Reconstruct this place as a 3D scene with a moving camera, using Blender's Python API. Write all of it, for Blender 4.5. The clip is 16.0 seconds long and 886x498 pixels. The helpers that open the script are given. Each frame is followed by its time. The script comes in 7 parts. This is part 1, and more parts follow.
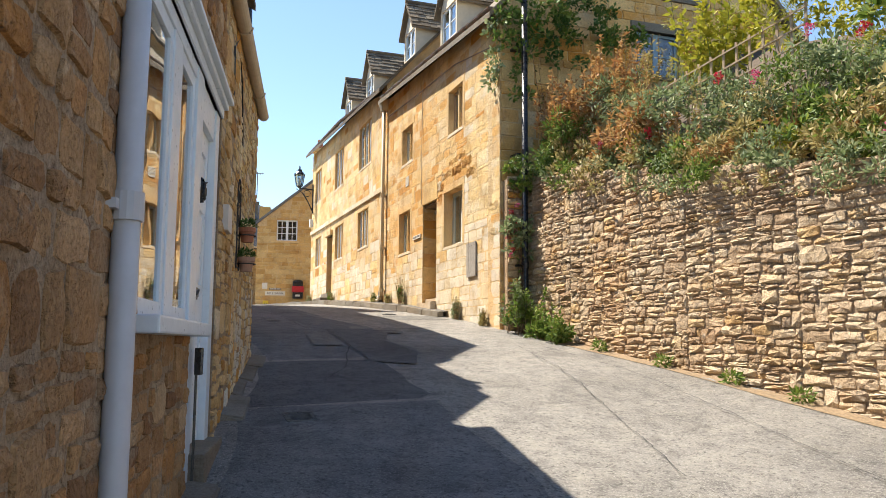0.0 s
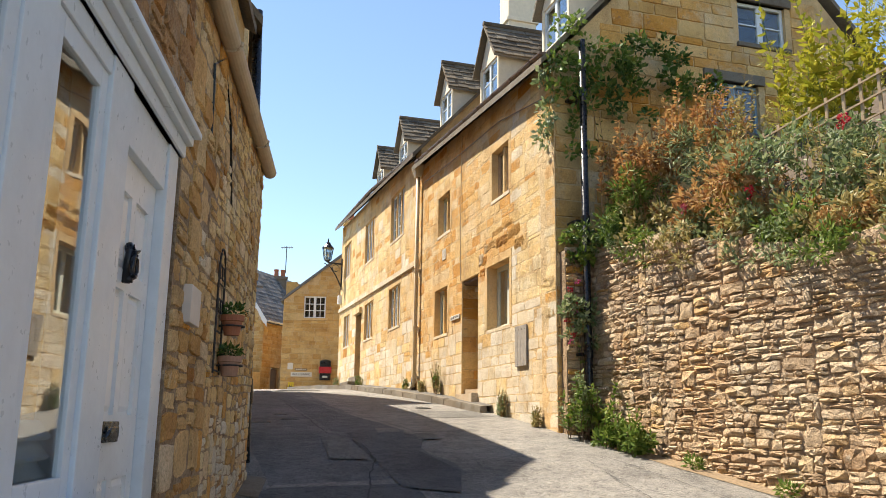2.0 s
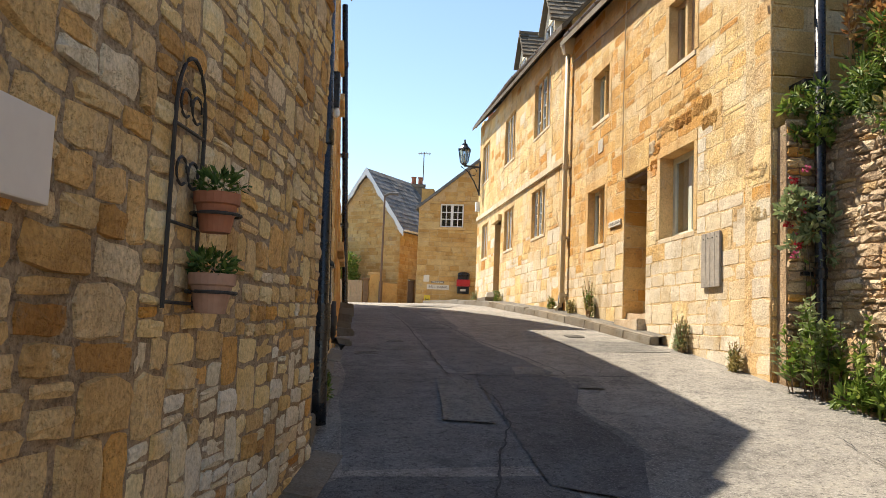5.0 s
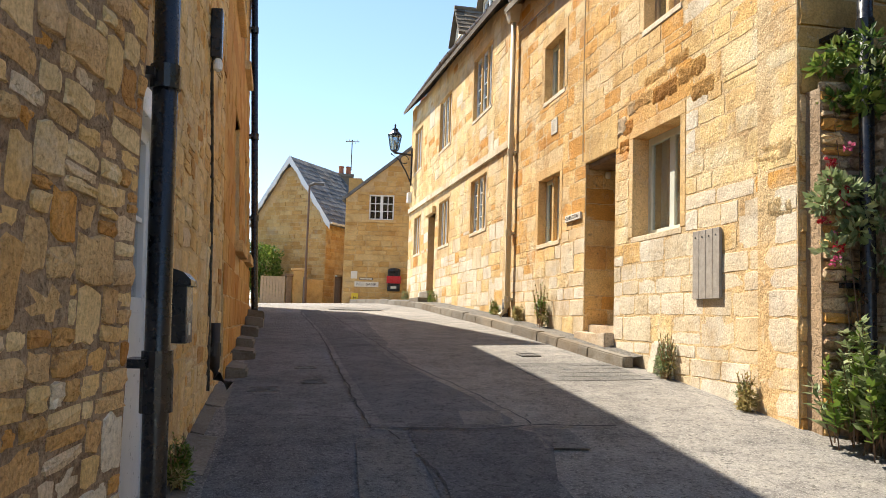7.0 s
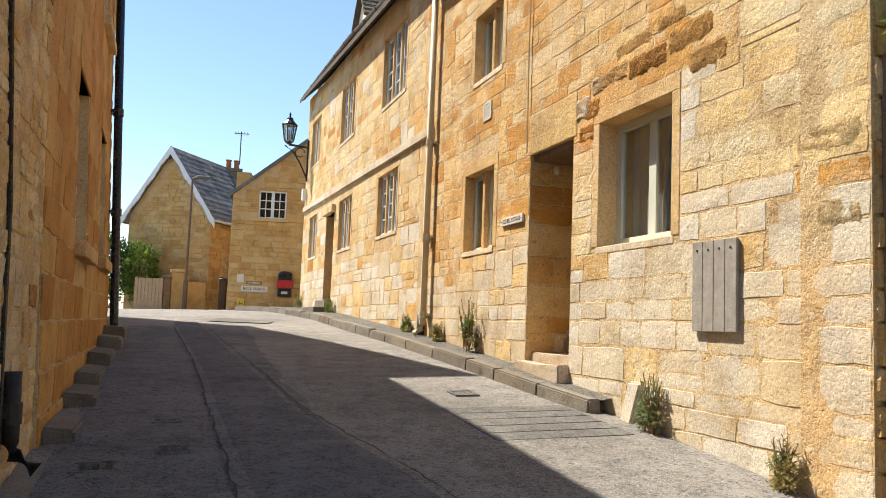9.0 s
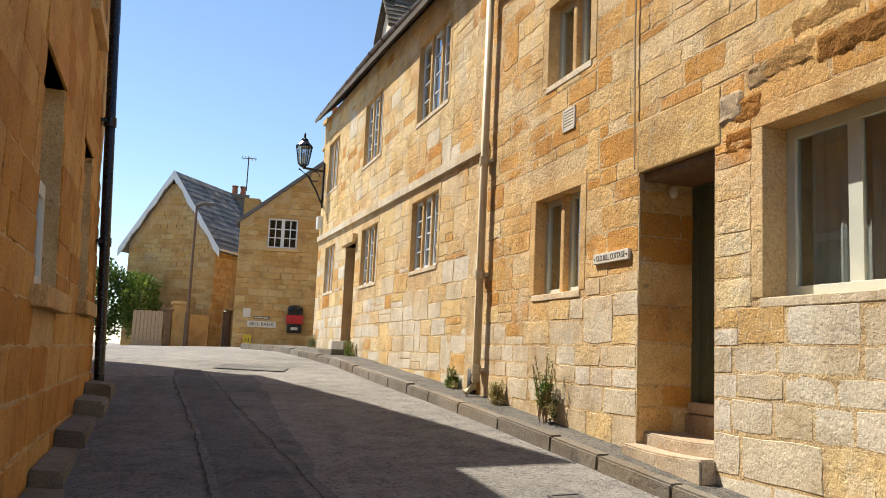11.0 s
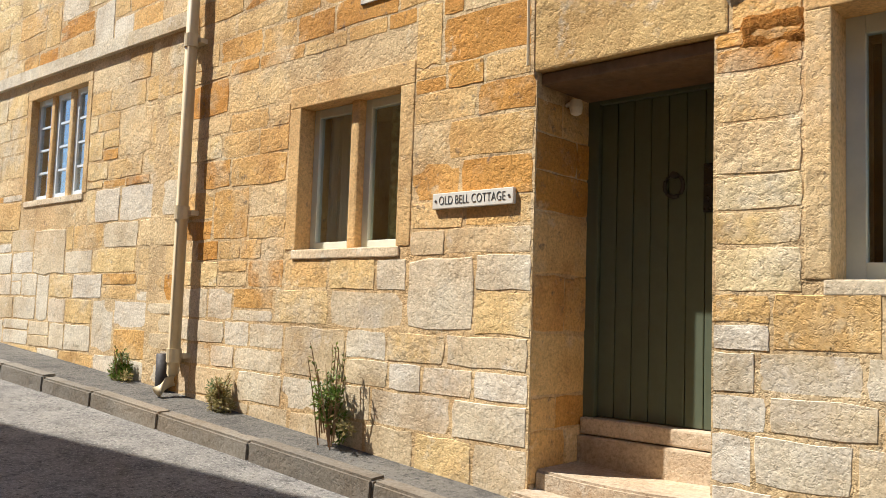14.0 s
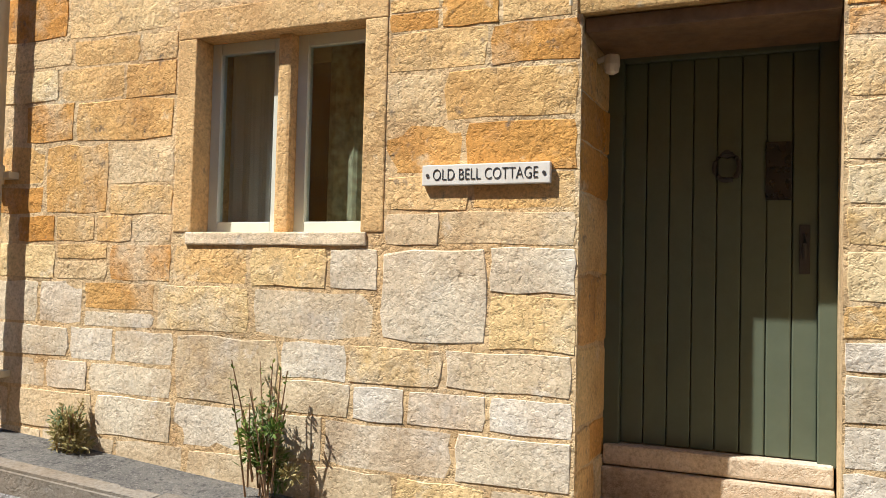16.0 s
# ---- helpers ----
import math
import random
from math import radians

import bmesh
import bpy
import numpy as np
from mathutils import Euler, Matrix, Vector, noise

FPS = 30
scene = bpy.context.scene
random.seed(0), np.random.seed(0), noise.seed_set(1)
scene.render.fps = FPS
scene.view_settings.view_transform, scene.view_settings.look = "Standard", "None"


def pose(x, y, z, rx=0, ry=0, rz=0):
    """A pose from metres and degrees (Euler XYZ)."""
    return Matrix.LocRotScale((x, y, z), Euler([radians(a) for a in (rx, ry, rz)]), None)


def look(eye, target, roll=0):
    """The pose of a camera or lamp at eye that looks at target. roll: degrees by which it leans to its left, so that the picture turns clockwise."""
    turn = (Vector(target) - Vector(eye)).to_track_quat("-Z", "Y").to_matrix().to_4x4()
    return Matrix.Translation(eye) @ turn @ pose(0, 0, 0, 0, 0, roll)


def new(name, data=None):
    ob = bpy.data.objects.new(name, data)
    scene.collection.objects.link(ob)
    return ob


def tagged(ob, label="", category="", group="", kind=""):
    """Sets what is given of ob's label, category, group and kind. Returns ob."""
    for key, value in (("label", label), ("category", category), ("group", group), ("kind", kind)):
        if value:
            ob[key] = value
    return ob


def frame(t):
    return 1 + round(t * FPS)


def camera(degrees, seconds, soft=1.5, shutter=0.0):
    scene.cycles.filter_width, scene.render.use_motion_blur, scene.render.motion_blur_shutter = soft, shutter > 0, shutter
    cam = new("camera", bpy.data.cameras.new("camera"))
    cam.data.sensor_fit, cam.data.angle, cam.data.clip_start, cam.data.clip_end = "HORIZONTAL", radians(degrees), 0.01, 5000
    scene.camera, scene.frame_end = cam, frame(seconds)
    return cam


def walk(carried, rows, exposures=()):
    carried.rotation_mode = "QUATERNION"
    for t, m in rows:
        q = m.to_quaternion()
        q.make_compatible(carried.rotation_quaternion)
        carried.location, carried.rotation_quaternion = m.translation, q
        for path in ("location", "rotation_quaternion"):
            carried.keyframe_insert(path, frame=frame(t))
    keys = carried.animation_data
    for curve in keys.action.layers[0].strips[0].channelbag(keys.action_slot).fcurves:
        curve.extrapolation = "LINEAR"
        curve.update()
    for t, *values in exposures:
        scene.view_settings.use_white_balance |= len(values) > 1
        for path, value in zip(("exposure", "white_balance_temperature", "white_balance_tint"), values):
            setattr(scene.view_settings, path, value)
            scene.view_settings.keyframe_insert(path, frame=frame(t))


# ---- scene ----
cam = camera(56.3, 16.0, soft=0.75)
METRES, EYE, TILT, LEAN, TURN = 16.0, 1.55, 0.0, 0.0, -19.6
ROWS = [
    (0.0, 0.0, 0.0, 0.0, -0.05, 6.58, -0.44),
    (0.5, -0.0009, 0.037, 0.0068, 0.38, 7.45, -0.17),
    (1.0, -0.0032, 0.0687, 0.0158, 2.44, 8.84, -0.61),
    (1.5, -0.0081, 0.1005, 0.0216, 2.18, 11.13, -0.62),
    (2.0, -0.0109, 0.1299, 0.0238, 2.18, 11.7, -0.76),
    (2.5, -0.0144, 0.1589, 0.0253, 3.79, 10.59, -1.66),
    (3.0, -0.019, 0.191, 0.0288, 3.95, 7.62, -1.73),
    (3.5, -0.0204, 0.2234, 0.0319, 8.01, 7.24, -2.11),
    (4.0, -0.0217, 0.2527, 0.034, 11.29, 6.29, -2.49),
    (6.5, -0.0473, 0.4072, 0.0524, 12.13, 4.99, -2.26),
    (7.0, -0.0532, 0.4405, 0.0573, 7.19, 4.99, -1.82),
    (7.5, -0.0585, 0.4726, 0.0605, 5.13, 5.07, -1.77),
    (8.0, -0.0665, 0.5039, 0.064, 2.65, 4.55, -1.65),
    (10.5, -0.1078, 0.6525, 0.0845, -1.63, 7.15, -2.33),
    (11.0, -0.1199, 0.685, 0.089, -0.29, 7.39, -2.59),
    (11.5, -0.1308, 0.7175, 0.0912, 0.43, 6.82, -2.71),
    (12.0, -0.1409, 0.7487, 0.0928, -6.19, 6.14, -2.2),
    (12.5, -0.1502, 0.7788, 0.0975, -15.66, 4.6, -1.45),
    (13.0, -0.1583, 0.8109, 0.1015, -18.11, 5.06, -1.99),
    (13.5, -0.168, 0.8418, 0.1037, -23.0, 4.01, -2.27),
    (14.0, -0.1751, 0.8697, 0.106, -29.51, 4.22, -1.91),
    (14.5, -0.1804, 0.8975, 0.1103, -34.56, 4.42, -1.74),
    (15.0, -0.188, 0.9244, 0.1116, -42.04, 3.38, -1.42),
    (15.5, -0.1931, 0.9484, 0.1129, -46.41, 1.99, -1.33),
    (16.0, -0.1965, 0.968, 0.116, -48.02, 2.07, -1.4),
]
walk(cam, [(t, pose(0, 0, EYE, TILT, LEAN, TURN) @ pose(METRES * x, METRES * y, METRES * z, 90 + pitch, roll, yaw)) for t, x, y, z, yaw, pitch, roll in ROWS],
     exposures=[(0.0, 1.20, 6600, 10), (2.0, 1.10, 6850, 10), (4.0, 1.07, 7150, 10), (6.5, 1.20, 6700, 10), (8.0, 1.10, 6600, 10), (11.5, 0.70, 6500, 10), (13.0, 0.76, 6300, 10), (16.0, 0.90, 5850, 10)])

# ---- light ----
SUN_WAY = Vector((0.42, -0.53, -1.0)).normalized()
world = bpy.data.worlds.new("sky")
scene.world = world
world.use_nodes = True
sky = world.node_tree.nodes.new("ShaderNodeTexSky")
sky.sky_type = "NISHITA"
sky.sun_disc = False
sky.sun_elevation = math.asin(-SUN_WAY.z)
sky.sun_rotation = math.atan2(-SUN_WAY.x, -SUN_WAY.y)
sky.air_density, sky.dust_density, sky.ozone_density = 1.0, 0.0, 2.6
background = world.node_tree.nodes["Background"]
background.inputs["Strength"].default_value = 0.108
world.node_tree.links.new(sky.outputs["Color"], background.inputs["Color"])
sun_data = bpy.data.lights.new("sun", "SUN")
sun_data.energy, sun_data.angle, sun_data.color = 5.0, radians(0.5), (1.0, 0.93, 0.82)
sun = new("sun", sun_data)
sun.matrix_world = look((-10, 20, 30), Vector((-10, 20, 30)) + SUN_WAY)


# ---- materials ----
def nodes_of(name):
    m = bpy.data.materials.new(name)
    m.use_nodes = True
    return m, m.node_tree.nodes, m.node_tree.links, m.node_tree.nodes["Principled BSDF"]


def noise_node(n, l, scale, detail=4.0, rough=0.6, src=None):
    tex = n.new("ShaderNodeTexNoise")
    tex.inputs["Scale"].default_value = scale
    tex.inputs["Detail"].default_value = detail
    tex.inputs["Roughness"].default_value = rough
    if src is None:
        src = n.new("ShaderNodeNewGeometry").outputs["Position"]
    l.new(src, tex.inputs["Vector"])
    return tex.outputs["Fac"]


def ramp_node(n, l, fac, stops, mode="LINEAR"):
    r = n.new("ShaderNodeValToRGB")
    r.color_ramp.interpolation = mode
    e = r.color_ramp.elements
    while len(e) < len(stops):
        e.new(0.5)
    for i, (p, c) in enumerate(stops):
        e[i].position = p
        e[i].color = (*c, 1) if len(c) == 3 else c
    l.new(fac, r.inputs["Fac"])
    return r.outputs["Color"]


def mix_node(n, l, fac, a, b, kind="MIX"):
    m = n.new("ShaderNodeMix")
    m.data_type, m.blend_type = "RGBA", kind
    for sock, v in (("Factor", fac), ("A", a), ("B", b)):
        s = [i for i in m.inputs if i.name == sock and i.type == ("VALUE" if sock == "Factor" else "RGBA")][0]
        if isinstance(v, (int, float)):
            s.default_value = v
        elif isinstance(v, tuple):
            s.default_value = (*v, 1)
        else:
            l.new(v, s)
    return [o for o in m.outputs if o.type == "RGBA"][0]


def bump_node(n, l, height, strength, distance, before=None):
    b = n.new("ShaderNodeBump")
    b.inputs["Strength"].default_value, b.inputs["Distance"].default_value = strength, distance
    l.new(height, b.inputs["Height"])
    if before is not None:
        l.new(before, b.inputs["Normal"])
    return b.outputs["Normal"]


def piece_random(n, l):
    """A random number for every loose piece, whether an object of its own or an island of a joined mesh."""
    add = n.new("ShaderNodeMath")
    add.operation = "ADD"
    l.new(n.new("ShaderNodeObjectInfo").outputs["Random"], add.inputs[0])
    l.new(n.new("ShaderNodeNewGeometry").outputs["Random Per Island"], add.inputs[1])
    white = n.new("ShaderNodeTexWhiteNoise")
    white.noise_dimensions = "1D"
    l.new(add.outputs[0], white.inputs["W"])
    return white.outputs["Value"]


def stone_mat(name, stops, stain=(0.42, 0.38, 0.30), stain_at=(0.56, 0.72), rough=0.9, fine=60, relief=0.5, grime=(0.10, 0.08, 0.06), grime_at=(0.66, 0.80), pit_at=(0.62, 0.72)):
    m, n, l, p = nodes_of(name)
    base = ramp_node(n, l, piece_random(n, l), stops)
    blot = noise_node(n, l, 2.3, 6, 0.65)
    tone = ramp_node(n, l, blot, [(0.30, (0.74, 0.66, 0.56)), (0.50, (1.0, 0.98, 0.95)), (0.72, (1.16, 1.16, 1.14))])
    base = mix_node(n, l, 1.0, base, tone, "MULTIPLY")
    wide = noise_node(n, l, 0.7, 5, 0.6)
    base = mix_node(n, l, 1.0, base, ramp_node(n, l, wide, [(0.32, (1.05, 0.96, 0.86)), (0.5, (1.0, 1.0, 1.0)), (0.68, (1.0, 1.03, 1.08))]), "MULTIPLY")
    lichen = ramp_node(n, l, noise_node(n, l, 1.1, 8, 0.7), [(stain_at[0], (0, 0, 0)), (stain_at[1], (0.75, 0.75, 0.75))])
    base = mix_node(n, l, lichen, base, stain)
    dirt = ramp_node(n, l, noise_node(n, l, 3.7, 8, 0.75), [(grime_at[0], (0, 0, 0)), (grime_at[1], (0.8, 0.8, 0.8))])
    base = mix_node(n, l, dirt, base, grime)
    # dark specks that paint the shade of small pits into the colour
    hollow = ramp_node(n, l, noise_node(n, l, 13, 7, 0.7), [(pit_at[0], (0, 0, 0)), (pit_at[1], (0.75, 0.75, 0.75))])
    base = mix_node(n, l, hollow, base, tuple(c * 1.6 for c in grime))
    smear = ramp_node(n, l, noise_node(n, l, 5.5, 7, 0.7), [(0.60, (0, 0, 0)), (0.70, (0.55, 0.55, 0.55))])
    base = mix_node(n, l, smear, base, tuple(min(0.75, c * 1.25) for c in stain))
    grain = noise_node(n, l, fine, 5, 0.7)
    base = mix_node(n, l, 1.0, base, ramp_node(n, l, grain, [(0.3, (0.66, 0.64, 0.61)), (0.5, (0.98, 0.98, 0.98)), (0.7, (1.22, 1.22, 1.22))]), "MULTIPLY")
    l.new(base, p.inputs["Base Color"])
    p.inputs["Roughness"].default_value = rough
    p.inputs["Specular IOR Level"].default_value = 0.25
    warp = n.new("ShaderNodeMapping")
    warp.inputs["Scale"].default_value = (1.0, 1.0, 1.15)
    l.new(n.new("ShaderNodeNewGeometry").outputs["Position"], warp.inputs["Vector"])
    coarse = noise_node(n, l, 9, 8, 0.6, warp.outputs["Vector"])
    patchy = n.new("ShaderNodeMath")
    patchy.operation = "MULTIPLY"
    l.new(coarse, patchy.inputs[0])
    l.new(ramp_node(n, l, noise_node(n, l, 1.9, 4), [(0.36, (0.25, 0.25, 0.25)), (0.64, (1.1, 1.1, 1.1))]), patchy.inputs[1])
    n1 = bump_node(n, l, patchy.outputs[0], relief, 0.045)
    pits = ramp_node(n, l, noise_node(n, l, 34, 3, 0.75), [(0.36, (0, 0, 0)), (0.50, (1, 1, 1))])
    n2 = bump_node(n, l, pits, relief * 0.8, 0.012, n1)
    l.new(bump_node(n, l, grain, relief * 0.7, 0.006, n2), p.inputs["Normal"])
    return m


def plain_mat(name, colour, rough=0.5, metal=0.0, vary=0.12, scale=8, relief=0.0, spec=0.5):
    m, n, l, p = nodes_of(name)
    f = noise_node(n, l, scale, 6, 0.65)
    lo = tuple(c * (1 - vary) for c in colour)
    hi = tuple(min(1, c * (1 + vary * 0.6)) for c in colour)
    l.new(ramp_node(n, l, f, [(0.3, lo), (0.7, hi)]), p.inputs["Base Color"])
    l.new(ramp_node(n, l, noise_node(n, l, scale * 3), [(0.3, (max(0, rough - 0.1),) * 3), (0.7, (min(1, rough + 0.12),) * 3)]), p.inputs["Roughness"])
    p.inputs["Metallic"].default_value = metal
    p.inputs["Specular IOR Level"].default_value = spec
    if relief:
        l.new(bump_node(n, l, noise_node(n, l, scale * 6, 5), relief, 0.01), p.inputs["Normal"])
    return m


def leaf_mat(name, stops, rough=0.55):
    m, n, l, p = nodes_of(name)
    l.new(ramp_node(n, l, piece_random(n, l), stops), p.inputs["Base Color"])
    p.inputs["Roughness"].default_value = rough
    p.inputs["Specular IOR Level"].default_value = 0.3
    tr = n.new("ShaderNodeBsdfTranslucent")
    l.new(p.inputs["Base Color"].links[0].from_socket, tr.inputs["Color"])
    mx = n.new("ShaderNodeMixShader")
    mx.inputs["Fac"].default_value = 0.3
    l.new(p.outputs[0], mx.inputs[1])
    l.new(tr.outputs[0], mx.inputs[2])
    l.new(mx.outputs[0], n["Material Output"].inputs["Surface"])
    return m


def glass_mat(name, tint=(0.9, 0.95, 0.95)):
    m, n, l, p = nodes_of(name)
    n.remove(p)
    gl, tr, mx, fr = n.new("ShaderNodeBsdfGlossy"), n.new("ShaderNodeBsdfTransparent"), n.new("ShaderNodeMixShader"), n.new("ShaderNodeLayerWeight")
    gl.inputs["Roughness"].default_value = 0.015
    tr.inputs["Color"].default_value = (*tint, 1)
    fr.inputs["Blend"].default_value = 0.5
    gain = ramp_node(n, l, fr.outputs["Facing"], [(0.0, (0.06, 0.06, 0.06)), (0.40, (0.15, 0.15, 0.15)), (0.68, (0.42, 0.42, 0.42)), (1.0, (0.95, 0.95, 0.95))])
    wob = bump_node(n, l, noise_node(n, l, 2.5, 1), 0.05, 0.02)
    l.new(wob, gl.inputs["Normal"])
    l.new(gain, mx.inputs["Fac"])
    l.new(tr.outputs[0], mx.inputs[1])
    l.new(gl.outputs[0], mx.inputs[2])
    l.new(mx.outputs[0], n["Material Output"].inputs["Surface"])
    return m


HONEY = [(0.00, (0.500, 0.240, 0.050)), (0.18, (0.590, 0.320, 0.085)), (0.42, (0.640, 0.410, 0.160)), (0.70, (0.670, 0.470, 0.220)), (0.86, (0.680, 0.520, 0.300)), (0.93, (0.580, 0.300, 0.070)), (1.00, (0.520, 0.250, 0.050))]
CREAM = [(0.00, (0.640, 0.430, 0.180)), (0.30, (0.690, 0.500, 0.230)), (0.60, (0.720, 0.540, 0.270)), (0.90, (0.700, 0.560, 0.320)), (1.00, (0.640, 0.390, 0.140))]
PALE = [(0.00, (0.590, 0.465, 0.285)), (0.35, (0.640, 0.545, 0.385)), (0.70, (0.660, 0.590, 0.455)), (0.88, (0.670, 0.600, 0.480)), (1.00, (0.630, 0.510, 0.345))]
BROWN = [(0.00, (0.430, 0.200, 0.050)), (0.14, (0.560, 0.330, 0.120)), (0.45, (0.650, 0.450, 0.220)), (0.66, (0.680, 0.490, 0.260)), (0.78, (0.620, 0.310, 0.070)), (0.88, (0.640, 0.430, 0.210)), (1.00, (0.720, 0.610, 0.440))]
UMBER = [(0.00, (0.230, 0.115, 0.050)), (0.25, (0.370, 0.210, 0.095)), (0.55, (0.470, 0.295, 0.145)), (0.80, (0.420, 0.200, 0.060)), (1.00, (0.560, 0.400, 0.240))]
DRY = [(0.00, (0.380, 0.265, 0.165)), (0.30, (0.500, 0.375, 0.250)), (0.60, (0.580, 0.455, 0.315)), (0.85, (0.560, 0.420, 0.265)), (0.95, (0.560, 0.370, 0.170)), (1.00, (0.610, 0.510, 0.380))]
M_HONEY = stone_mat("honey_limestone", HONEY, relief=0.50, pit_at=(0.59, 0.69), stain=(0.62, 0.50, 0.32), stain_at=(0.51, 0.66), grime_at=(0.68, 0.86))
M_CREAM = stone_mat("cream_limestone", CREAM, relief=0.48, stain=(0.62, 0.54, 0.40), stain_at=(0.50, 0.64), grime_at=(0.70, 0.88))
M_PALE = stone_mat("pale_weathered_limestone", PALE, relief=0.34, stain=(0.58, 0.53, 0.45), stain_at=(0.52, 0.70), grime_at=(0.70, 0.86))
M_BROWN = stone_mat("rubble_limestone", BROWN, stain=(0.66, 0.54, 0.37), stain_at=(0.58, 0.72), grime=(0.15, 0.09, 0.045), grime_at=(0.66, 0.80), relief=0.8, pit_at=(0.60, 0.70))
M_UMBER = stone_mat("umber_rubble", UMBER, stain=(0.50, 0.40, 0.27), grime_at=(0.64, 0.78), relief=0.95, pit_at=(0.60, 0.70))
M_ASHLAR = stone_mat("orange_ashlar", [(0.0, (0.46, 0.22, 0.05)), (0.5, (0.54, 0.29, 0.08)), (1.0, (0.60, 0.37, 0.13))], stain=(0.46, 0.30, 0.12), relief=0.35)
M_DRY = stone_mat("dry_stone", DRY, stain=(0.50, 0.45, 0.36), relief=0.9, grime_at=(0.64, 0.82), pit_at=(0.58, 0.70))
M_DRESSED = stone_mat("dressed_stone", [(0.0, (0.60, 0.40, 0.18)), (0.5, (0.63, 0.44, 0.21)), (1.0, (0.64, 0.47, 0.25))], stain=(0.60, 0.50, 0.34), relief=0.40)
M_TAN = stone_mat("tan_limestone", [(0.0, (0.50, 0.30, 0.10)), (0.5, (0.58, 0.38, 0.15)), (1.0, (0.62, 0.45, 0.21))], relief=0.5)
M_SILL = stone_mat("pale_sill_stone", [(0.0, (0.66, 0.55, 0.38)), (1.0, (0.72, 0.63, 0.48))], stain=(0.62, 0.58, 0.50), relief=0.3)
M_STEP = stone_mat("worn_step_stone", [(0.0, (0.46, 0.38, 0.28)), (1.0, (0.54, 0.46, 0.35))], stain=(0.48, 0.43, 0.35), relief=0.4)
M_KERB = stone_mat("kerb_stone", [(0.0, (0.17, 0.150, 0.122)), (1.0, (0.23, 0.205, 0.165))], stain=(0.17, 0.158, 0.14), relief=0.5)
M_MORTAR = stone_mat("lime_mortar", [(0.0, (0.60, 0.44, 0.24)), (1.0, (0.60, 0.44, 0.24))], stain=(0.66, 0.56, 0.40), grime_at=(0.66, 0.82), pit_at=(0.60, 0.70), relief=0.6)
M_MORTAR_D = stone_mat("dark_earth_joint", [(0.0, (0.40, 0.30, 0.20)), (1.0, (0.40, 0.30, 0.20))], stain=(0.20, 0.15, 0.10), relief=0.9)
M_MORTAR_B = stone_mat("brown_mortar", [(0.0, (0.37, 0.27, 0.175)), (1.0, (0.37, 0.27, 0.175))], stain=(0.56, 0.44, 0.30), grime=(0.13, 0.075, 0.04), grime_at=(0.58, 0.72), pit_at=(0.54, 0.64), relief=1.0)
M_SLATE = stone_mat("stone_slate", [(0.0, (0.10, 0.085, 0.065)), (0.5, (0.17, 0.145, 0.11)), (1.0, (0.23, 0.20, 0.155))], stain=(0.20, 0.19, 0.16))
M_BLUE_SLATE = stone_mat("grey_slate", [(0.0, (0.10, 0.11, 0.12)), (0.5, (0.16, 0.165, 0.17)), (1.0, (0.22, 0.215, 0.21))], stain=(0.24, 0.23, 0.20))
M_WHITE = plain_mat("white_gloss_paint", (0.76, 0.78, 0.78), 0.35, vary=0.06)
M_CREAMP = plain_mat("cream_render", (0.74, 0.66, 0.50), 0.8, vary=0.10, relief=0.2)
M_BLUEWHITE = plain_mat("pale_blue_white_paint", (0.66, 0.72, 0.76), 0.35, vary=0.06)
M_SAGE = plain_mat("pale_sage_paint", (0.62, 0.64, 0.54), 0.45, vary=0.08)
M_DOOR = plain_mat("sage_green_door_paint", (0.090, 0.108, 0.068), 0.5, vary=0.10)
M_BROWNWOOD = plain_mat("weathered_brown_wood", (0.20, 0.12, 0.06), 0.7, vary=0.35, relief=0.3)
M_GREYWOOD = plain_mat("silvered_oak", (0.34, 0.30, 0.25), 0.8, vary=0.25, scale=14, relief=0.4)
M_PALEWOOD = plain_mat("pale_timber", (0.46, 0.33, 0.20), 0.75, vary=0.2, scale=10, relief=0.2)
M_BLACK = plain_mat("black_gloss_paint", (0.012, 0.012, 0.014), 0.28, vary=0.3)
M_IRON = plain_mat("rusty_black_iron", (0.035, 0.028, 0.024), 0.6, vary=0.4, relief=0.3)
M_GUTTER = plain_mat("stone_coloured_gutter_paint", (0.46, 0.37, 0.25), 0.5, vary=0.12)
M_GREYPIPE = plain_mat("pale_grey_pipe_paint", (0.50, 0.50, 0.51), 0.4, vary=0.08)
M_PIPECREAM = plain_mat("cream_pipe_paint", (0.60, 0.48, 0.29), 0.5, vary=0.12)
M_BROWNGUT = plain_mat("brown_gutter", (0.15, 0.09, 0.055), 0.5, vary=0.25)
M_TERRA = plain_mat("terracotta", (0.38, 0.14, 0.07), 0.8, vary=0.2, relief=0.2)
M_RED = plain_mat("red_letterbox_enamel", (0.50, 0.02, 0.025), 0.3, vary=0.08)
M_SIGN = plain_mat("pale_sign_plate", (0.70, 0.65, 0.55), 0.6, vary=0.12, scale=12)
M_YELLOW = plain_mat("yellow_sign", (0.70, 0.50, 0.03), 0.5)
M_INK = plain_mat("dark_lettering", (0.03, 0.028, 0.03), 0.6)
# near-black colour that paints the unlit depth of rooms
M_ROOM_SHADE = plain_mat("dark_room", (0.05, 0.045, 0.04), 0.9)
M_CURTAIN = plain_mat("patterned_curtain", (0.42, 0.42, 0.26), 0.9, vary=0.6, scale=22)
M_NET = plain_mat("white_net_curtain", (0.62, 0.62, 0.60), 0.9, vary=0.1)
M_SOIL = plain_mat("dry_soil", (0.10, 0.07, 0.045), 0.95, vary=0.4, scale=6, relief=0.8)
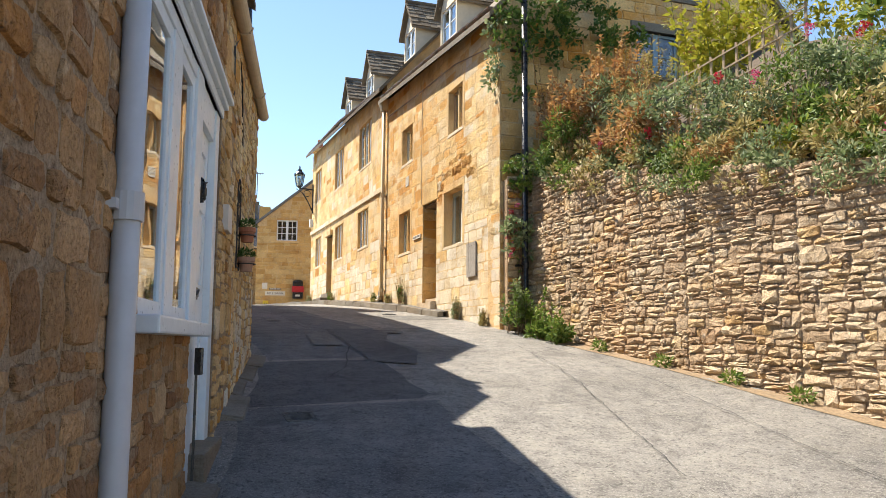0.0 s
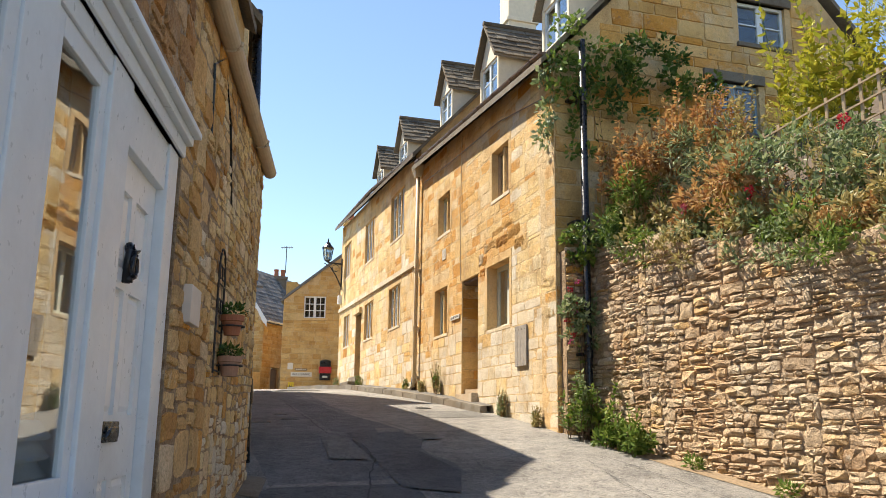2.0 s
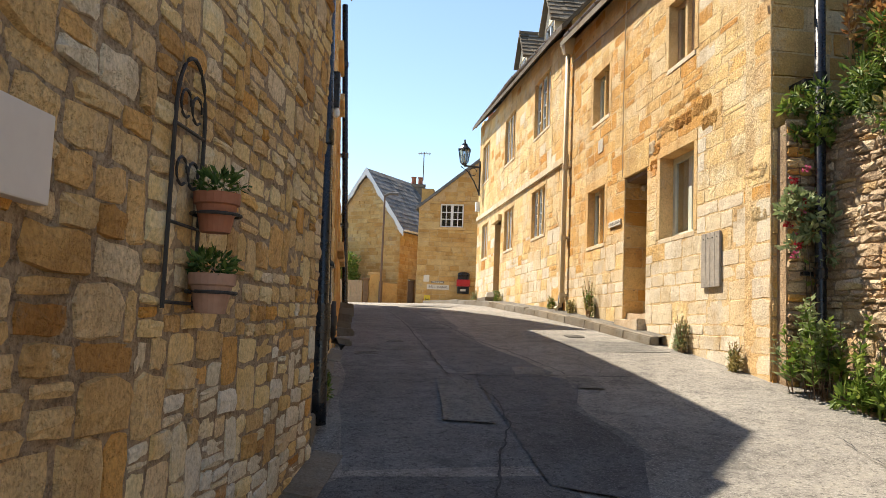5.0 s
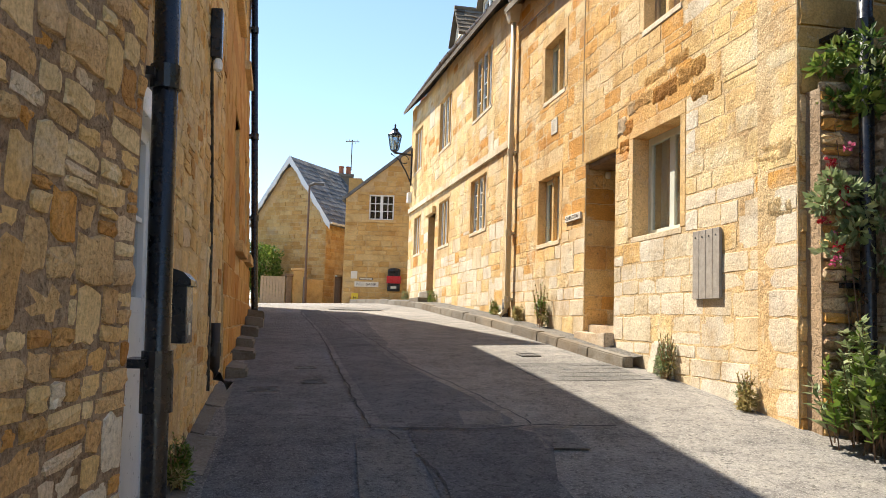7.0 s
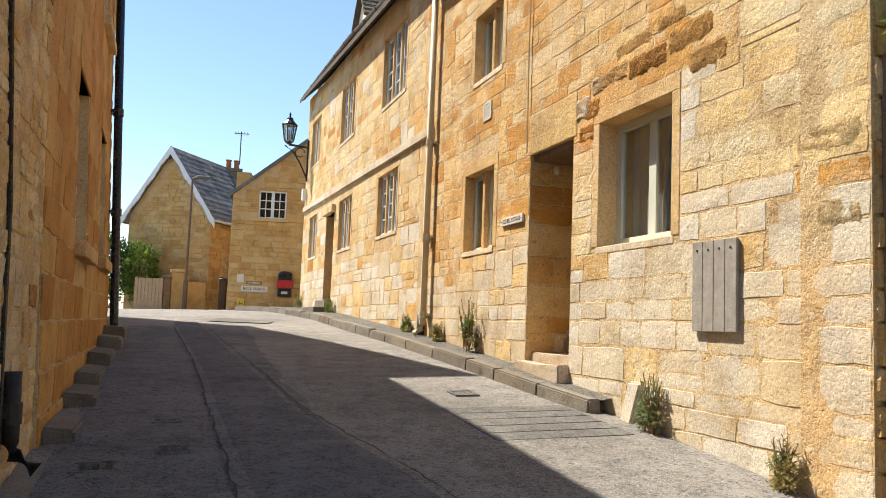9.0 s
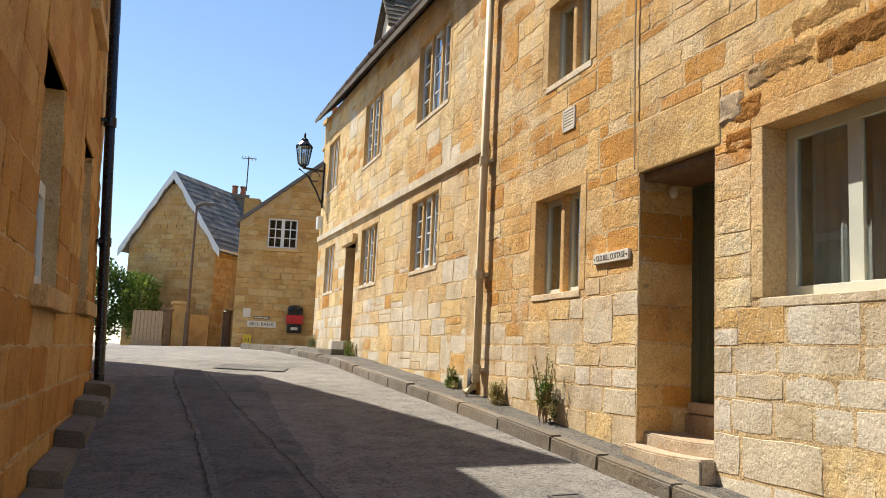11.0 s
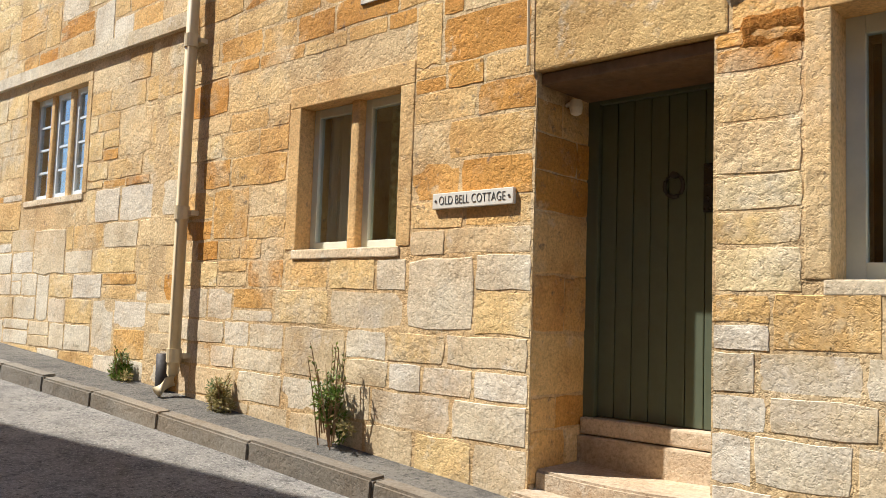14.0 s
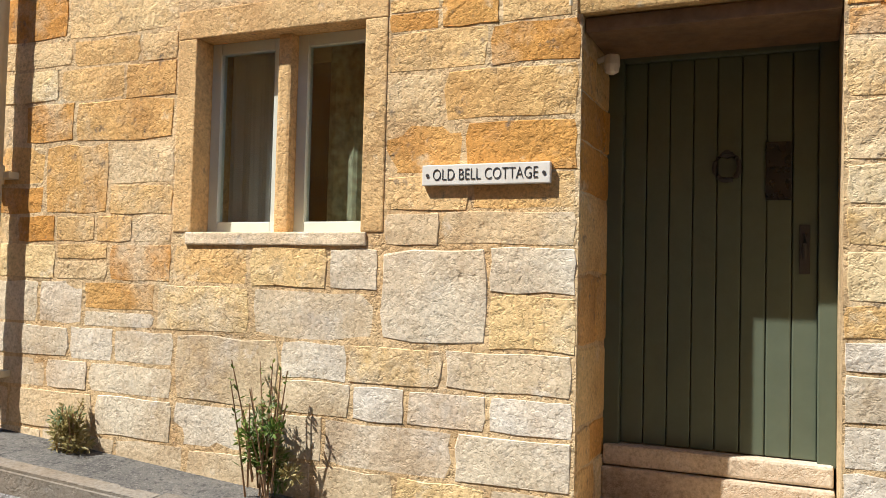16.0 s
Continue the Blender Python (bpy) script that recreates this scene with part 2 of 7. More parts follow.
M_BARK = plain_mat("brown_stem", (0.16, 0.10, 0.06), 0.9, vary=0.3)
M_STALK = plain_mat("dry_stalk", (0.36, 0.22, 0.11), 0.9, vary=0.3)
M_LAMPGLASS = glass_mat("lantern_glass", (0.75, 0.8, 0.82))
M_GLASS = glass_mat("window_glass")
M_LEAF = leaf_mat("green_leaf", [(0.00, (0.070, 0.120, 0.018)), (0.50, (0.140, 0.220, 0.038)), (1.00, (0.260, 0.310, 0.065))])
M_DEEP = leaf_mat("deep_green_leaf", [(0.00, (0.035, 0.080, 0.015)), (0.60, (0.085, 0.150, 0.030)), (1.00, (0.170, 0.220, 0.050))])
M_GREYLEAF = leaf_mat("grey_green_leaf", [(0.00, (0.130, 0.180, 0.070)), (0.50, (0.230, 0.290, 0.130)), (1.00, (0.380, 0.400, 0.220))])
M_YELLEAF = leaf_mat("yellow_green_frond", [(0.00, (0.260, 0.280, 0.030)), (0.50, (0.420, 0.400, 0.045)), (1.00, (0.550, 0.480, 0.070))])
M_RUST = leaf_mat("rusty_dry_leaf", [(0.00, (0.300, 0.130, 0.050)), (0.50, (0.450, 0.250, 0.090)), (1.00, (0.550, 0.370, 0.160))])
M_STRAW = leaf_mat("straw_leaf", [(0.00, (0.260, 0.220, 0.070)), (0.50, (0.400, 0.330, 0.130)), (1.00, (0.500, 0.410, 0.190))])
M_PINK = leaf_mat("pink_petal", [(0.0, (0.45, 0.03, 0.10)), (0.6, (0.58, 0.10, 0.22)), (1.0, (0.62, 0.22, 0.34))])
M_CRIMSON = leaf_mat("crimson_petal", [(0.0, (0.40, 0.015, 0.02)), (1.0, (0.55, 0.05, 0.08))])


def asphalt(name, base, chip, rough=0.9, cracked=True):
    m, n, l, p = nodes_of(name)
    big = noise_node(n, l, 0.55, 6, 0.6)
    col = ramp_node(n, l, big, [(0.30, tuple(c * 0.62 for c in base)), (0.5, base), (0.7, tuple(c * 1.22 for c in base))])
    mid = noise_node(n, l, 4.5, 8, 0.75)
    col = mix_node(n, l, 1.0, col, ramp_node(n, l, mid, [(0.32, (0.52, 0.52, 0.54)), (0.5, (1, 1, 1)), (0.68, (1.30, 1.28, 1.22))]), "MULTIPLY")
    chips = noise_node(n, l, 75, 3, 0.8)
    col = mix_node(n, l, ramp_node(n, l, chips, [(0.53, (0, 0, 0)), (0.62, (0.85, 0.85, 0.85))]), col, chip)
    dots = noise_node(n, l, 30, 4, 0.85)
    col = mix_node(n, l, ramp_node(n, l, dots, [(0.38, (0.9, 0.9, 0.9)), (0.47, (0, 0, 0))]), col, tuple(c * 0.34 for c in base))
    tar = noise_node(n, l, 1.3, 9, 0.75)
    col = mix_node(n, l, ramp_node(n, l, tar, [(0.60, (0, 0, 0)), (0.66, (0.6, 0.6, 0.6))]), col, tuple(c * 0.5 for c in base))
    if cracked:
        vo = n.new("ShaderNodeTexVoronoi")
        vo.feature = "DISTANCE_TO_EDGE"
        vo.inputs["Scale"].default_value = 0.55
        warp = n.new("ShaderNodeVectorMath")
        warp.operation = "ADD"
        l.new(n.new("ShaderNodeNewGeometry").outputs["Position"], warp.inputs[0])
        w = n.new("ShaderNodeTexNoise")
        w.inputs["Scale"].default_value, w.inputs["Detail"].default_value = 1.6, 6
        l.new(n.new("ShaderNodeNewGeometry").outputs["Position"], w.inputs["Vector"])
        l.new(w.outputs["Color"], warp.inputs[1])
        l.new(warp.outputs[0], vo.inputs["Vector"])
        line = ramp_node(n, l, vo.outputs["Distance"], [(0.0, (0.30, 0.30, 0.30)), (0.007, (0, 0, 0))])
        col = mix_node(n, l, line, col, tuple(c * 0.4 for c in base))
    l.new(col, p.inputs["Base Color"])
    p.inputs["Roughness"].default_value = rough
    p.inputs["Specular IOR Level"].default_value = 0.3
    n1 = bump_node(n, l, chips, 0.9, 0.014)
    l.new(bump_node(n, l, dots, 0.8, 0.025, n1), p.inputs["Normal"])
    return m


M_ROAD = asphalt("worn_grey_asphalt", (0.27, 0.25, 0.22), (0.50, 0.465, 0.41))
M_PATCH = asphalt("dark_asphalt_patch", (0.150, 0.147, 0.146), (0.25, 0.244, 0.23), cracked=False)
M_LITTER = plain_mat("dry_leaf_litter", (0.30, 0.21, 0.12), 0.95, vary=0.5, scale=30, relief=0.8)
# dark tone of the tarred patch, and of shade painted on the lane
M_TAR_SHADE = asphalt("tarry_dark_asphalt", (0.135, 0.132, 0.130), (0.25, 0.24, 0.222))
# asphalt with the house shade put into its colour
M_SHADE_ROAD = asphalt("older_dark_asphalt", (0.188, 0.183, 0.177), (0.33, 0.315, 0.29))
M_PALEPATCH = asphalt("pale_asphalt_patch", (0.20, 0.19, 0.17), (0.32, 0.30, 0.27), cracked=False)
M_PAVE = asphalt("pavement_asphalt", (0.15, 0.138, 0.118), (0.27, 0.245, 0.205))


# ---- building helpers ----
HOME = {}


def thing(name, at, label, category, group="", kind=""):
    ob = new(name)
    ob.location = at
    ob.empty_display_size = 0.2
    HOME[ob] = Vector(at)
    return tagged(ob, label, category, group, kind)


def put(bm, name, material, at, smooth=False):
    me = bpy.data.meshes.new(name)
    bmesh.ops.recalc_face_normals(bm, faces=bm.faces)
    bmesh.ops.translate(bm, vec=-Vector(at), verts=bm.verts)
    bm.to_mesh(me)
    bm.free()
    me.materials.append(material)
    if smooth:
        for f in me.polygons:
            f.use_smooth = True
    return new(name, me)


def part(name, bm, material, parent, label="", smooth=False):
    """A bmesh in world metres as one mesh under a thing or a part."""
    ob = put(bm, name, material, HOME[parent], smooth)
    ob.parent = parent
    HOME[ob] = HOME[parent]
    return tagged(ob, label) if label else ob


def solo(name, bm, material, label, category="", group="", kind="", smooth=False):
    """A bmesh in world metres as a thing of one mesh, its origin at its base."""
    xs = [v.co for v in bm.verts]
    at = Vector((sum(c.x for c in xs) / len(xs), sum(c.y for c in xs) / len(xs), min(c.z for c in xs)))
    ob = put(bm, name, material, at, smooth)
    ob.location = at
    HOME[ob] = at
    return tagged(ob, label, category, group, kind)


class Face:
    """A wall's frame: u along it, v up, w out of it."""

    def __init__(self, p0, p1, out, lean=0.0, foot=2.0):
        self.lean, self.foot = lean, foot
        self.p0, d = Vector((*p0, 0)), Vector((p1[0] - p0[0], p1[1] - p0[1], 0))
        self.length = d.length
        self.d = d.normalized()
        self.n = Vector((self.d.y, -self.d.x, 0))
        if self.n.dot(Vector((*out, 0))) < 0:
            self.n = -self.n

    def at(self, u, v, w=0.0):
        return self.p0 + self.d * u + self.n * (w - self.lean * (v - self.foot)) + Vector((0, 0, v))

    def u(self, y):
        return (y - self.p0.y) / self.d.y

    def ux(self, x):
        return (x - self.p0.x) / self.d.x

    def matrix(self, u, v, w, su, sv, sw, tilt=0.0):
        m = Matrix.Identity(4)
        zz = Vector((0, 0, 1))
        du = self.d * math.cos(tilt) + zz * math.sin(tilt)
        dv = zz * math.cos(tilt) - self.d * math.sin(tilt)
        p = self.at(u, v, w)
        for i, (col, s) in enumerate(((du, su), (dv, sv), (self.n, sw))):
            for r in range(3):
                m[r][i] = col[r] * s
        for r in range(3):
            m[r][3] = p[r]
        return m


def hexa(bm, pts):
    """A block from its eight corners: four of the foot, then four of the top."""
    v = [bm.verts.new(p) for p in pts]
    for q in ((0, 1, 2, 3), (4, 5, 6, 7), (0, 1, 5, 4), (1, 2, 6, 5), (2, 3, 7, 6), (3, 0, 4, 7)):
        bm.faces.new([v[i] for i in q])
    return v


def block(bm, f, u0, u1, v0, v1, w0, w1, v0b=None, v1b=None):
    """A block in a wall's frame; v0b, v1b: foot and top at u1 where they slope."""
    a, b = (v0 if v0b is None else v0b), (v1 if v1b is None else v1b)
    return hexa(bm, [f.at(u0, v0, w0), f.at(u1, a, w0), f.at(u1, a, w1), f.at(u0, v0, w1), f.at(u0, v1, w0), f.at(u1, b, w0), f.at(u1, b, w1), f.at(u0, v1, w1)])


def soft_block(bm, f, u0, u1, v0, v1, w0, w1, r=0.006, rough=0.0):
    """A block with worn edges."""
    tmp = bmesh.new()
    block(tmp, f, u0, u1, v0, v1, w0, w1)
    bmesh.ops.bevel(tmp, geom=tmp.edges[:], offset=r, segments=2, affect="EDGES", profile=0.6)
    add_mesh(bm, tmp)
    if rough:
        for v in bm.verts:
            v.co += Vector((random.uniform(-rough, rough), random.uniform(-rough, rough), random.uniform(-rough, rough)))


def add_mesh(bm, other):
    me = bpy.data.meshes.new("t")
    other.to_mesh(me)
    other.free()
    bm.from_mesh(me)
    bpy.data.meshes.remove(me)


def tube(bm, pts, r, seg=10, r1=None, caps=True):
    """A round bar along points."""
    pts = [Vector(p) for p in pts]
    rings = []
    for i, p in enumerate(pts):
        t = (pts[min(i + 1, len(pts) - 1)] - pts[max(i - 1, 0)]).normalized()
        a = t.orthogonal().normalized() if abs(t.z) < 0.9 else Vector((1, 0, 0))
        a = (a - t * a.dot(t)).normalized()
        b = t.cross(a)
        rr = r if r1 is None else r + (r1 - r) * i / max(1, len(pts) - 1)
        rings.append([bm.verts.new(p + (a * math.cos(k * 2 * math.pi / seg) + b * math.sin(k * 2 * math.pi / seg)) * rr) for k in range(seg)])
    for A, B in zip(rings, rings[1:]):
        for k in range(seg):
            bm.faces.new((A[k], A[(k + 1) % seg], B[(k + 1) % seg], B[k]))
    if caps:
        bm.faces.new(rings[0][::-1])
        bm.faces.new(rings[-1])


def lathe(bm, at, profile, seg=20):
    """A turned shape round a vertical axis: rows of radius and height."""
    at = Vector(at)
    rings = [[bm.verts.new(at + Vector((r * math.cos(k * 2 * math.pi / seg), r * math.sin(k * 2 * math.pi / seg), z))) for k in range(seg)] for r, z in profile]
    for A, B in zip(rings, rings[1:]):
        for k in range(seg):
            bm.faces.new((A[k], A[(k + 1) % seg], B[(k + 1) % seg], B[k]))
    bm.faces.new(rings[0][::-1])
    bm.faces.new(rings[-1])


def stone_shapes(n, wear, bulge, seed):
    """Worn stone shapes of unit size with ragged outlines, back at w = 0 and face at w = 1."""
    rng = random.Random(seed)
    ring = [(-0.5, -0.5), (-0.17, -0.5), (0.17, -0.5), (0.5, -0.5), (0.5, -0.17), (0.5, 0.17), (0.5, 0.5), (0.17, 0.5), (-0.17, 0.5), (-0.5, 0.5), (-0.5, 0.17), (-0.5, -0.17)]
    made = []
    for _ in range(n):
        v, q = [], []
        edge = [(a * (1 - 0.25 * wear) + rng.uniform(-wear, wear) * 0.35, b + rng.uniform(-wear, wear) * 0.75) for a, b in ring]
        tip = [rng.uniform(0, wear * 1.2) if i % 3 == 0 else 0.0 for i in range(12)]
        edge = [(a * (1 - t), b * (1 - t)) for (a, b), t in zip(edge, tip)]
        v += [(a, b, 0.0) for a, b in edge]
        for i, (a, b) in enumerate(edge):
            k = 1 - wear * rng.uniform(0.8, 2.0)
            v.append((a * (0.5 + 0.5 * k), b * k, 0.88 + rng.uniform(-bulge, bulge) - tip[i] * 2))
        v.append((rng.uniform(-0.2, 0.2), rng.uniform(-0.15, 0.15), 1.0 + rng.uniform(0, bulge)))
        for i in range(12):
            q.append((i, (i + 1) % 12, 12 + (i + 1) % 12, 12 + i))
            q.append((12 + i, 12 + (i + 1) % 12, 24))
        me = bpy.data.meshes.new("stone")
        me.from_pydata(v, [], q)
        made.append((np.array(v), q, me))
    return made


def courses(z0, z1, lo, hi, snaps, rng):
    rows, z = [z0], z0
    while z < z1:
        z += rng.uniform(lo, hi)
        rows.append(z)
    for s in snaps:
        i = min(range(1, len(rows)), key=lambda k: abs(rows[k] - s))
        rows[i] = s
    return sorted(set(rows))


def lay_stones(parent, f, z0, top, openings, shapes, pick, size=(0.16, 0.24), lengths=(0.25, 0.6), gap=0.008, proud=(0.012, 0.03), mats=None, seed=1, u_from=0.0, u_to=None, limit=290, name="stone", tilt=0.0, foot=None, set_at=0.0, jump=0.0, split=0.0, wave=0.0):
    """Courses of single stones on a wall. pick(u, v): how far a stone lies from the stretch that the walk passes. mats(u, v, rng): its material."""
    rng = random.Random(seed)
    u_to = f.length if u_to is None else u_to
    zmax = max(top(u_from + (u_to - u_from) * i / 20) for i in range(21))
    rows = courses(z0, zmax, *size, [z for o in openings for z in (o[2], o[3])], rng)
    laid, carried = [], []
    for i, (a, b) in enumerate(zip(rows, rows[1:])):
        if b - a < 0.02:
            continue
        blocked = sorted([(o[0], o[1]) for o in openings if o[2] < b - 0.01 and o[3] > a + 0.01] + carried)
        carried = []
        above = rows[i + 2] if i + 2 < len(rows) else None
        spans, u = [], u_from
        for s, e in blocked:
            if s > u:
                spans.append((u, min(s, u_to)))
            u = max(u, e)
        if u < u_to:
            spans.append((u, u_to))
        for s, e in spans:
            u = s
            while u < e - 0.01:
                ln = rng.uniform(*lengths) * (0.7 + 0.5 * (b - a) / size[1])
                if e - (u + ln) < lengths[0] * 0.6:
                    ln = e - u
                mid = u + ln / 2
                hi = b
                if above and rng.random() < jump and above - a < 2.1 * size[1] and not any(o[0] < u + ln + 0.02 and o[1] > u - 0.02 and o[2] < above - 0.01 and o[3] > b - 0.01 for o in openings):
                    hi = above
                    carried.append((u, u + ln))
                if hi <= min(top(u), top(u + ln)) + 0.03:
                    levels = [(a, hi)]
                    if hi == b and b - a > 0.6 * size[1] and rng.random() < split:
                        c = a + (b - a) * rng.uniform(0.35, 0.65)
                        levels = [(a, c), (c, b)]
                    for lo_, hi_ in levels:
                        vm = (lo_ + hi_) / 2
                        off = wave * noise.noise(Vector((mid * 0.9, vm * 0.6, seed * 3.1)))
                        laid.append((mid, vm + off, ln - gap * rng.uniform(0.6, 1.5), hi_ - lo_ - gap * rng.uniform(0.6, 1.5), rng.uniform(*proud), rng.randrange(len(shapes)), mats(mid, vm, rng), rng.uniform(-tilt, tilt)))
                u += ln
    laid.sort(key=lambda s: pick(s[0], s[1]))
    home = Matrix.Translation(-HOME[parent])
    rest = {}
    for i, (u, v, su, sv, sw, k, m, tl) in enumerate(laid):
        mw = f.matrix(u, v, set_at, su, sv, sw, tl)
        if i < limit:
            key = (k, m.name)
            me = SHAPE_MESH.get((id(shapes), key))
            if me is None:
                me = shapes[k][2].copy()
                me.materials.append(m)
                SHAPE_MESH[(id(shapes), key)] = me
            ob = new(name, me)
            ob.parent = parent
            ob.matrix_basis = home @ mw
        else:
            vs, fs = rest.setdefault(m.name, ([], []))
            base = len(vs)
            arr = np.array(mw)
            co = shapes[k][0] @ arr[:3, :3].T + arr[:3, 3] - np.array(HOME[parent])
            vs.extend(map(tuple, co))
            fs.extend(tuple(base + j for j in q) for q in shapes[k][1])
    for mn, (vs, fs) in rest.items():
        me = bpy.data.meshes.new("stonework")
        me.from_pydata(vs, [], fs)
        me.materials.append(bpy.data.materials[mn])
        ob = new("stonework", me)
        ob.parent = parent
        tagged(ob, kind="stuff")
    return laid


SHAPE_MESH = {}
ASHLAR = stone_shapes(24, 0.045, 0.14, 3)
RUBBLE = stone_shapes(24, 0.09, 0.24, 5)
DRYSTONE = stone_shapes(24, 0.11, 0.24, 7)


def backing(parent, f, z0, top, openings, thick, material, name="wall", step=0.8, front=0.0, label=""):
    """The body of a wall with its openings cut through; top(u) may slope."""
    cuts = sorted({0.0, f.length, *[u for o in openings for u in o[:2] if 0 < u < f.length], *[k * step for k in range(1, int(f.length / step) + 1) if k * step < f.length - 0.05]})
    bm = bmesh.new()
    for a, b in zip(cuts, cuts[1:]):
        if b - a < 1e-4:
            continue
        mid = (a + b) / 2
        spans, z = [], z0
        for o in sorted((o for o in openings if o[0] < mid < o[1]), key=lambda o: o[2]):
            spans.append((z, o[2], o[2]))
            z = o[3]
        for lo, hi, hib in spans + [(z, top(a), top(b))]:
            if hi > lo or hib > lo:
                block(bm, f, a, b, lo, max(hi, lo + 0.001), front, front - thick, v1b=max(hib, lo + 0.001))
    bmesh.ops.remove_doubles(bm, verts=bm.verts, dist=0.0005)
    return part(name, bm, material, parent, label)


def sash_frame(parent, f, u0, u1, v0, v1, w, mat_, bars=(1, 1), t=0.05, depth=0.05, glass=True, bar=0.022, name="casement"):
    """A glazed frame with glazing bars: columns and rows of panes."""
    bm = bmesh.new()
    for a, b, c, d in ((u0, u0 + t, v0, v1), (u1 - t, u1, v0, v1), (u0 + t, u1 - t, v0, v0 + t), (u0 + t, u1 - t, v1 - t, v1)):
        soft_block(bm, f, a, b, c, d, w - depth, w, 0.004)
    nx, ny = bars
    for i in range(1, nx):
        c = u0 + t + (u1 - u0 - 2 * t) * i / nx
        block(bm, f, c - bar / 2, c + bar / 2, v0 + t, v1 - t, w - depth * 0.8, w - 0.008)
    for j in range(1, ny):
        c = v0 + t + (v1 - v0 - 2 * t) * j / ny
        block(bm, f, u0 + t, u1 - t, c - bar / 2, c + bar / 2, w - depth * 0.75, w - 0.01)
    fr = part(name, bm, mat_, parent)
    if glass:
        for i in range(nx):
            for j in range(ny):
                bm = bmesh.new()
                a, b = (u0 + t + (u1 - u0 - 2 * t) * k / nx for k in (i, i + 1))
                c, d = (v0 + t + (v1 - v0 - 2 * t) * k / ny for k in (j, j + 1))
                block(bm, f, a, b, c, d, w - depth * 0.6, w - depth * 0.6 + 0.004)
                pane = part("pane", bm, M_GLASS, parent)
                pane.visible_shadow = False
    return fr


# ---- ground ----
G_Y = [-60, -20, 0, 5, 7.5, 10, 12.5, 14, 16.5, 20, 25, 30, 36, 45, 80]
G_Z = [-4.0, -2.4, 0.05, 0.75, 1.12, 1.45, 1.77, 1.93, 2.15, 2.4, 2.68, 2.85, 2.93, 2.85, 1.5]


def ground_z(x, y):
    return float(np.interp(y, G_Y, G_Z)) + 0.03 * (min(max(x, -2), 7) - 3)


def sheet(name, material, xs, ys, zf, label, category, kind="structure"):
    me = bpy.data.meshes.new(name)
    vs = [(x, y, zf(x, y)) for y in ys for x in xs]
    nx = len(xs)
    me.from_pydata(vs, [], [(j * nx + i, j * nx + i + 1, (j + 1) * nx + i + 1, (j + 1) * nx + i) for j in range(len(ys) - 1) for i in range(nx - 1)])
    me.materials.append(material)
    for p in me.polygons:
        p.use_smooth = True
    return tagged(new(name, me), label, category, "", kind)


gx = [-600, -200, -60, -20, -8, *[-4 + 0.4 * i for i in range(31)], 10, 14, 25, 70, 200, 600]
gy = [-600, -200, -60, -20, *[-10 + 0.5 * i for i in range(121)], 60, 80, 150, 300, 800]
road = sheet("road", M_ROAD, gx, gy, lambda x, y: ground_z(x, y) + 0.006 * noise.noise(Vector((x * 0.9, y * 0.9, 0))), "worn grey asphalt lane climbing between stone houses", "road")


def decal(name, material, pts, label, category="road patch", lift=0.015):
    """A thin patch laid on the road, its outline given in plan."""
    bm = bmesh.new()
    top = [bm.verts.new((x, y, ground_z(x, y) + lift + 0.006)) for x, y in pts]
    bm.faces.new(top)
    bmesh.ops.subdivide_edges(bm, edges=bm.edges[:], cuts=6, use_grid_fill=True)
    for v in bm.verts:
        v.co.z = ground_z(v.co.x, v.co.y) + lift + 0.003 * noise.noise(Vector((v.co.x * 0.9, v.co.y * 0.9, 0)))
    return solo(name, bm, material, label, category, kind="structure")


# ---- house with the string course and the cottage, across the lane ----
FA = Face((5.30, 12.15), (5.45, 19.6), (-1, 0))
FB = Face((5.45, 19.6), (5.67, 30.6), (-1, 0))
cottage = thing("cottage", (8.0, 15.9, 2.0), "honey limestone cottage with mullioned windows and recessed doorway", "house")
terrace = thing("terrace_house", (8.0, 25.0, 2.5), "cream limestone house with string course, mullioned windows and dormers", "house")


def top_a(u):
    return float(np.interp(u, [0, 3.8, 7.5], [7.08, 7.38, 7.62]))


def top_b(u):
    return float(np.interp(u, [0, 1.5, 5.1, 11.0], [7.86, 8.1, 8.34, 8.6]))


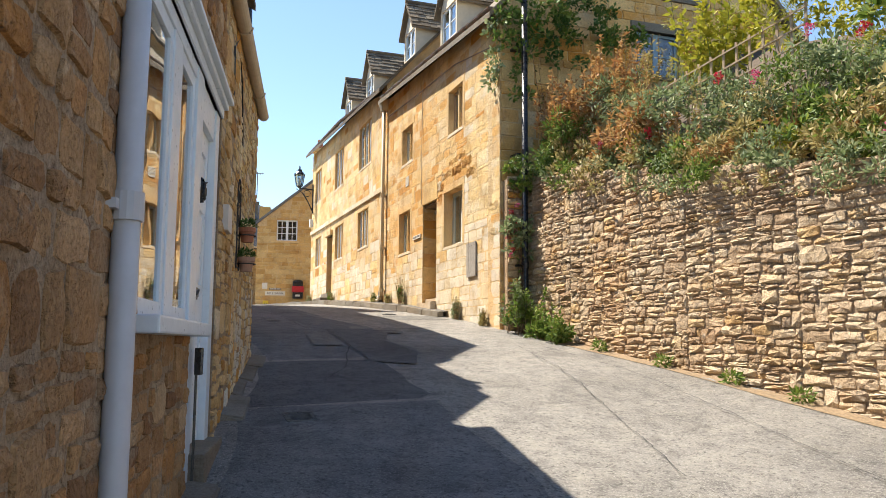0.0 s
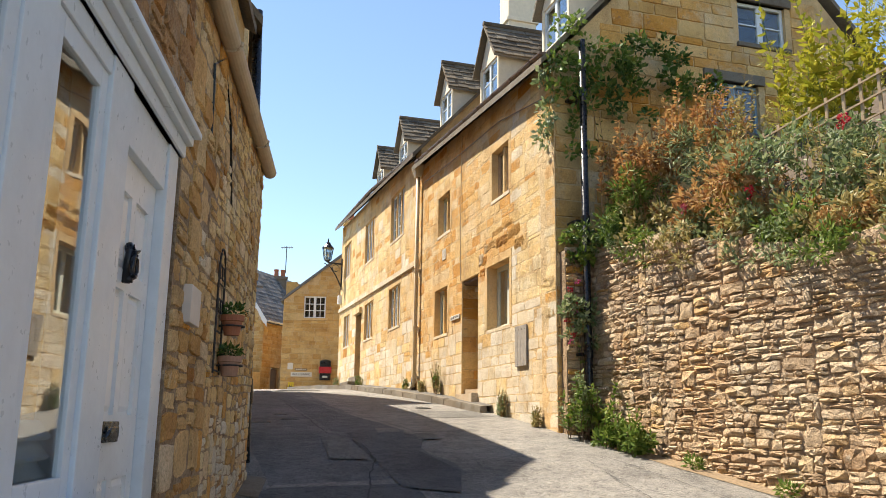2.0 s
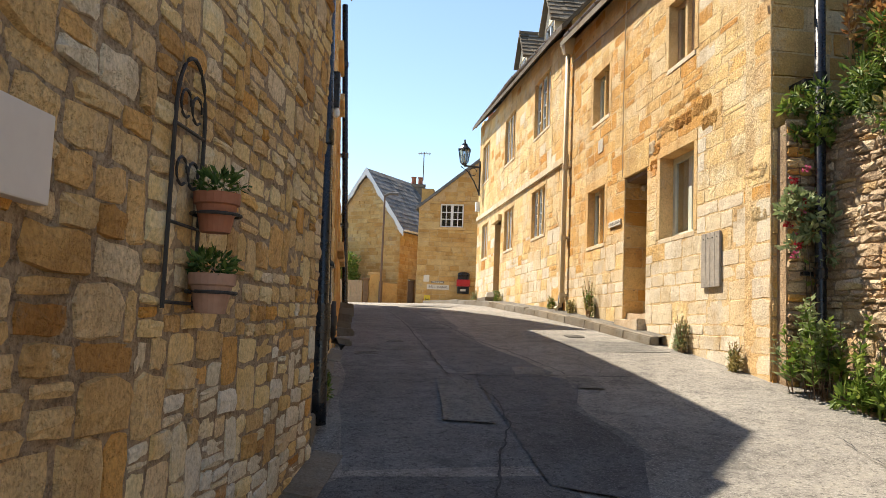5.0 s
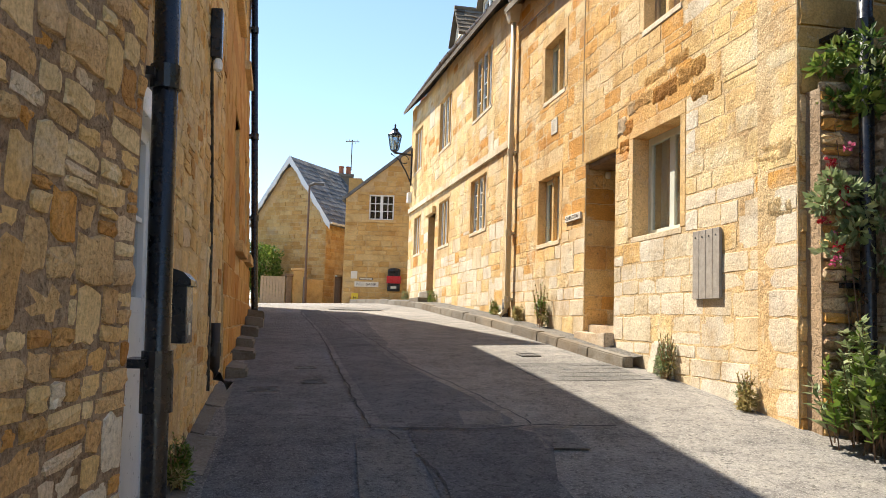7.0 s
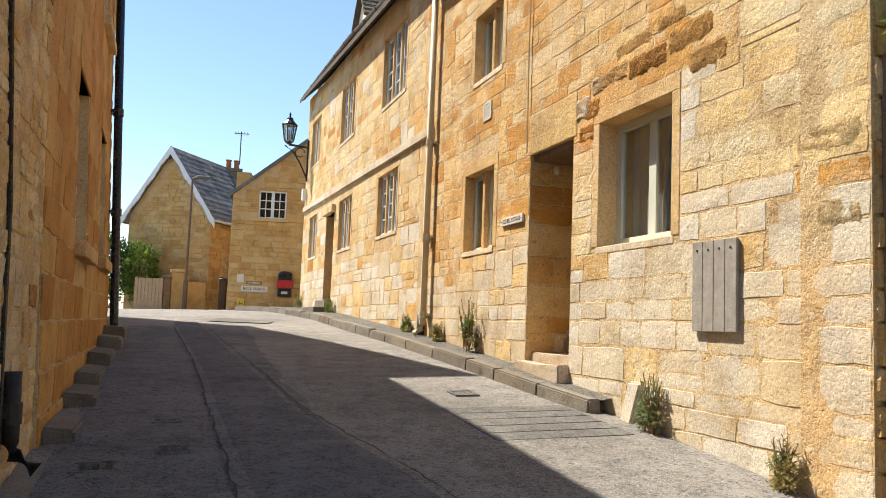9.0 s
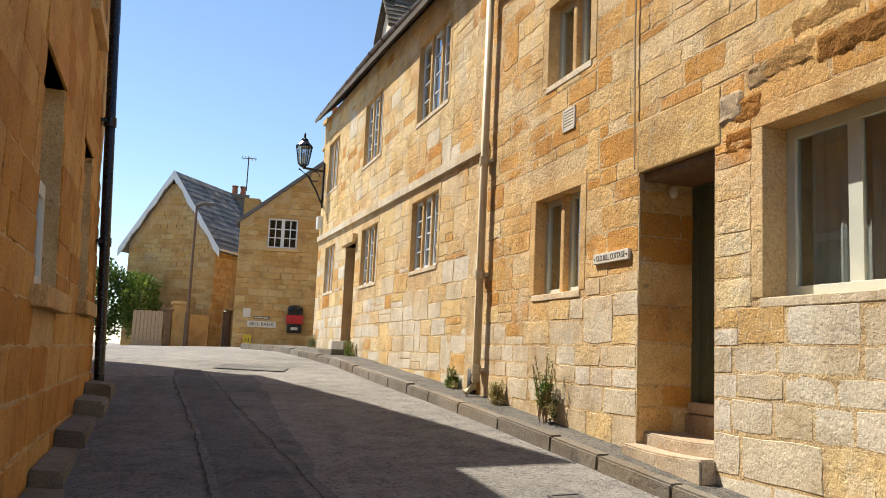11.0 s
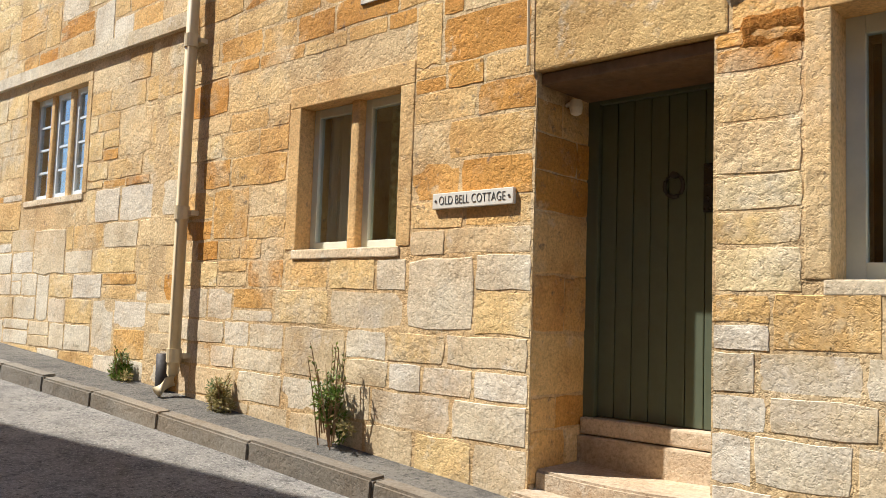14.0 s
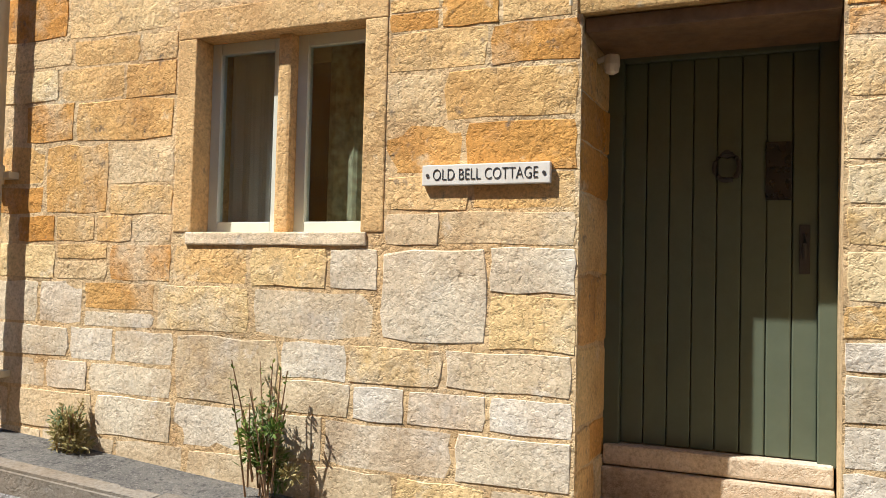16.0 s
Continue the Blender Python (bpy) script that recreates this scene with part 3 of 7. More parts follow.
def mullioned(house, f, y0, y1, z0, z1, lights=2, recess=0.16, mat_=None, bars=(1, 1), surround=0.11, label="", frame_mat=None, drop=False):
    """A stone window: dressed jambs, head, sill and mullions, with glazed casements set back."""
    mat_, frame_mat = mat_ or M_DRESSED, frame_mat or M_SAGE
    u0, u1 = sorted((f.u(y0), f.u(y1)))
    bm = bmesh.new()
    s = surround
    soft_block(bm, f, u0 - s, u1 + s, z1, z1 + s * 1.25, -0.24, 0.011, 0.006)
    w = part("window", bm, mat_, house, label)
    for nm, a, b, c, d, e in (("jamb", u0 - s, u0, z0, z1, 0.010), ("jamb", u1, u1 + s, z0, z1, 0.010), ("sill", u0 - 0.03, u1 + 0.03, z0 - 0.06, z0, 0.016 if lights > 1 else 0.009)):
        bm = bmesh.new()
        soft_block(bm, f, a, b, c, d, -0.24, e, 0.007)
        part(nm, bm, M_SILL if nm == "sill" else mat_, w)
    step = (u1 - u0) / lights
    for i in range(1, lights):
        bm = bmesh.new()
        c = u0 + step * i
        soft_block(bm, f, c - 0.038, c + 0.038, z0, z1, -0.22, -0.5 * recess, 0.016)
        part("mullion", bm, mat_, w)
    for i in range(lights):
        a = u0 + step * i + (0.038 if i else 0.0)
        b = u0 + step * (i + 1) - (0.038 if i < lights - 1 else 0.0)
        sash_frame(w, f, a, b, z0, z1, -recess, frame_mat, bars, t=0.075 if bars == (2, 1) else 0.055, depth=0.045, bar=0.10 if bars == (2, 1) else 0.022)
    return (u0 - s, u1 + s, z0 - 0.06, z1 + s * 1.25), (u0 - 0.008, u1 + 0.008, z0 - 0.008, z1 + 0.008)


OPEN_A, CUT_A, OPEN_B, CUT_B = [], [], [], []
for y0, y1, z0, z1, frame_mat in ((13.95, 14.75, 5.57, 6.42, M_PALEWOOD), (17.22, 18.08, 5.64, 6.46, M_SAGE), (17.34, 18.26, 3.60, 4.53, M_SAGE)):
    o, c = mullioned(cottage, FA, y0, y1, z0, z1, 2, 0.11, frame_mat=frame_mat)
    OPEN_A.append(o), CUT_A.append(c)
# the large two-casement window under a rough timber-like lintel
o, c = mullioned(cottage, FA, 13.93, 14.99, 3.41, 4.47, 1, 0.17, bars=(2, 1), surround=0.10, frame_mat=M_SAGE, label="wide stone window with pale painted two-leaf casement")
OPEN_A.append(o), CUT_A.append(c)
for y0, y1, z0, z1, n in ((21.2, 22.65, 6.43, 7.66, 3), (24.85, 26.2, 6.5, 7.72, 3), (28.7, 29.9, 6.62, 7.78, 3), (21.4, 22.65, 4.19, 5.22, 3), (24.75, 25.95, 4.2, 5.24, 3), (28.55, 29.6, 4.27, 5.30, 3)):
    o, c = mullioned(terrace, FB, y0, y1, z0, z1, n, 0.065, mat_=M_DRESSED, bars=(1, 4), frame_mat=M_BLUEWHITE, surround=0.09)
    OPEN_B.append(o), CUT_B.append(c)

D_U0, D_U1 = sorted((FA.u(15.46), FA.u(16.38)))
DOOR_Z = 2.72
HOLLOW = (FA.u(14.02), FA.u(14.55), 1.0, 2.32)
OPEN_A.append((D_U0 - 0.07, D_U1 + 0.03, 4.45, 4.87)), CUT_A.append((D_U0 - 0.055, D_U1 + 0.015, 4.45, 4.85))
OPEN_A.append(HOLLOW), CUT_A.append((FA.u(14.06), FA.u(14.50), 1.0, 2.30))
OPEN_A.append((D_U0, D_U1, 1.0, 4.45)), CUT_A.append((D_U0, D_U1, 1.0, 4.45))
BOX = (FA.u(13.17), FA.u(13.63), 2.73, 3.33)
E_U0, E_U1 = FB.u(26.45), FB.u(27.35)
OPEN_B.append((E_U0, E_U1, 1.5, 5.08)), CUT_B.append((E_U0, E_U1, 1.5, 5.08))
OPEN_B.append((-0.1, FB.length + 0.1, 5.36, 5.50))

wall_a = backing(cottage, FA, 0.8, top_a, CUT_A, 0.6, M_MORTAR, front=0.0045)
wall_b = backing(terrace, FB, 1.2, top_b, CUT_B, 0.6, M_MORTAR, front=0.0045)


def gable_a(u):
    x = 5.30 + u
    return 7.08 + min((x - 5.30) * 1.08, (11.62 - x) * 1.08 + 0.05)


def gable_b(u):
    x = 5.45 + u
    return 7.95 + min((x - 5.45) * 1.10, (12.1 - x) * 1.10)


FG = Face((5.30, 12.15), (11.6, 12.15), (0, -1))
FGB = Face((5.45, 19.62), (12.1, 19.62), (0, -1))
CUT_G = [(FG.ux(8.5), FG.ux(9.4), 7.80, 8.52), (FG.ux(7.9), FG.ux(8.8), 6.30, 7.10)]
gable = backing(cottage, FG, 0.8, gable_a, CUT_G, 0.5, M_MORTAR, name="gable_wall", step=0.35)
party = backing(terrace, FGB, 1.2, lambda u: gable_b(u) + 0.16, [], 0.5, M_MORTAR, name="gable_wall", step=0.35)
for house, f in ((cottage, Face((11.5, 12.2), (11.5, 19.6), (1, 0))), (terrace, Face((12.0, 19.7), (12.2, 30.6), (1, 0)))):
    backing(house, f, 0.8, lambda u: 7.2, [], 0.4, M_MORTAR, name="rear_wall")
FGE = Face((5.67, 30.6), (12.2, 30.6), (0, 1))
backing(terrace, FGE, 1.2, lambda u: 8.6 + min(u * 1.05, (6.5 - u) * 1.05), [], 0.4, M_MORTAR, name="gable_wall", step=0.5)


def roof_slab(parent, quad, material, thick=0.10, name="roof"):
    """A sloping slab from its four top corners."""
    bm = bmesh.new()
    q = [Vector(p) for p in quad]
    hexa(bm, [p - Vector((0, 0, thick)) for p in q] + q)
    return part(name, bm, material, parent)


def slates(parent, quad, rows, width=(0.18, 0.34), thick=0.022, seed=1, material=None, name="slating", lap=1.5):
    """Courses of single slates on a slope; quad: foot left, foot right, top right, top left."""
    rng = random.Random(seed)
    a, b, c, d = (Vector(p) for p in quad)
    nrm = (b - a).cross(d - a).normalized()
    vs, fs = [], []
    for i in range(rows):
        s0, s1 = i / rows, min(1.0, (i + lap) / rows)
        L0, R0, L1, R1 = a.lerp(d, s0), b.lerp(c, s0), a.lerp(d, s1), b.lerp(c, s1)
        ln = (R0 - L0).length
        t = 0.0
        while t < ln:
            w = rng.uniform(*width)
            e = min(ln, t + w)
            if ln - e < width[0] * 0.5:
                e = ln
            g, lift = 0.004, thick * rng.uniform(0.9, 1.7)
            f0, f1 = (t + g) / ln, (e - g) / ln
            drop = (L0 - L1).normalized() * rng.uniform(-0.012, 0.02)
            p = [L0.lerp(R0, f0) + drop, L0.lerp(R0, f1) + drop, L1.lerp(R1, f1), L1.lerp(R1, f0)]
            k = len(vs)
            vs += [tuple(q + nrm * o) for o, ring in ((0.0, p), (1.0, p)) for q, o in zip(ring, [(0.004 + lift) if o and j < 2 else (0.004 if o else 0.0) for j in range(4)])]
            fs += [(k, k + 1, k + 2, k + 3), (k + 4, k + 5, k + 6, k + 7), (k, k + 1, k + 5, k + 4), (k + 1, k + 2, k + 6, k + 5), (k + 3, k, k + 4, k + 7)]
            t = e
    me = bpy.data.meshes.new(name)
    me.from_pydata([tuple(Vector(v) - HOME[parent]) for v in vs], [], fs)
    me.materials.append(material or M_SLATE)
    ob = new(name, me)
    ob.parent = parent
    HOME[ob] = HOME[parent]
    return tagged(ob, kind="stuff")


RA, RB = (8.45, 10.75), (8.78, 11.75)
roof_slab(cottage, [(5.06, 12.03, 6.98), (5.22, 19.6, 7.60), (RA[0], 19.6, RA[1] + 0.05), (RA[0], 12.03, RA[1])], M_SLATE)
roof_slab(cottage, [(11.85, 12.03, 7.15), (11.85, 19.6, 7.15), (RA[0], 19.6, RA[1] + 0.05), (RA[0], 12.03, RA[1])], M_SLATE)
roof_slab(terrace, [(5.22, 19.5, 7.92), (5.42, 30.8, 8.62), (RB[0], 30.8, RB[1] + 0.3), (RB[0], 19.5, RB[1])], M_SLATE)
roof_slab(terrace, [(12.4, 19.5, 7.8), (12.4, 30.8, 7.8), (RB[0], 30.8, RB[1] + 0.3), (RB[0], 19.5, RB[1])], M_SLATE)


def dormer(house, y, x_front, z_foot, half=0.62, wall_h=0.95, rise=0.95, depth=2.2, casements=2):
    """A gabled roof window: rendered cheeks and gable, white casements, stone-slated roof."""
    bm = bmesh.new()
    f = Face((x_front, y - half), (x_front, y + half), (-1, 0))
    W = 2 * half
    block(bm, f, 0, W, z_foot, z_foot + 0.10, 0, -0.12)
    block(bm, f, 0, 0.07, z_foot + 0.10, z_foot + wall_h, 0, -0.12)
    block(bm, f, W - 0.07, W, z_foot + 0.10, z_foot + wall_h, 0, -0.12)
    zt = z_foot + wall_h
    hexa(bm, [f.at(0, zt, 0), f.at(W, zt, 0), f.at(W, zt, -0.12), f.at(0, zt, -0.12), f.at(half - 0.01, zt + rise, 0), f.at(half + 0.01, zt + rise, 0), f.at(half + 0.01, zt + rise, -0.12), f.at(half - 0.01, zt + rise, -0.12)])
    for a, b in ((0.0, 0.08), (W - 0.08, W)):
        block(bm, f, a, b, z_foot - 0.3, zt, -0.12, -depth)
    d = part("dormer", bm, M_CREAMP, house)
    for i in range(casements):
        a, b = 0.07 + (W - 0.14) * i / casements, 0.07 + (W - 0.14) * (i + 1) / casements
        sash_frame(d, f, a, b, z_foot + 0.10, zt, -0.03, M_BLUEWHITE, (1, 2), t=0.05)
    over, ridge, eave = 0.14, zt + rise + 0.10, zt - 0.06
    for sgn, sd in ((-1, 5), (1, 6)):
        e0, e1 = f.at(half + sgn * (half + 0.12), eave, over), f.at(half + sgn * (half + 0.12), eave, -depth)
        r0, r1 = f.at(half, ridge, over), f.at(half, ridge, -depth)
        bm = bmesh.new()
        q = [e0, e1, r1, r0]
        dn = Vector((0, 0, -0.06))
        hexa(bm, [p + dn for p in q] + q)
        part("dormer_roof", bm, M_SLATE, d)
        quad = (e0, e1, r1, r0) if sgn < 0 else (e1, e0, r0, r1)
        slates(d, quad, 6, seed=int(y * 10) + sd)
    bm = bmesh.new()
    tube(bm, [f.at(half, ridge + 0.02, over), f.at(half, ridge + 0.02, -depth)], 0.06, 8)
    part("ridge", bm, M_SLATE, d)
    return d


for y in (20.95, 25.25, 28.3):
    dormer(terrace, y, 6.45, 9.22 + 0.01 * (y - 20), 0.50, 0.85, 0.72, 2.0)
for y in (14.5, 17.85):
    dormer(cottage, y, 6.45, 8.42 + 0.06 * (y - 14), 0.56, 0.92, 0.80, 2.0)

# ---- stones of the two long fronts and of the gable ----
def mats_a(u, v, rng):
    r = rng.random() + 0.9 * noise.noise(Vector((u * 0.7, v * 0.8, 4.0)))
    if v < 3.45 + 0.25 * math.sin(u * 1.7):
        return M_PALE if r < 1.05 else M_CREAM
    if u < 1.7 and r < 0.6:
        return M_PALE if r < 0.25 else M_CREAM
    if v > 4.15 or u > 6.3:
        return M_HONEY if r < 0.92 else M_CREAM
    return M_HONEY if r < 0.66 else (M_CREAM if r < 1.1 else M_PALE)


def mats_b(u, v, rng):
    r = rng.random() + 0.8 * noise.noise(Vector((u * 0.6, v * 0.8, 9.0)))
    if v < 4.1 and r < 0.62:
        return M_PALE
    return M_CREAM if r < 0.78 else (M_HONEY if r < 1.1 else M_PALE)


# ---- left-hand houses ----
def xl(y):
    return 0.335 + 0.189 * (y - 5.6)


F1 = Face((xl(-7.0), -7.0), (xl(9.82), 9.82), (1, 0))
F2 = Face((1.012, 9.82), (1.23, 14.3), (1, 0), 0.03, 2.2)
F3 = Face((1.25, 14.3), (1.38, 21.0), (1, 0), 0.05, 2.4)
shop = thing("shop_house", (-1.5, 4.0, 0.3), "brown rubble-stone house with white shop window and door", "house")
narrow = thing("narrow_house", (-1.2, 11.9, 1.4), "narrow rubble-stone house with white half-glazed door", "house")
tall = thing("tall_house", (-1.4, 17.2, 1.8), "tall orange ashlar house with sash windows on the shaded side", "house")

S_Y = (3.57, 5.02, 5.28, 5.98)
SHOP_TOP, SILL = 3.20, 1.66
CUT_1 = [(F1.u(S_Y[0]), F1.u(S_Y[1]), SILL - 0.02, SHOP_TOP), (F1.u(S_Y[1]), F1.u(6.19), 0.2, SHOP_TOP)]
OPEN_1 = [(F1.u(S_Y[0]) - 0.03, F1.u(S_Y[1]), SILL - 0.10, SHOP_TOP + 0.10), (F1.u(S_Y[1]), F1.u(6.19), 0.2, SHOP_TOP + 0.10)]
EAVE_1, EAVE_2, EAVE_3 = 4.42, 6.15, 9.12
wall_1 = backing(shop, F1, -1.5, lambda u: EAVE_1, CUT_1, 0.5, M_MORTAR_B, front=0.010)
CUT_2 = [(F2.u(10.06), F2.u(11.18), 1.0, 3.45)]
OPEN_2 = [(F2.u(10.0), F2.u(11.20), 1.0, 3.68)]
wall_2 = backing(narrow, F2, 0.6, lambda u: EAVE_2, CUT_2, 0.5, M_MORTAR, front=0.008)
CUT_3 = [(F3.u(a), F3.u(b), c, d) for a, b, c, d in ((16.3, 17.35, 3.28, 4.75), (19.0, 19.9, 3.33, 4.80), (16.3, 17.35, 6.1, 7.5), (19.0, 19.9, 6.1, 7.5))]
OPEN_3 = [(a - 0.02, b + 0.02, c - 0.14, d + 0.26) for a, b, c, d in CUT_3]
wall_3 = backing(tall, F3, 0.8, lambda u: EAVE_3, CUT_3, 0.5, M_MORTAR)


def close_house(house, f, z0, eave, deep, rise, over=0.2, material=None, start=-0.1):
    """The back, ends and roof of a house behind a front wall."""
    L = f.length
    bm = bmesh.new()
    block(bm, f, 0, L, z0, eave, -deep, -deep - 0.3)
    part("rear_wall", bm, M_TAN, house)
    for a, b in ((0, 0.35), (L - 0.35, L)):
        bm = bmesh.new()
        block(bm, f, a, b, z0, eave - 0.02, -0.5, -deep)
        m = -deep / 2
        hexa(bm, [f.at(a, eave - 0.02, -0.02), f.at(b, eave - 0.02, -0.02), f.at(b, eave - 0.02, -deep), f.at(a, eave - 0.02, -deep), f.at(a, eave + rise - 0.1, m + 0.05), f.at(b, eave + rise - 0.1, m + 0.05), f.at(b, eave + rise - 0.1, m - 0.05), f.at(a, eave + rise - 0.1, m - 0.05)])
        part("gable_wall", bm, M_TAN, house)
    s = rise / (deep / 2)
    for w0 in (over, -deep - over):
        q = [f.at(start, eave - s * over + 0.06, w0), f.at(L, eave - s * over + 0.06, w0), f.at(L, eave + rise + 0.06, -deep / 2), f.at(start, eave + rise + 0.06, -deep / 2)]
        roof_slab(house, q, material or M_SLATE, 0.10)


close_house(shop, F1, -2.0, EAVE_1, 4.6, 2.0, 0.05, start=0.0)
close_house(narrow, F2, 0.0, EAVE_2, 4.4, 2.6, 0.16, start=0.35)
close_house(tall, F3, 0.0, EAVE_3, 4.6, 2.8, 0.18, start=0.05)
# unseen raised block over the shop's eave, added to push its road shadow outwards
bm = bmesh.new()
da, db = F1.u(5.0), F1.u(8.2)
block(bm, F1, da, db, EAVE_1, 4.92, -0.02, -1.6)
part("dormer", bm, M_TAN, shop)
roof_slab(shop, [F1.at(da - 0.1, 4.98, 0.06), F1.at(db + 0.1, 4.98, 0.06), F1.at(db + 0.1, 6.4, -2.3), F1.at(da - 0.1, 6.4, -2.3)], M_SLATE, 0.07)
# small gabled wall dormer of the narrow house, unseen, guessed from the road shadow's teeth
bm = bmesh.new()
da, db = F2.u(11.85), F2.u(12.85)
block(bm, F2, da, db, EAVE_2, 6.5, -0.02, -1.4)
dm = (da + db) / 2
hexa(bm, [F2.at(da, 6.5, -0.02), F2.at(db, 6.5, -0.02), F2.at(db, 6.5, -1.4), F2.at(da, 6.5, -1.4), F2.at(dm - 0.02, 7.0, -0.02), F2.at(dm + 0.02, 7.0, -0.02), F2.at(dm + 0.02, 7.0, -1.4), F2.at(dm - 0.02, 7.0, -1.4)])
part("dormer", bm, M_TAN, narrow)
for e in (da - 0.1, db + 0.1):
    roof_slab(narrow, [F2.at(e, 6.42, 0.10), F2.at(e, 6.42, -1.5), F2.at(dm, 7.1, -1.5), F2.at(dm, 7.1, 0.10)], M_SLATE, 0.06)

# ---- dry-stone garden wall and its bank ----
DW = [(5.68, 12.1), (5.67, 10.5), (5.82, 8.0), (5.95, 6.4), (6.05, 4.6), (6.0, 2.0), (5.8, -1.5), (5.6, -6.0)]
garden_wall = thing("garden_wall", (5.9, 5.0, 0.5), "tall dry-stone retaining wall of thin tan stones", "wall")


def dw_x(y):
    ys = [p[1] for p in DW][::-1]
    return float(np.interp(y, ys, [p[0] for p in DW][::-1]))


def dw_top(y):
    return float(np.interp(y, [-6, 2, 5.5, 8, 11, 12.2], [2.2, 2.85, 3.28, 3.60, 4.20, 4.3]))


def bank_z(x, y):
    d = max(0.0, x - dw_x(y) - 0.25)
    return dw_top(y) - 0.15 + min(d * 0.75, 2.4)


bank_x = [0.28, 0.6, 1.0, 1.6, 2.4, 3.4, 5.0, 8.0, 20.0]
bm = bmesh.new()
ys = [12.0 - 0.5 * i for i in range(37)]
grid = [[bm.verts.new((dw_x(y) + dx, y, bank_z(dw_x(y) + dx, y))) for dx in bank_x] for y in ys]
for A, B in zip(grid, grid[1:]):
    for i in range(len(bank_x) - 1):
        bm.faces.new((A[i], A[i + 1], B[i + 1], B[i]))
solo("garden_bank", bm, M_SOIL, "steep planted soil bank behind the garden wall", "ground", kind="structure")

# ---- far houses at the top of the lane ----
FM = Face((4.32, 36.0), (10.0, 34.6), (0, -1))
corner_house = thing("corner_house", (6.5, 38.0, 2.7), "tan limestone house closing the lane with a white lattice window", "house")


def top_m(u):
    return 6.75 + min(u, 4.2) * 0.80


CUT_M = [(0.82, 1.70, 5.95, 6.85)]
wall_m = backing(corner_house, FM, 1.8, top_m, CUT_M, 0.5, M_MORTAR, step=0.5)
bm = bmesh.new()
block(bm, FM, 0.0, 0.45, 1.8, 7.5, -0.5, -8.0)
part("side_wall", bm, M_TAN, corner_house)
for u0, u1 in ((-0.12, 4.2),):
    q = [FM.at(u0, top_m(0) + 0.0 - 0.05, 0.12), FM.at(u0, top_m(0) - 0.05, -8), FM.at(u1, top_m(u1) + 0.06, -8), FM.at(u1, top_m(u1) + 0.06, 0.12)]
    roof_slab(corner_house, q, M_BLUE_SLATE, 0.12)

# the gabled house beyond, turned towards the bend
FN = Face((1.1, 44.7), (4.15, 42.6), (0, -1))
FNS = Face((4.15, 42.6), (8.4, 48.6), (1, -1))
gabled = thing("gabled_house", (3.5, 46.5, 2.7), "tan stone gabled house with white bargeboards and grey slate roof", "house")
GN = FN.length


def top_n(u):
    return 6.75 + min(u, GN - u) * 1.40


wall_n = backing(gabled, FN, 1.8, top_n, [], 0.4, M_MORTAR, step=0.4)
wall_ns = backing(gabled, FNS, 1.8, lambda u: 6.75, [(0.9, 1.75, 1.8, 4.35)], 0.4, M_MORTAR)
ridge_z = top_n(GN / 2) + 0.12
back = FNS.d * 7.2
for sgn in (-1, 1):
    e = FN.at(GN / 2 + sgn * (GN / 2 + 0.3), 6.75 - 0.28, 0.25)
    r = FN.at(GN / 2, ridge_z + 0.02, 0.25)
    q = [e, e + back, r + back, r]
    roof_slab(gabled, q, M_BLUE_SLATE, 0.08)
    slates(gabled, q if sgn > 0 else [e + back, e, r, r + back], 13, (0.25, 0.4), 0.012, 40 + sgn, M_BLUE_SLATE)
    bm = bmesh.new()
    up = Vector((0, 0, 0.03))
    for k in range(14):
        s0, s1 = k / 14, (k + 1) / 14
        a, b = e.lerp(r, s0) + FN.n * 0.03, e.lerp(r, s1) + FN.n * 0.03
        dep = Vector((0, 0, 0.26 + 0.05 * math.sin(k * 1.57)))
        hexa(bm, [a - dep, b - dep, b - dep - FN.n * 0.05, a - dep - FN.n * 0.05, a + up, b + up, b + up - FN.n * 0.05, a + up - FN.n * 0.05])
    bmesh.ops.remove_doubles(bm, verts=bm.verts, dist=0.001)
    part("bargeboard", bm, M_WHITE, gabled)

# unseen gabled block behind the tall house, its outline fitted to the upper lane's shadow
F4 = Face((0.95, 20.9), (0.95, 26.1), (1, 0))
hidden_gable = thing("gable_front_house", (-1.5, 23.2, 2.4), "unseen gable-fronted block beyond the tall house, shaped to shade the lane", "house")
backing(hidden_gable, F4, 1.5, lambda u: float(np.interp(u, [0, 0.8, 5.2], [9.4, 11.75, 8.5])), [], 0.4, M_TAN, step=0.265)
for y0, z0, y1, z1 in ((20.85, 9.3, 21.7, 11.8), (26.2, 8.45, 21.7, 11.8)):
    roof_slab(hidden_gable, [(1.03, y0, z0), (-5, y0, z0), (-5, y1, z1), (1.03, y1, z1)], M_SLATE, 0.1)

# ---- shop front ----
UW0, UW1, UD0, UD1 = F1.u(S_Y[0]), F1.u(S_Y[1]), F1.u(S_Y[2]), F1.u(S_Y[3])
PU0, PU1 = F1.u(4.24), F1.u(4.48)
bm = bmesh.new()
soft_block(bm, F1, PU0, PU1, SILL, SHOP_TOP - 0.08, -0.14, -0.004, 0.006)
shop_window = part("shop_window", bm, M_BLUEWHITE, shop, "pale painted timber shop window")
for nm, a, b, c, d, w in (("jamb", UW0, UW0 + 0.04, SILL, SHOP_TOP, -0.002), ("post", UW1 - 0.01, UD0, 0.2, SHOP_TOP, 0.004), ("head", UW0 + 0.04, UW1 - 0.01, SHOP_TOP - 0.08, SHOP_TOP, -0.002)):
    bm = bmesh.new()
    soft_block(bm, F1, a, b, c, d, -0.14, w, 0.006)
    part(nm, bm, M_BLUEWHITE, shop_window)
bm = bmesh.new()
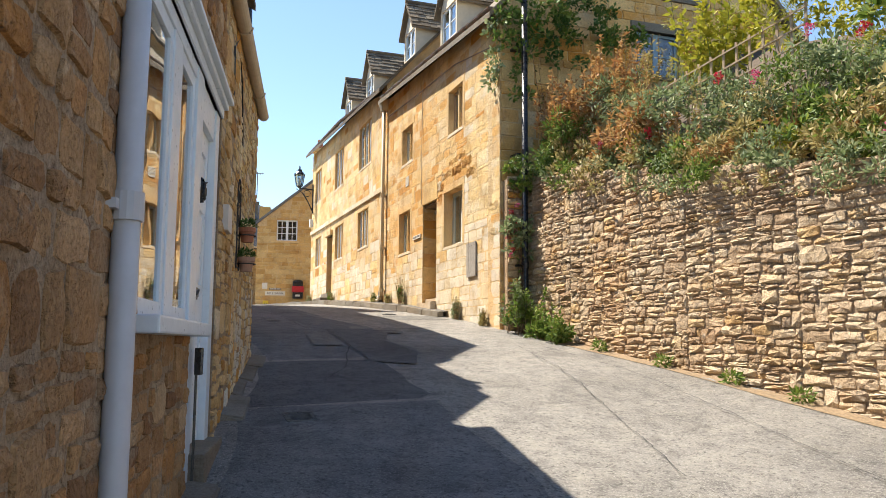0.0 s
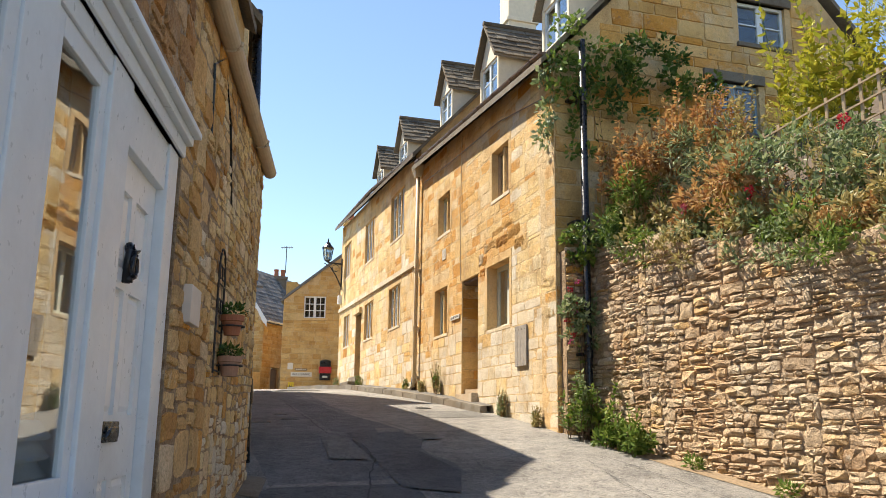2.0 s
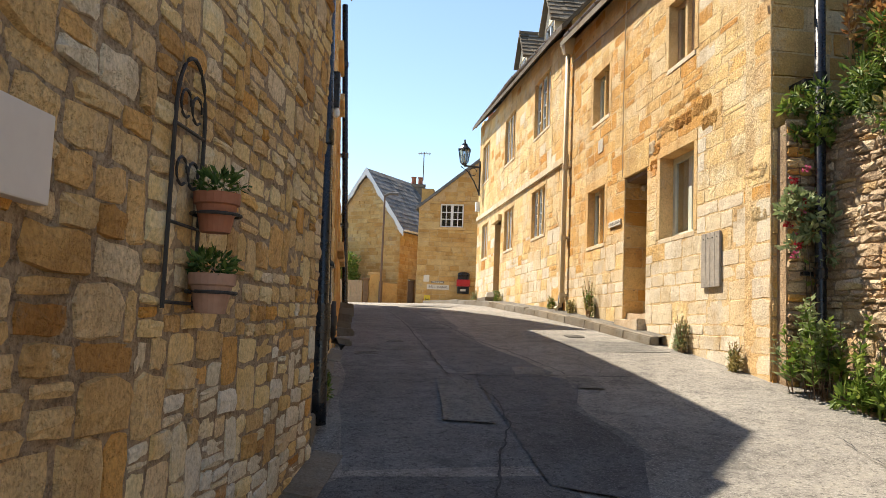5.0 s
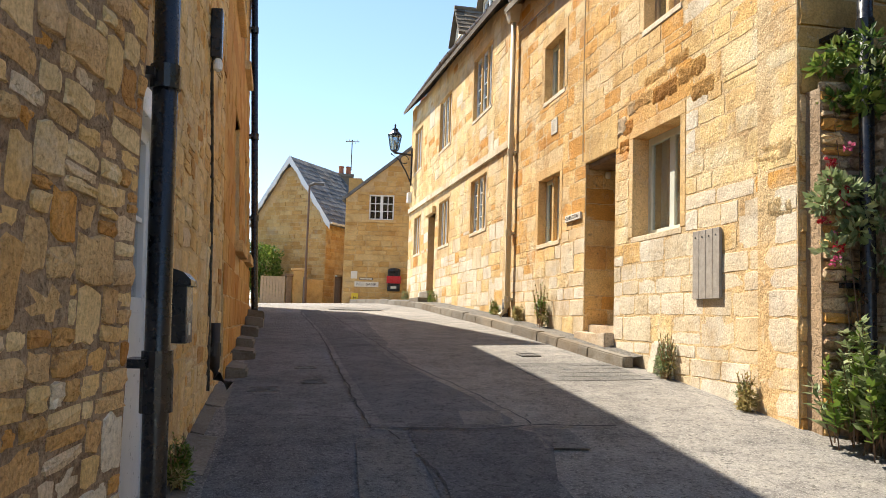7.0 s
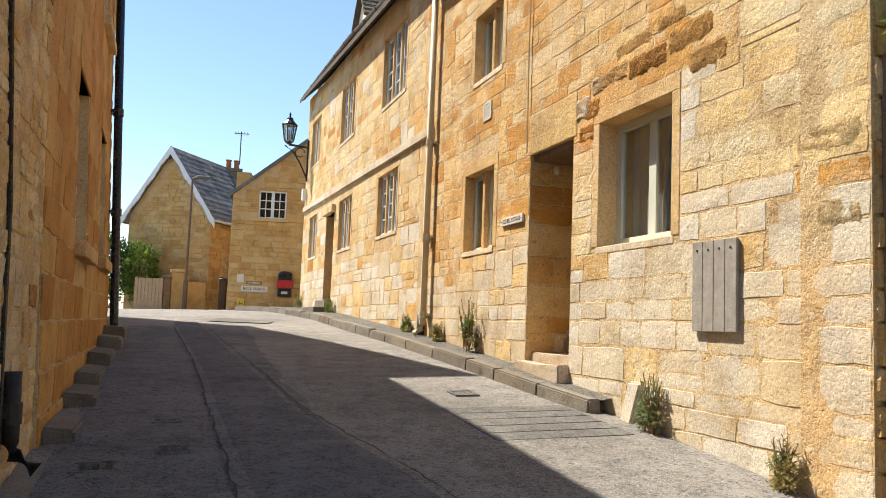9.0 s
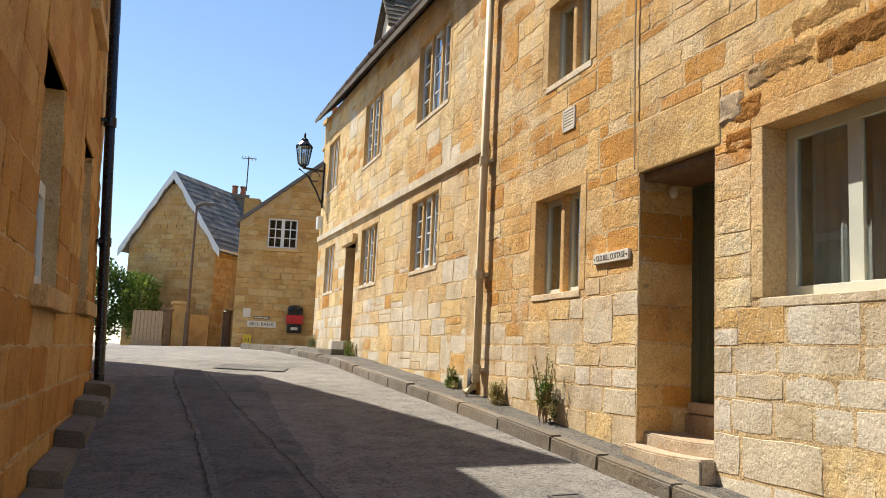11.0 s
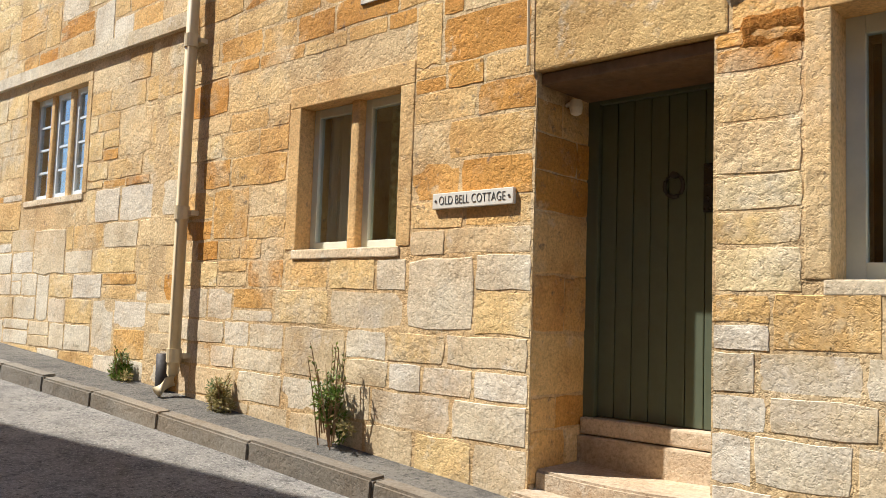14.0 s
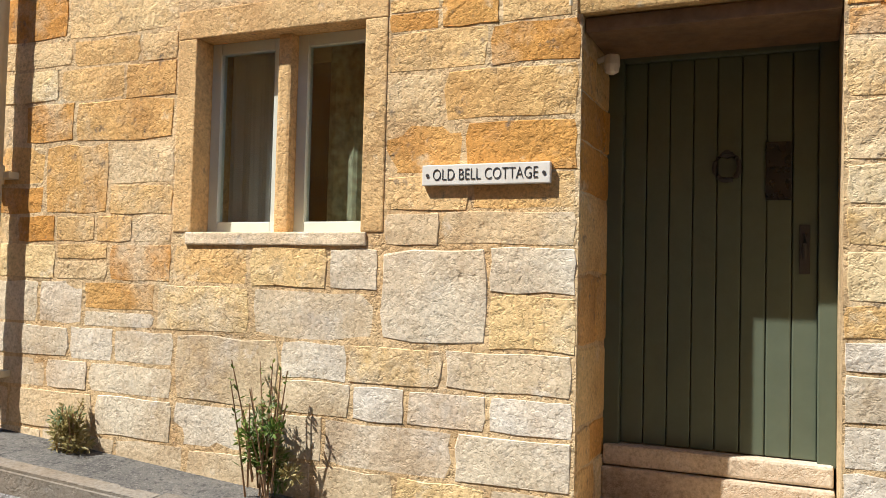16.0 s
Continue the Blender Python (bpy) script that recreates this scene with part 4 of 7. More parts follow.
soft_block(bm, F1, UW0 - 0.10, UW1 + 0.12, SILL - 0.075, SILL, -0.14, 0.12, 0.010)
part("sill", bm, M_BLUEWHITE, shop_window)
for a, b in ((UW0 + 0.04, PU0), (PU1, UW1 - 0.01)):
    sash_frame(shop_window, F1, a, b, SILL + 0.005, SHOP_TOP - 0.08, -0.014, M_BLUEWHITE, (1, 1), t=0.075, depth=0.03)
    for k in range(3):
        bm = bmesh.new()
        z = SILL + 0.07 + 0.062 * k
        hexa(bm, [F1.at(a + 0.06, z, -0.07), F1.at(b - 0.06, z, -0.07), F1.at(b - 0.06, z + 0.012, -0.06), F1.at(a + 0.06, z + 0.012, -0.06), F1.at(a + 0.06, z + 0.052, -0.11), F1.at(b - 0.06, z + 0.052, -0.11), F1.at(b - 0.06, z + 0.062, -0.10), F1.at(a + 0.06, z + 0.062, -0.10)])
        part("louvre", bm, M_BLUEWHITE, shop_window)
for v, w0, h in ((SHOP_TOP, 0.025, 0.07), (SHOP_TOP + 0.07, 0.055, 0.045), (SHOP_TOP + 0.115, 0.09, 0.035)):
    bm = bmesh.new()
    soft_block(bm, F1, UW0 - w0, F1.u(6.19) + w0 * 0.8, v, v + h - 0.002, -0.10, w0, 0.008)
    part("cornice", bm, M_BLUEWHITE, shop, "pale painted moulded cornice")
bm = bmesh.new()
soft_block(bm, F1, UD1, F1.u(6.17), 0.72, SHOP_TOP, -0.16, 0.0, 0.006)
part("door_frame", bm, M_BLUEWHITE, shop)
bm = bmesh.new()
soft_block(bm, F1, UD0, UD1, 2.97, SHOP_TOP, -0.16, -0.012, 0.006)
part("door_head", bm, M_BLUEWHITE, shop)


def panelled_door(house, f, u0, u1, z0, z1, w, panels, mat_, label=""):
    """A framed door with raised panels; panels: (u0, u1, v0, v1) as shares of the leaf."""
    bm = bmesh.new()
    block(bm, f, u0, u1, z0, z1, w - 0.045, w - 0.018)
    W, H = u1 - u0, z1 - z0
    us = sorted({0.0, 1.0, *[p for q in panels for p in q[:2]]})
    vs = sorted({0.0, 1.0, *[p for q in panels for p in q[2:]]})
    for a, b in zip(us, us[1:]):
        for c, d in zip(vs, vs[1:]):
            mu, mv = (a + b) / 2, (c + d) / 2
            if not any(q[0] < mu < q[1] and q[2] < mv < q[3] for q in panels):
                block(bm, f, u0 + a * W, u0 + b * W, z0 + c * H, z0 + d * H, w - 0.018, w)
    bmesh.ops.remove_doubles(bm, verts=bm.verts, dist=0.0005)
    leaf = part("door", bm, mat_, house, label)
    for q in panels:
        bm = bmesh.new()
        a, b, c, d = u0 + q[0] * W, u0 + q[1] * W, z0 + q[2] * H, z0 + q[3] * H
        i = 0.035
        hexa(bm, [f.at(a + 0.012, c + 0.012, w - 0.018), f.at(b - 0.012, c + 0.012, w - 0.018), f.at(b - 0.012, d - 0.012, w - 0.018), f.at(a + 0.012, d - 0.012, w - 0.018), f.at(a + i, c + i, w - 0.006), f.at(b - i, c + i, w - 0.006), f.at(b - i, d - i, w - 0.006), f.at(a + i, d - i, w - 0.006)])
        part("panel", bm, mat_, leaf)
    return leaf


SHOP_DOOR_Z = 0.90
leaf = panelled_door(shop, F1, UD0 + 0.005, UD1 - 0.005, SHOP_DOOR_Z, 2.97, -0.05, [(0.13, 0.45, 0.50, 0.74), (0.55, 0.87, 0.50, 0.74), (0.13, 0.45, 0.78, 0.93), (0.55, 0.87, 0.78, 0.93), (0.13, 0.45, 0.08, 0.38), (0.55, 0.87, 0.08, 0.38)], M_WHITE, "white six-panelled front door")
cu, lw = F1.u(5.56), -0.05
bm = bmesh.new()
tube(bm, [F1.at(cu, 2.60, lw), F1.at(cu, 2.605, lw + 0.03), F1.at(cu, 2.585, lw + 0.05)], 0.016, 10)
tube(bm, [F1.at(cu, 2.625, lw + 0.012), F1.at(cu, 2.60, lw + 0.018), F1.at(cu, 2.56, lw + 0.016), F1.at(cu, 2.46, lw + 0.010)], 0.013, 8, 0.020)
tube(bm, [F1.at(cu + 0.026 * math.sin(a) * (1.15 - 0.35 * math.cos(a)), 2.535 + 0.052 * math.cos(a), lw + 0.042) for a in np.linspace(0, 2 * math.pi, 19)], 0.010, 8)
tube(bm, [F1.at(cu, 2.475, lw), F1.at(cu, 2.475, lw + 0.038)], 0.016, 10)
part("knocker", bm, M_BLACK, leaf, "black iron ring knocker", smooth=True)
bm = bmesh.new()
soft_block(bm, F1, F1.u(5.44), F1.u(5.66), 1.83, 1.91, lw, lw + 0.012, 0.004)
soft_block(bm, F1, F1.u(5.47), F1.u(5.63), 1.845, 1.89, lw + 0.012, lw + 0.022, 0.004)
part("letter_plate", bm, M_BLACK, leaf, "black letter plate")
bm = bmesh.new()
tube(bm, [F1.at(F1.u(y_), z_, lw + w_) for y_, z_, w_ in ((5.46, 1.87, 0.01), (5.44, 1.875, 0.045), (5.41, 1.88, 0.05), (5.38, 1.872, 0.05), (5.36, 1.855, 0.05), (5.345, 1.85, 0.048), (5.335, 1.86, 0.046))], 0.009, 8)
part("door_handle", bm, M_BLACK, leaf, "black scrolled lever handle")
bm = bmesh.new()
soft_block(bm, F1, UD0 - 0.05, F1.u(6.19), 0.55, SHOP_DOOR_Z - 0.01, -0.3, 0.10, 0.02)
part("doorstep", bm, M_KERB, shop)
bm = bmesh.new()
soft_block(bm, F1, UD0 - 0.16, UD0 - 0.09, 1.36, 1.52, 0.03, 0.075, 0.008)
tube(bm, [F1.at(UD0 - 0.125, 1.36, 0.04), F1.at(UD0 - 0.125, 0.75, 0.04)], 0.008, 6)
solo("key_safe", bm, M_BLACK, "small black key safe with cable on rubble wall", "key safe")


def downpipe(name, f, u, z0, z1, r, mat_, w=0.07, collars=(), label="", shoe=True, hopper=False):
    bm = bmesh.new()
    pts = [f.at(u, z1, w), f.at(u, z0 + 0.16, w)]
    pts += [f.at(u, z0 + 0.10, w + 0.02), f.at(u, z0 + 0.03, w + 0.12)] if shoe else [f.at(u, z0, w)]
    tube(bm, pts, r, 16)
    pipe = solo(name, bm, mat_, label, "drainpipe", smooth=True)
    for z in collars:
        bm = bmesh.new()
        tube(bm, [f.at(u, z - 0.05, w), f.at(u, z + 0.05, w)], r * 1.22, 16)
        block(bm, f, u - r * 2.0, u + r * 2.0, z - 0.018, z + 0.018, 0.0, w * 0.75)
        part("bracket", bm, mat_, pipe)
    if hopper:
        bm = bmesh.new()
        a, b = 0.16, 0.07
        hexa(bm, [f.at(u - b, z1 - 0.1, w - b), f.at(u + b, z1 - 0.1, w - b), f.at(u + b, z1 - 0.1, w + b), f.at(u - b, z1 - 0.1, w + b), f.at(u - a, z1 + 0.16, 0.0), f.at(u + a, z1 + 0.16, 0.0), f.at(u + a, z1 + 0.16, w + a * 0.8), f.at(u - a, z1 + 0.16, w + a * 0.8)])
        part("hopper", bm, mat_, pipe)
    return pipe


def gutter(name, a, b, r, mat_, label, brackets=4, flip=1):
    """A half-round gutter from a to b, open above."""
    a, b = Vector(a), Vector(b)
    d = (b - a).normalized()
    n = Vector((d.y, -d.x, 0)).normalized()
    bm = bmesh.new()
    rings = []
    for p in (a, b):
        ring = [bm.verts.new(p + n * math.cos(t) * rr + Vector((0, 0, -math.sin(t) * rr))) for rr in (r, r * 0.88) for t in np.linspace(0, math.pi, 11)]
        rings.append(ring)
    A, B = rings
    for k in range(10):
        bm.faces.new((A[k], A[k + 1], B[k + 1], B[k]))
        bm.faces.new((A[11 + k], B[11 + k], B[12 + k], A[12 + k]))
    for k in (0, 10):
        bm.faces.new((A[k], A[11 + k], B[11 + k], B[k]))
    for R in rings:
        for k in range(10):
            bm.faces.new((R[k], R[k + 1], R[12 + k], R[11 + k]))
        bm.faces.new([R[k] for k in range(11)])
    g = solo(name, bm, mat_, label, "gutter", smooth=False)
    for i in range(brackets):
        p = a.lerp(b, (i + 0.5) / brackets)
        bm = bmesh.new()
        tube(bm, [p + n * math.cos(t) * r * 1.07 + Vector((0, 0, -math.sin(t) * r * 1.07)) - d * 0.0 for t in np.linspace(0, math.pi, 9)], 0.012, 6)
        part("bracket", bm, mat_, g)
    return g


downpipe("drainpipe", F1, F1.u(3.08), ground_z(0, 3.1) - 0.05, 4.35, 0.048, M_GREYPIPE, 0.06, (2.02,), "pale grey painted cast-iron drainpipe on rubble wall", shoe=False)
gutter("gutter", F1.at(0.2, EAVE_1 - 0.10, 0.07), F1.at(F1.u(9.86), EAVE_1 - 0.17, 0.07), 0.062, M_GUTTER, "stone-coloured half-round gutter under a slate eave", 9)
# stone-built plaque, trellis and pots on the shop house
bm = bmesh.new()
soft_block(bm, F1, F1.u(6.48), F1.u(6.76), 2.41, 2.61, 0.0, 0.055, 0.005)
solo("blank_plaque", bm, plain_mat("pale_plaque_face", (0.66, 0.58, 0.50), 0.6, vary=0.05), "blank pale box plaque fixed to rubble wall", "plaque")
trellis = thing("wall_planter", F1.at(F1.u(7.85), 2.25, 0.05), "black wrought-iron arched wall planter with two pots", "planter")
bm = bmesh.new()
ua, ub = F1.u(7.48), F1.u(7.74)
cu = (ua + ub) / 2
for u in (ua, ub):
    tube(bm, [F1.at(u, 2.28, 0.03), F1.at(u, 2.86, 0.03)], 0.007, 6)
tube(bm, [F1.at(cu - (ub - ua) / 2 * math.cos(a), 2.86 + 0.24 * math.sin(a) ** 0.8, 0.03) for a in np.linspace(0.001, math.pi - 0.001, 15)], 0.007, 6)
for z in (2.30, 2.55, 2.86):
    tube(bm, [F1.at(ua, z, 0.03), F1.at(ub, z, 0.03)], 0.006, 6)
for z in (2.94, 2.72):
    for s in (-1, 1):
        tube(bm, [F1.at(cu + s * 0.05 + 0.045 * math.cos(a), z + 0.045 * math.sin(a), 0.03) for a in np.linspace(0, 5.4, 13)], 0.005, 5)
for z in (2.34, 2.60):
    tube(bm, [F1.at(cu + 0.10 + 0.082 * math.cos(a), z, 0.10 + 0.082 * math.sin(a)) for a in np.linspace(0, 2 * math.pi, 19)], 0.006, 6)
part("iron_frame", bm, M_IRON, trellis)
trellis.location.z -= 0.075
cu += 0.10
for k, (z, m) in enumerate(((2.54, M_TERRA), (2.27, plain_mat("weathered_terracotta", (0.42, 0.24, 0.16), 0.85, vary=0.3)))):
    bm = bmesh.new()
    lathe(bm, F1.at(cu, z, 0.10), [(0.050, 0.0), (0.068, 0.09), (0.077, 0.095), (0.079, 0.132), (0.072, 0.132), (0.066, 0.11), (0.02, 0.11)], 20)
    part("pot", bm, m, trellis, smooth=False)



# ---- foliage ----
def leaf_cloud(bm, centre, radii, count, size, rng, aspect=0.5, up=0.25, shell=0.45, hang=0.0):
    """Single leaves, each a folded quad, scattered through a clump."""
    c = Vector(centre)
    for _ in range(count):
        d = Vector((rng.gauss(0, 1), rng.gauss(0, 1), rng.gauss(0, 1))).normalized()
        r = shell + (1 - shell) * rng.random() ** 0.6
        lump = 0.75 + 0.45 * noise.noise(c * 0.7 + d * 2.1)
        p = c + Vector((d.x * radii[0], d.y * radii[1], d.z * radii[2])) * r * lump
        s = size * rng.uniform(0.6, 1.35)
        ax = (d + Vector((rng.uniform(-1, 1), rng.uniform(-1, 1), rng.uniform(-1, 1) + up - hang))).normalized()
        sd = ax.cross(Vector((rng.uniform(-1, 1), rng.uniform(-1, 1), rng.uniform(-1, 1)))).normalized()
        nn = ax.cross(sd)
        a, b = p, p + ax * s
        m = p + ax * s * 0.5
        v = [bm.verts.new(q) for q in (a, m + sd * s * aspect * 0.5 - nn * s * 0.06, b, m - sd * s * aspect * 0.5 - nn * s * 0.06)]
        bm.faces.new(v)


def spikes(bm, centre, spread, count, height, rng, leaf=0.03, leaves=14, lean=0.25, stalk=None):
    """Upright stems thick with narrow leaves or seed heads; stems go to the mesh stalk."""
    c = Vector(centre)
    for _ in range(count):
        base = c + Vector((rng.uniform(-1, 1) * spread[0], rng.uniform(-1, 1) * spread[1], rng.uniform(-0.08, 0.08)))
        h = height * rng.uniform(0.6, 1.15)
        tip = base + Vector((rng.uniform(-lean, lean) * h, rng.uniform(-lean, lean) * h, h))
        if stalk is not None:
            tube(stalk, [base, base.lerp(tip, 0.5) + Vector((0, 0, 0.03)), tip], 0.006, 4, 0.003, caps=False)
        for k in range(leaves):
            t = 0.25 + 0.75 * rng.random()
            p = base.lerp(tip, t)
            ax = Vector((rng.uniform(-1, 1), rng.uniform(-1, 1), rng.uniform(-0.1, 0.9))).normalized()
            s = leaf * rng.uniform(0.7, 1.4) * (1.25 - 0.6 * t)
            sd = ax.cross(Vector((0.3, 0.2, 1))).normalized() * s * 0.22
            v = [bm.verts.new(q) for q in (p, p + ax * s * 0.5 + sd, p + ax * s, p + ax * s * 0.5 - sd)]
            bm.faces.new(v)


def plant(name, at, label, category, clouds=(), spires=(), seed=1, group=""):
    """clouds: (part, material, centre, radii, count, leaf size, aspect); spires: (part, material, stem material, centre, spread, count, height, leaf, leaves)."""
    rng = random.Random(seed)
    pl = thing(name, at, label, category, group)
    made = {}
    for nm, m, c, r, n, s, asp in clouds:
        leaf_cloud(made.setdefault((nm, m.name), bmesh.new()), c, r, n, s, rng, asp)
    for nm, m, sm, c, sp, n, h, lf, k in spires:
        st = made.setdefault(("stem", sm.name), bmesh.new())
        spikes(made.setdefault((nm, m.name), bmesh.new()), c, sp, n, h, rng, lf, k, stalk=st)
    for (nm, mn), bm in made.items():
        me = bpy.data.meshes.new(nm)
        bmesh.ops.translate(bm, vec=-Vector(at), verts=bm.verts)
        bm.to_mesh(me)
        bm.free()
        me.materials.append(bpy.data.materials[mn])
        ob = new(nm, me)
        ob.parent = pl
        tagged(ob, kind="stuff")
    return pl


for z, sd in ((2.625, 3), (2.355, 4)):
    c = F1.at(cu, z + 0.0, 0.10)
    plant("potted_herb", tuple(c - Vector((0, 0, 0.03))), "small green herb growing in a terracotta wall pot", "plant", [("foliage", M_DEEP, c, (0.10, 0.10, 0.06), 240, 0.035, 0.4)], seed=sd, group="wall pot herbs")

# ---- narrow house: half-glazed door, pipe, letter box ----
bm = bmesh.new()
n0, n1 = F2.u(10.06), F2.u(11.18)
soft_block(bm, F2, n0, n0 + 0.10, 1.5, 3.45, -0.12, 0.02)
soft_block(bm, F2, n1 - 0.12, n1, 1.5, 3.45, -0.12, 0.03)
soft_block(bm, F2, n0 + 0.10, n1 - 0.12, 3.32, 3.45, -0.12, 0.02)
part("door_frame", bm, M_WHITE, narrow)
bm = bmesh.new()
block(bm, F2, n0 + 0.10, n1 - 0.12, 1.62, 2.46, -0.09, -0.04)
half_door = part("door", bm, M_WHITE, narrow, "white half-glazed front door")
sash_frame(half_door, F2, n0 + 0.10, n1 - 0.12, 2.46, 3.32, -0.04, M_WHITE, (2, 2), t=0.07)
bm = bmesh.new()
soft_block(bm, F2, n0 - 0.02, n1 + 0.04, 1.2, 1.58, -0.3, 0.10, 0.02)
part("doorstep", bm, M_KERB, narrow)
bm = bmesh.new()
soft_block(bm, F2, n0 - 0.03, n1 + 0.06, 3.45, 3.68, -0.3, 0.024, 0.012)
part("lintel", bm, M_DRESSED, narrow)
downpipe("drainpipe", F2, F2.u(10.52), 1.5, 6.25, 0.052, M_BLACK, 0.115, (3.45, 2.26), "black cast-iron drainpipe with collars beside white door", shoe=False)
bm = bmesh.new()
tube(bm, [F2.at(F2.u(10.52), 2.24, 0.115), F2.at(F2.u(10.52), 2.06, 0.115)], 0.066, 16)
solo("pipe_socket", bm, M_BLACK, "black cast-iron pipe socket on the drainpipe", "pipe fitting")
letter = thing("letter_box", F2.at(F2.u(11.21), 2.30, 0.05), "black wall-mounted letter box with curved lid", "letter box")
bm = bmesh.new()
lu0, lu1 = F2.u(11.10), F2.u(11.32)
soft_block(bm, F2, lu0, lu1, 2.32, 2.60, 0.03, 0.15, 0.006)
part("body", bm, M_BLACK, letter)
bm = bmesh.new()
prof = [(0.03, 2.60), (0.17, 2.60), (0.165, 2.63), (0.13, 2.665), (0.08, 2.68), (0.03, 2.68)]
A = [bm.verts.new(F2.at(lu0 - 0.015, v, w)) for w, v in prof]
B = [bm.verts.new(F2.at(lu1 + 0.015, v, w)) for w, v in prof]
bm.faces.new(A[::-1]), bm.faces.new(B)
for k in range(len(prof)):
    bm.faces.new((A[k], A[(k + 1) % len(prof)], B[(k + 1) % len(prof)], B[k]))
part("lid", bm, M_BLACK, letter)
bm = bmesh.new()
block(bm, F2, lu0 + 0.07, lu1 - 0.09, 2.36, 2.42, 0.15, 0.153)
part("plate", bm, M_SIGN, letter)


def cable(name, pts, r, label, mat_=None):
    bm = bmesh.new()
    tube(bm, pts, r, 6)
    return solo(name, bm, mat_ or M_BLACK, label, "cable")


cable("cable", [F2.at(F2.u(13.32), 1.9, 0.02), F2.at(F2.u(13.30), 3.2, 0.02), F2.at(F2.u(13.05), 4.3, 0.02), F2.at(F2.u(13.0), 4.6, 0.03)], 0.013, "black electric cable clipped to the stone wall")
cable("cable", [F1.at(F1.u(6.9), 3.55, 0.02), F1.at(F1.u(6.85), 4.0, 0.02), F1.at(F1.u(7.2), 4.2, 0.02), F1.at(F1.u(7.6), 3.9, 0.02), F1.at(F1.u(7.9), 3.4, 0.015)], 0.008, "thin dark cable looped on the rubble wall")
bm = bmesh.new()
soft_block(bm, F2, F2.u(12.93), F2.u(13.03), 4.30, 4.66, 0.02, 0.10, 0.01)
light = solo("wall_light", bm, M_BLACK, "black bulkhead wall light high on stone wall", "wall light")
bm = bmesh.new()
lathe(bm, F2.at(F2.u(12.98), 4.22, 0.07), [(0.02, 0.08), (0.035, 0.04), (0.03, 0.0), (0.01, -0.015)], 12)
part("lamp_cover", bm, M_WHITE, light)

# ---- tall house ----
for a, b, c, d in CUT_3:
    bm = bmesh.new()
    soft_block(bm, F3, a - 0.14, b + 0.14, c - 0.13, c, -0.3, 0.10, 0.015)
    w = part("window", bm, M_DRESSED, tall, "white sash window with projecting stone sill")
    sash_frame(w, F3, a, b, c, (c + d) / 2 + 0.02, -0.09, M_WHITE, (1, 1), t=0.10, name="lower_sash")
    sash_frame(w, F3, a, b, (c + d) / 2 - 0.02, d, -0.145, M_WHITE, (1, 1), t=0.10, name="upper_sash")
    bm = bmesh.new()
    soft_block(bm, F3, a - 0.02, b + 0.02, d, d + 0.26, -0.3, 0.02, 0.006)
    part("lintel", bm, M_ASHLAR, w)
downpipe("drainpipe", F3, F3.u(20.75), 2.42, 8.4, 0.055, M_BLACK, 0.10, (7.2, 5.4, 4.05), "black cast-iron drainpipe at the end of ashlar wall", shoe=False)
downpipe("drainpipe", F2, F2.u(13.44), 1.9, 2.4, 0.04, M_IRON, 0.05, (2.2,), "short rusty waste pipe at the foot of wall", shoe=True)
for i, (a, b, h, wd) in enumerate(((14.4, 15.5, 0.05, 0.20), (15.5, 16.4, 0.07, 0.24), (16.4, 17.6, 0.08, 0.20), (17.6, 19.0, 0.10, 0.22), (19.0, 19.9, 0.14, 0.26), (20.0, 20.9, 0.18, 0.26))):
    bm = bmesh.new()
    z = ground_z(1.4, (a + b) / 2)
    hexa(bm, [F3.at(F3.u(a), ground_z(1.4, a) - 0.1, 0), F3.at(F3.u(b) - 0.01, ground_z(1.4, b) - 0.1, 0), F3.at(F3.u(b) - 0.01, ground_z(1.4, b) - 0.1, wd), F3.at(F3.u(a), ground_z(1.4, a) - 0.1, wd), F3.at(F3.u(a), z + h, 0), F3.at(F3.u(b) - 0.01, z + h, 0), F3.at(F3.u(b) - 0.01, z + h - 0.02, wd), F3.at(F3.u(a), z + h - 0.02, wd)])
    bmesh.ops.bevel(bm, geom=bm.edges[:], offset=0.02, segments=2, affect="EDGES")
    solo("plinth_stone", bm, M_KERB, "worn dark plinth stone along the wall foot", "kerb stone", "plinth stones")
# low uneven kerb along the foot of the nearer houses
for i in range(13):
    y = 3.6 + 0.8 * i
    f = F1 if y < 9.6 else F2
    if y + 0.8 > 10.3 > y or 5.0 < y < 6.5:
        continue
    wd = 0.16 + 0.05 * math.sin(i * 2.1)
    bm = bmesh.new()
    a, b = f.u(y), f.u(y + 0.78)
    za, zb = ground_z(0.6, y), ground_z(0.6, y + 0.78)
    hexa(bm, [f.at(a, za - 0.1, 0), f.at(b, zb - 0.1, 0), f.at(b, zb - 0.1, wd), f.at(a, za - 0.1, wd), f.at(a, za + 0.05, 0), f.at(b, zb + 0.05, 0), f.at(b, zb + 0.02, wd), f.at(a, za + 0.02, wd)])
    bmesh.ops.bevel(bm, geom=bm.edges[:], offset=0.015, segments=2, affect="EDGES")
    solo("footing_stone", bm, M_KERB, "low dark footing stone beside the lane", "kerb stone", "footing stones")

# ---- cottage front: door, steps, sign, box, vent ----
DW0 = -0.50
bm = bmesh.new()
soft_block(bm, FA, D_U0, D_U0 + 0.07, DOOR_Z - 0.02, 4.45, DW0 - 0.10, DW0 + 0.03)
soft_block(bm, FA, D_U1 - 0.07, D_U1, DOOR_Z - 0.02, 4.45, DW0 - 0.10, DW0 + 0.03)
soft_block(bm, FA, D_U0 + 0.07, D_U1 - 0.07, 4.37, 4.45, DW0 - 0.10, DW0 + 0.03)
part("door_frame", bm, M_DOOR, cottage)
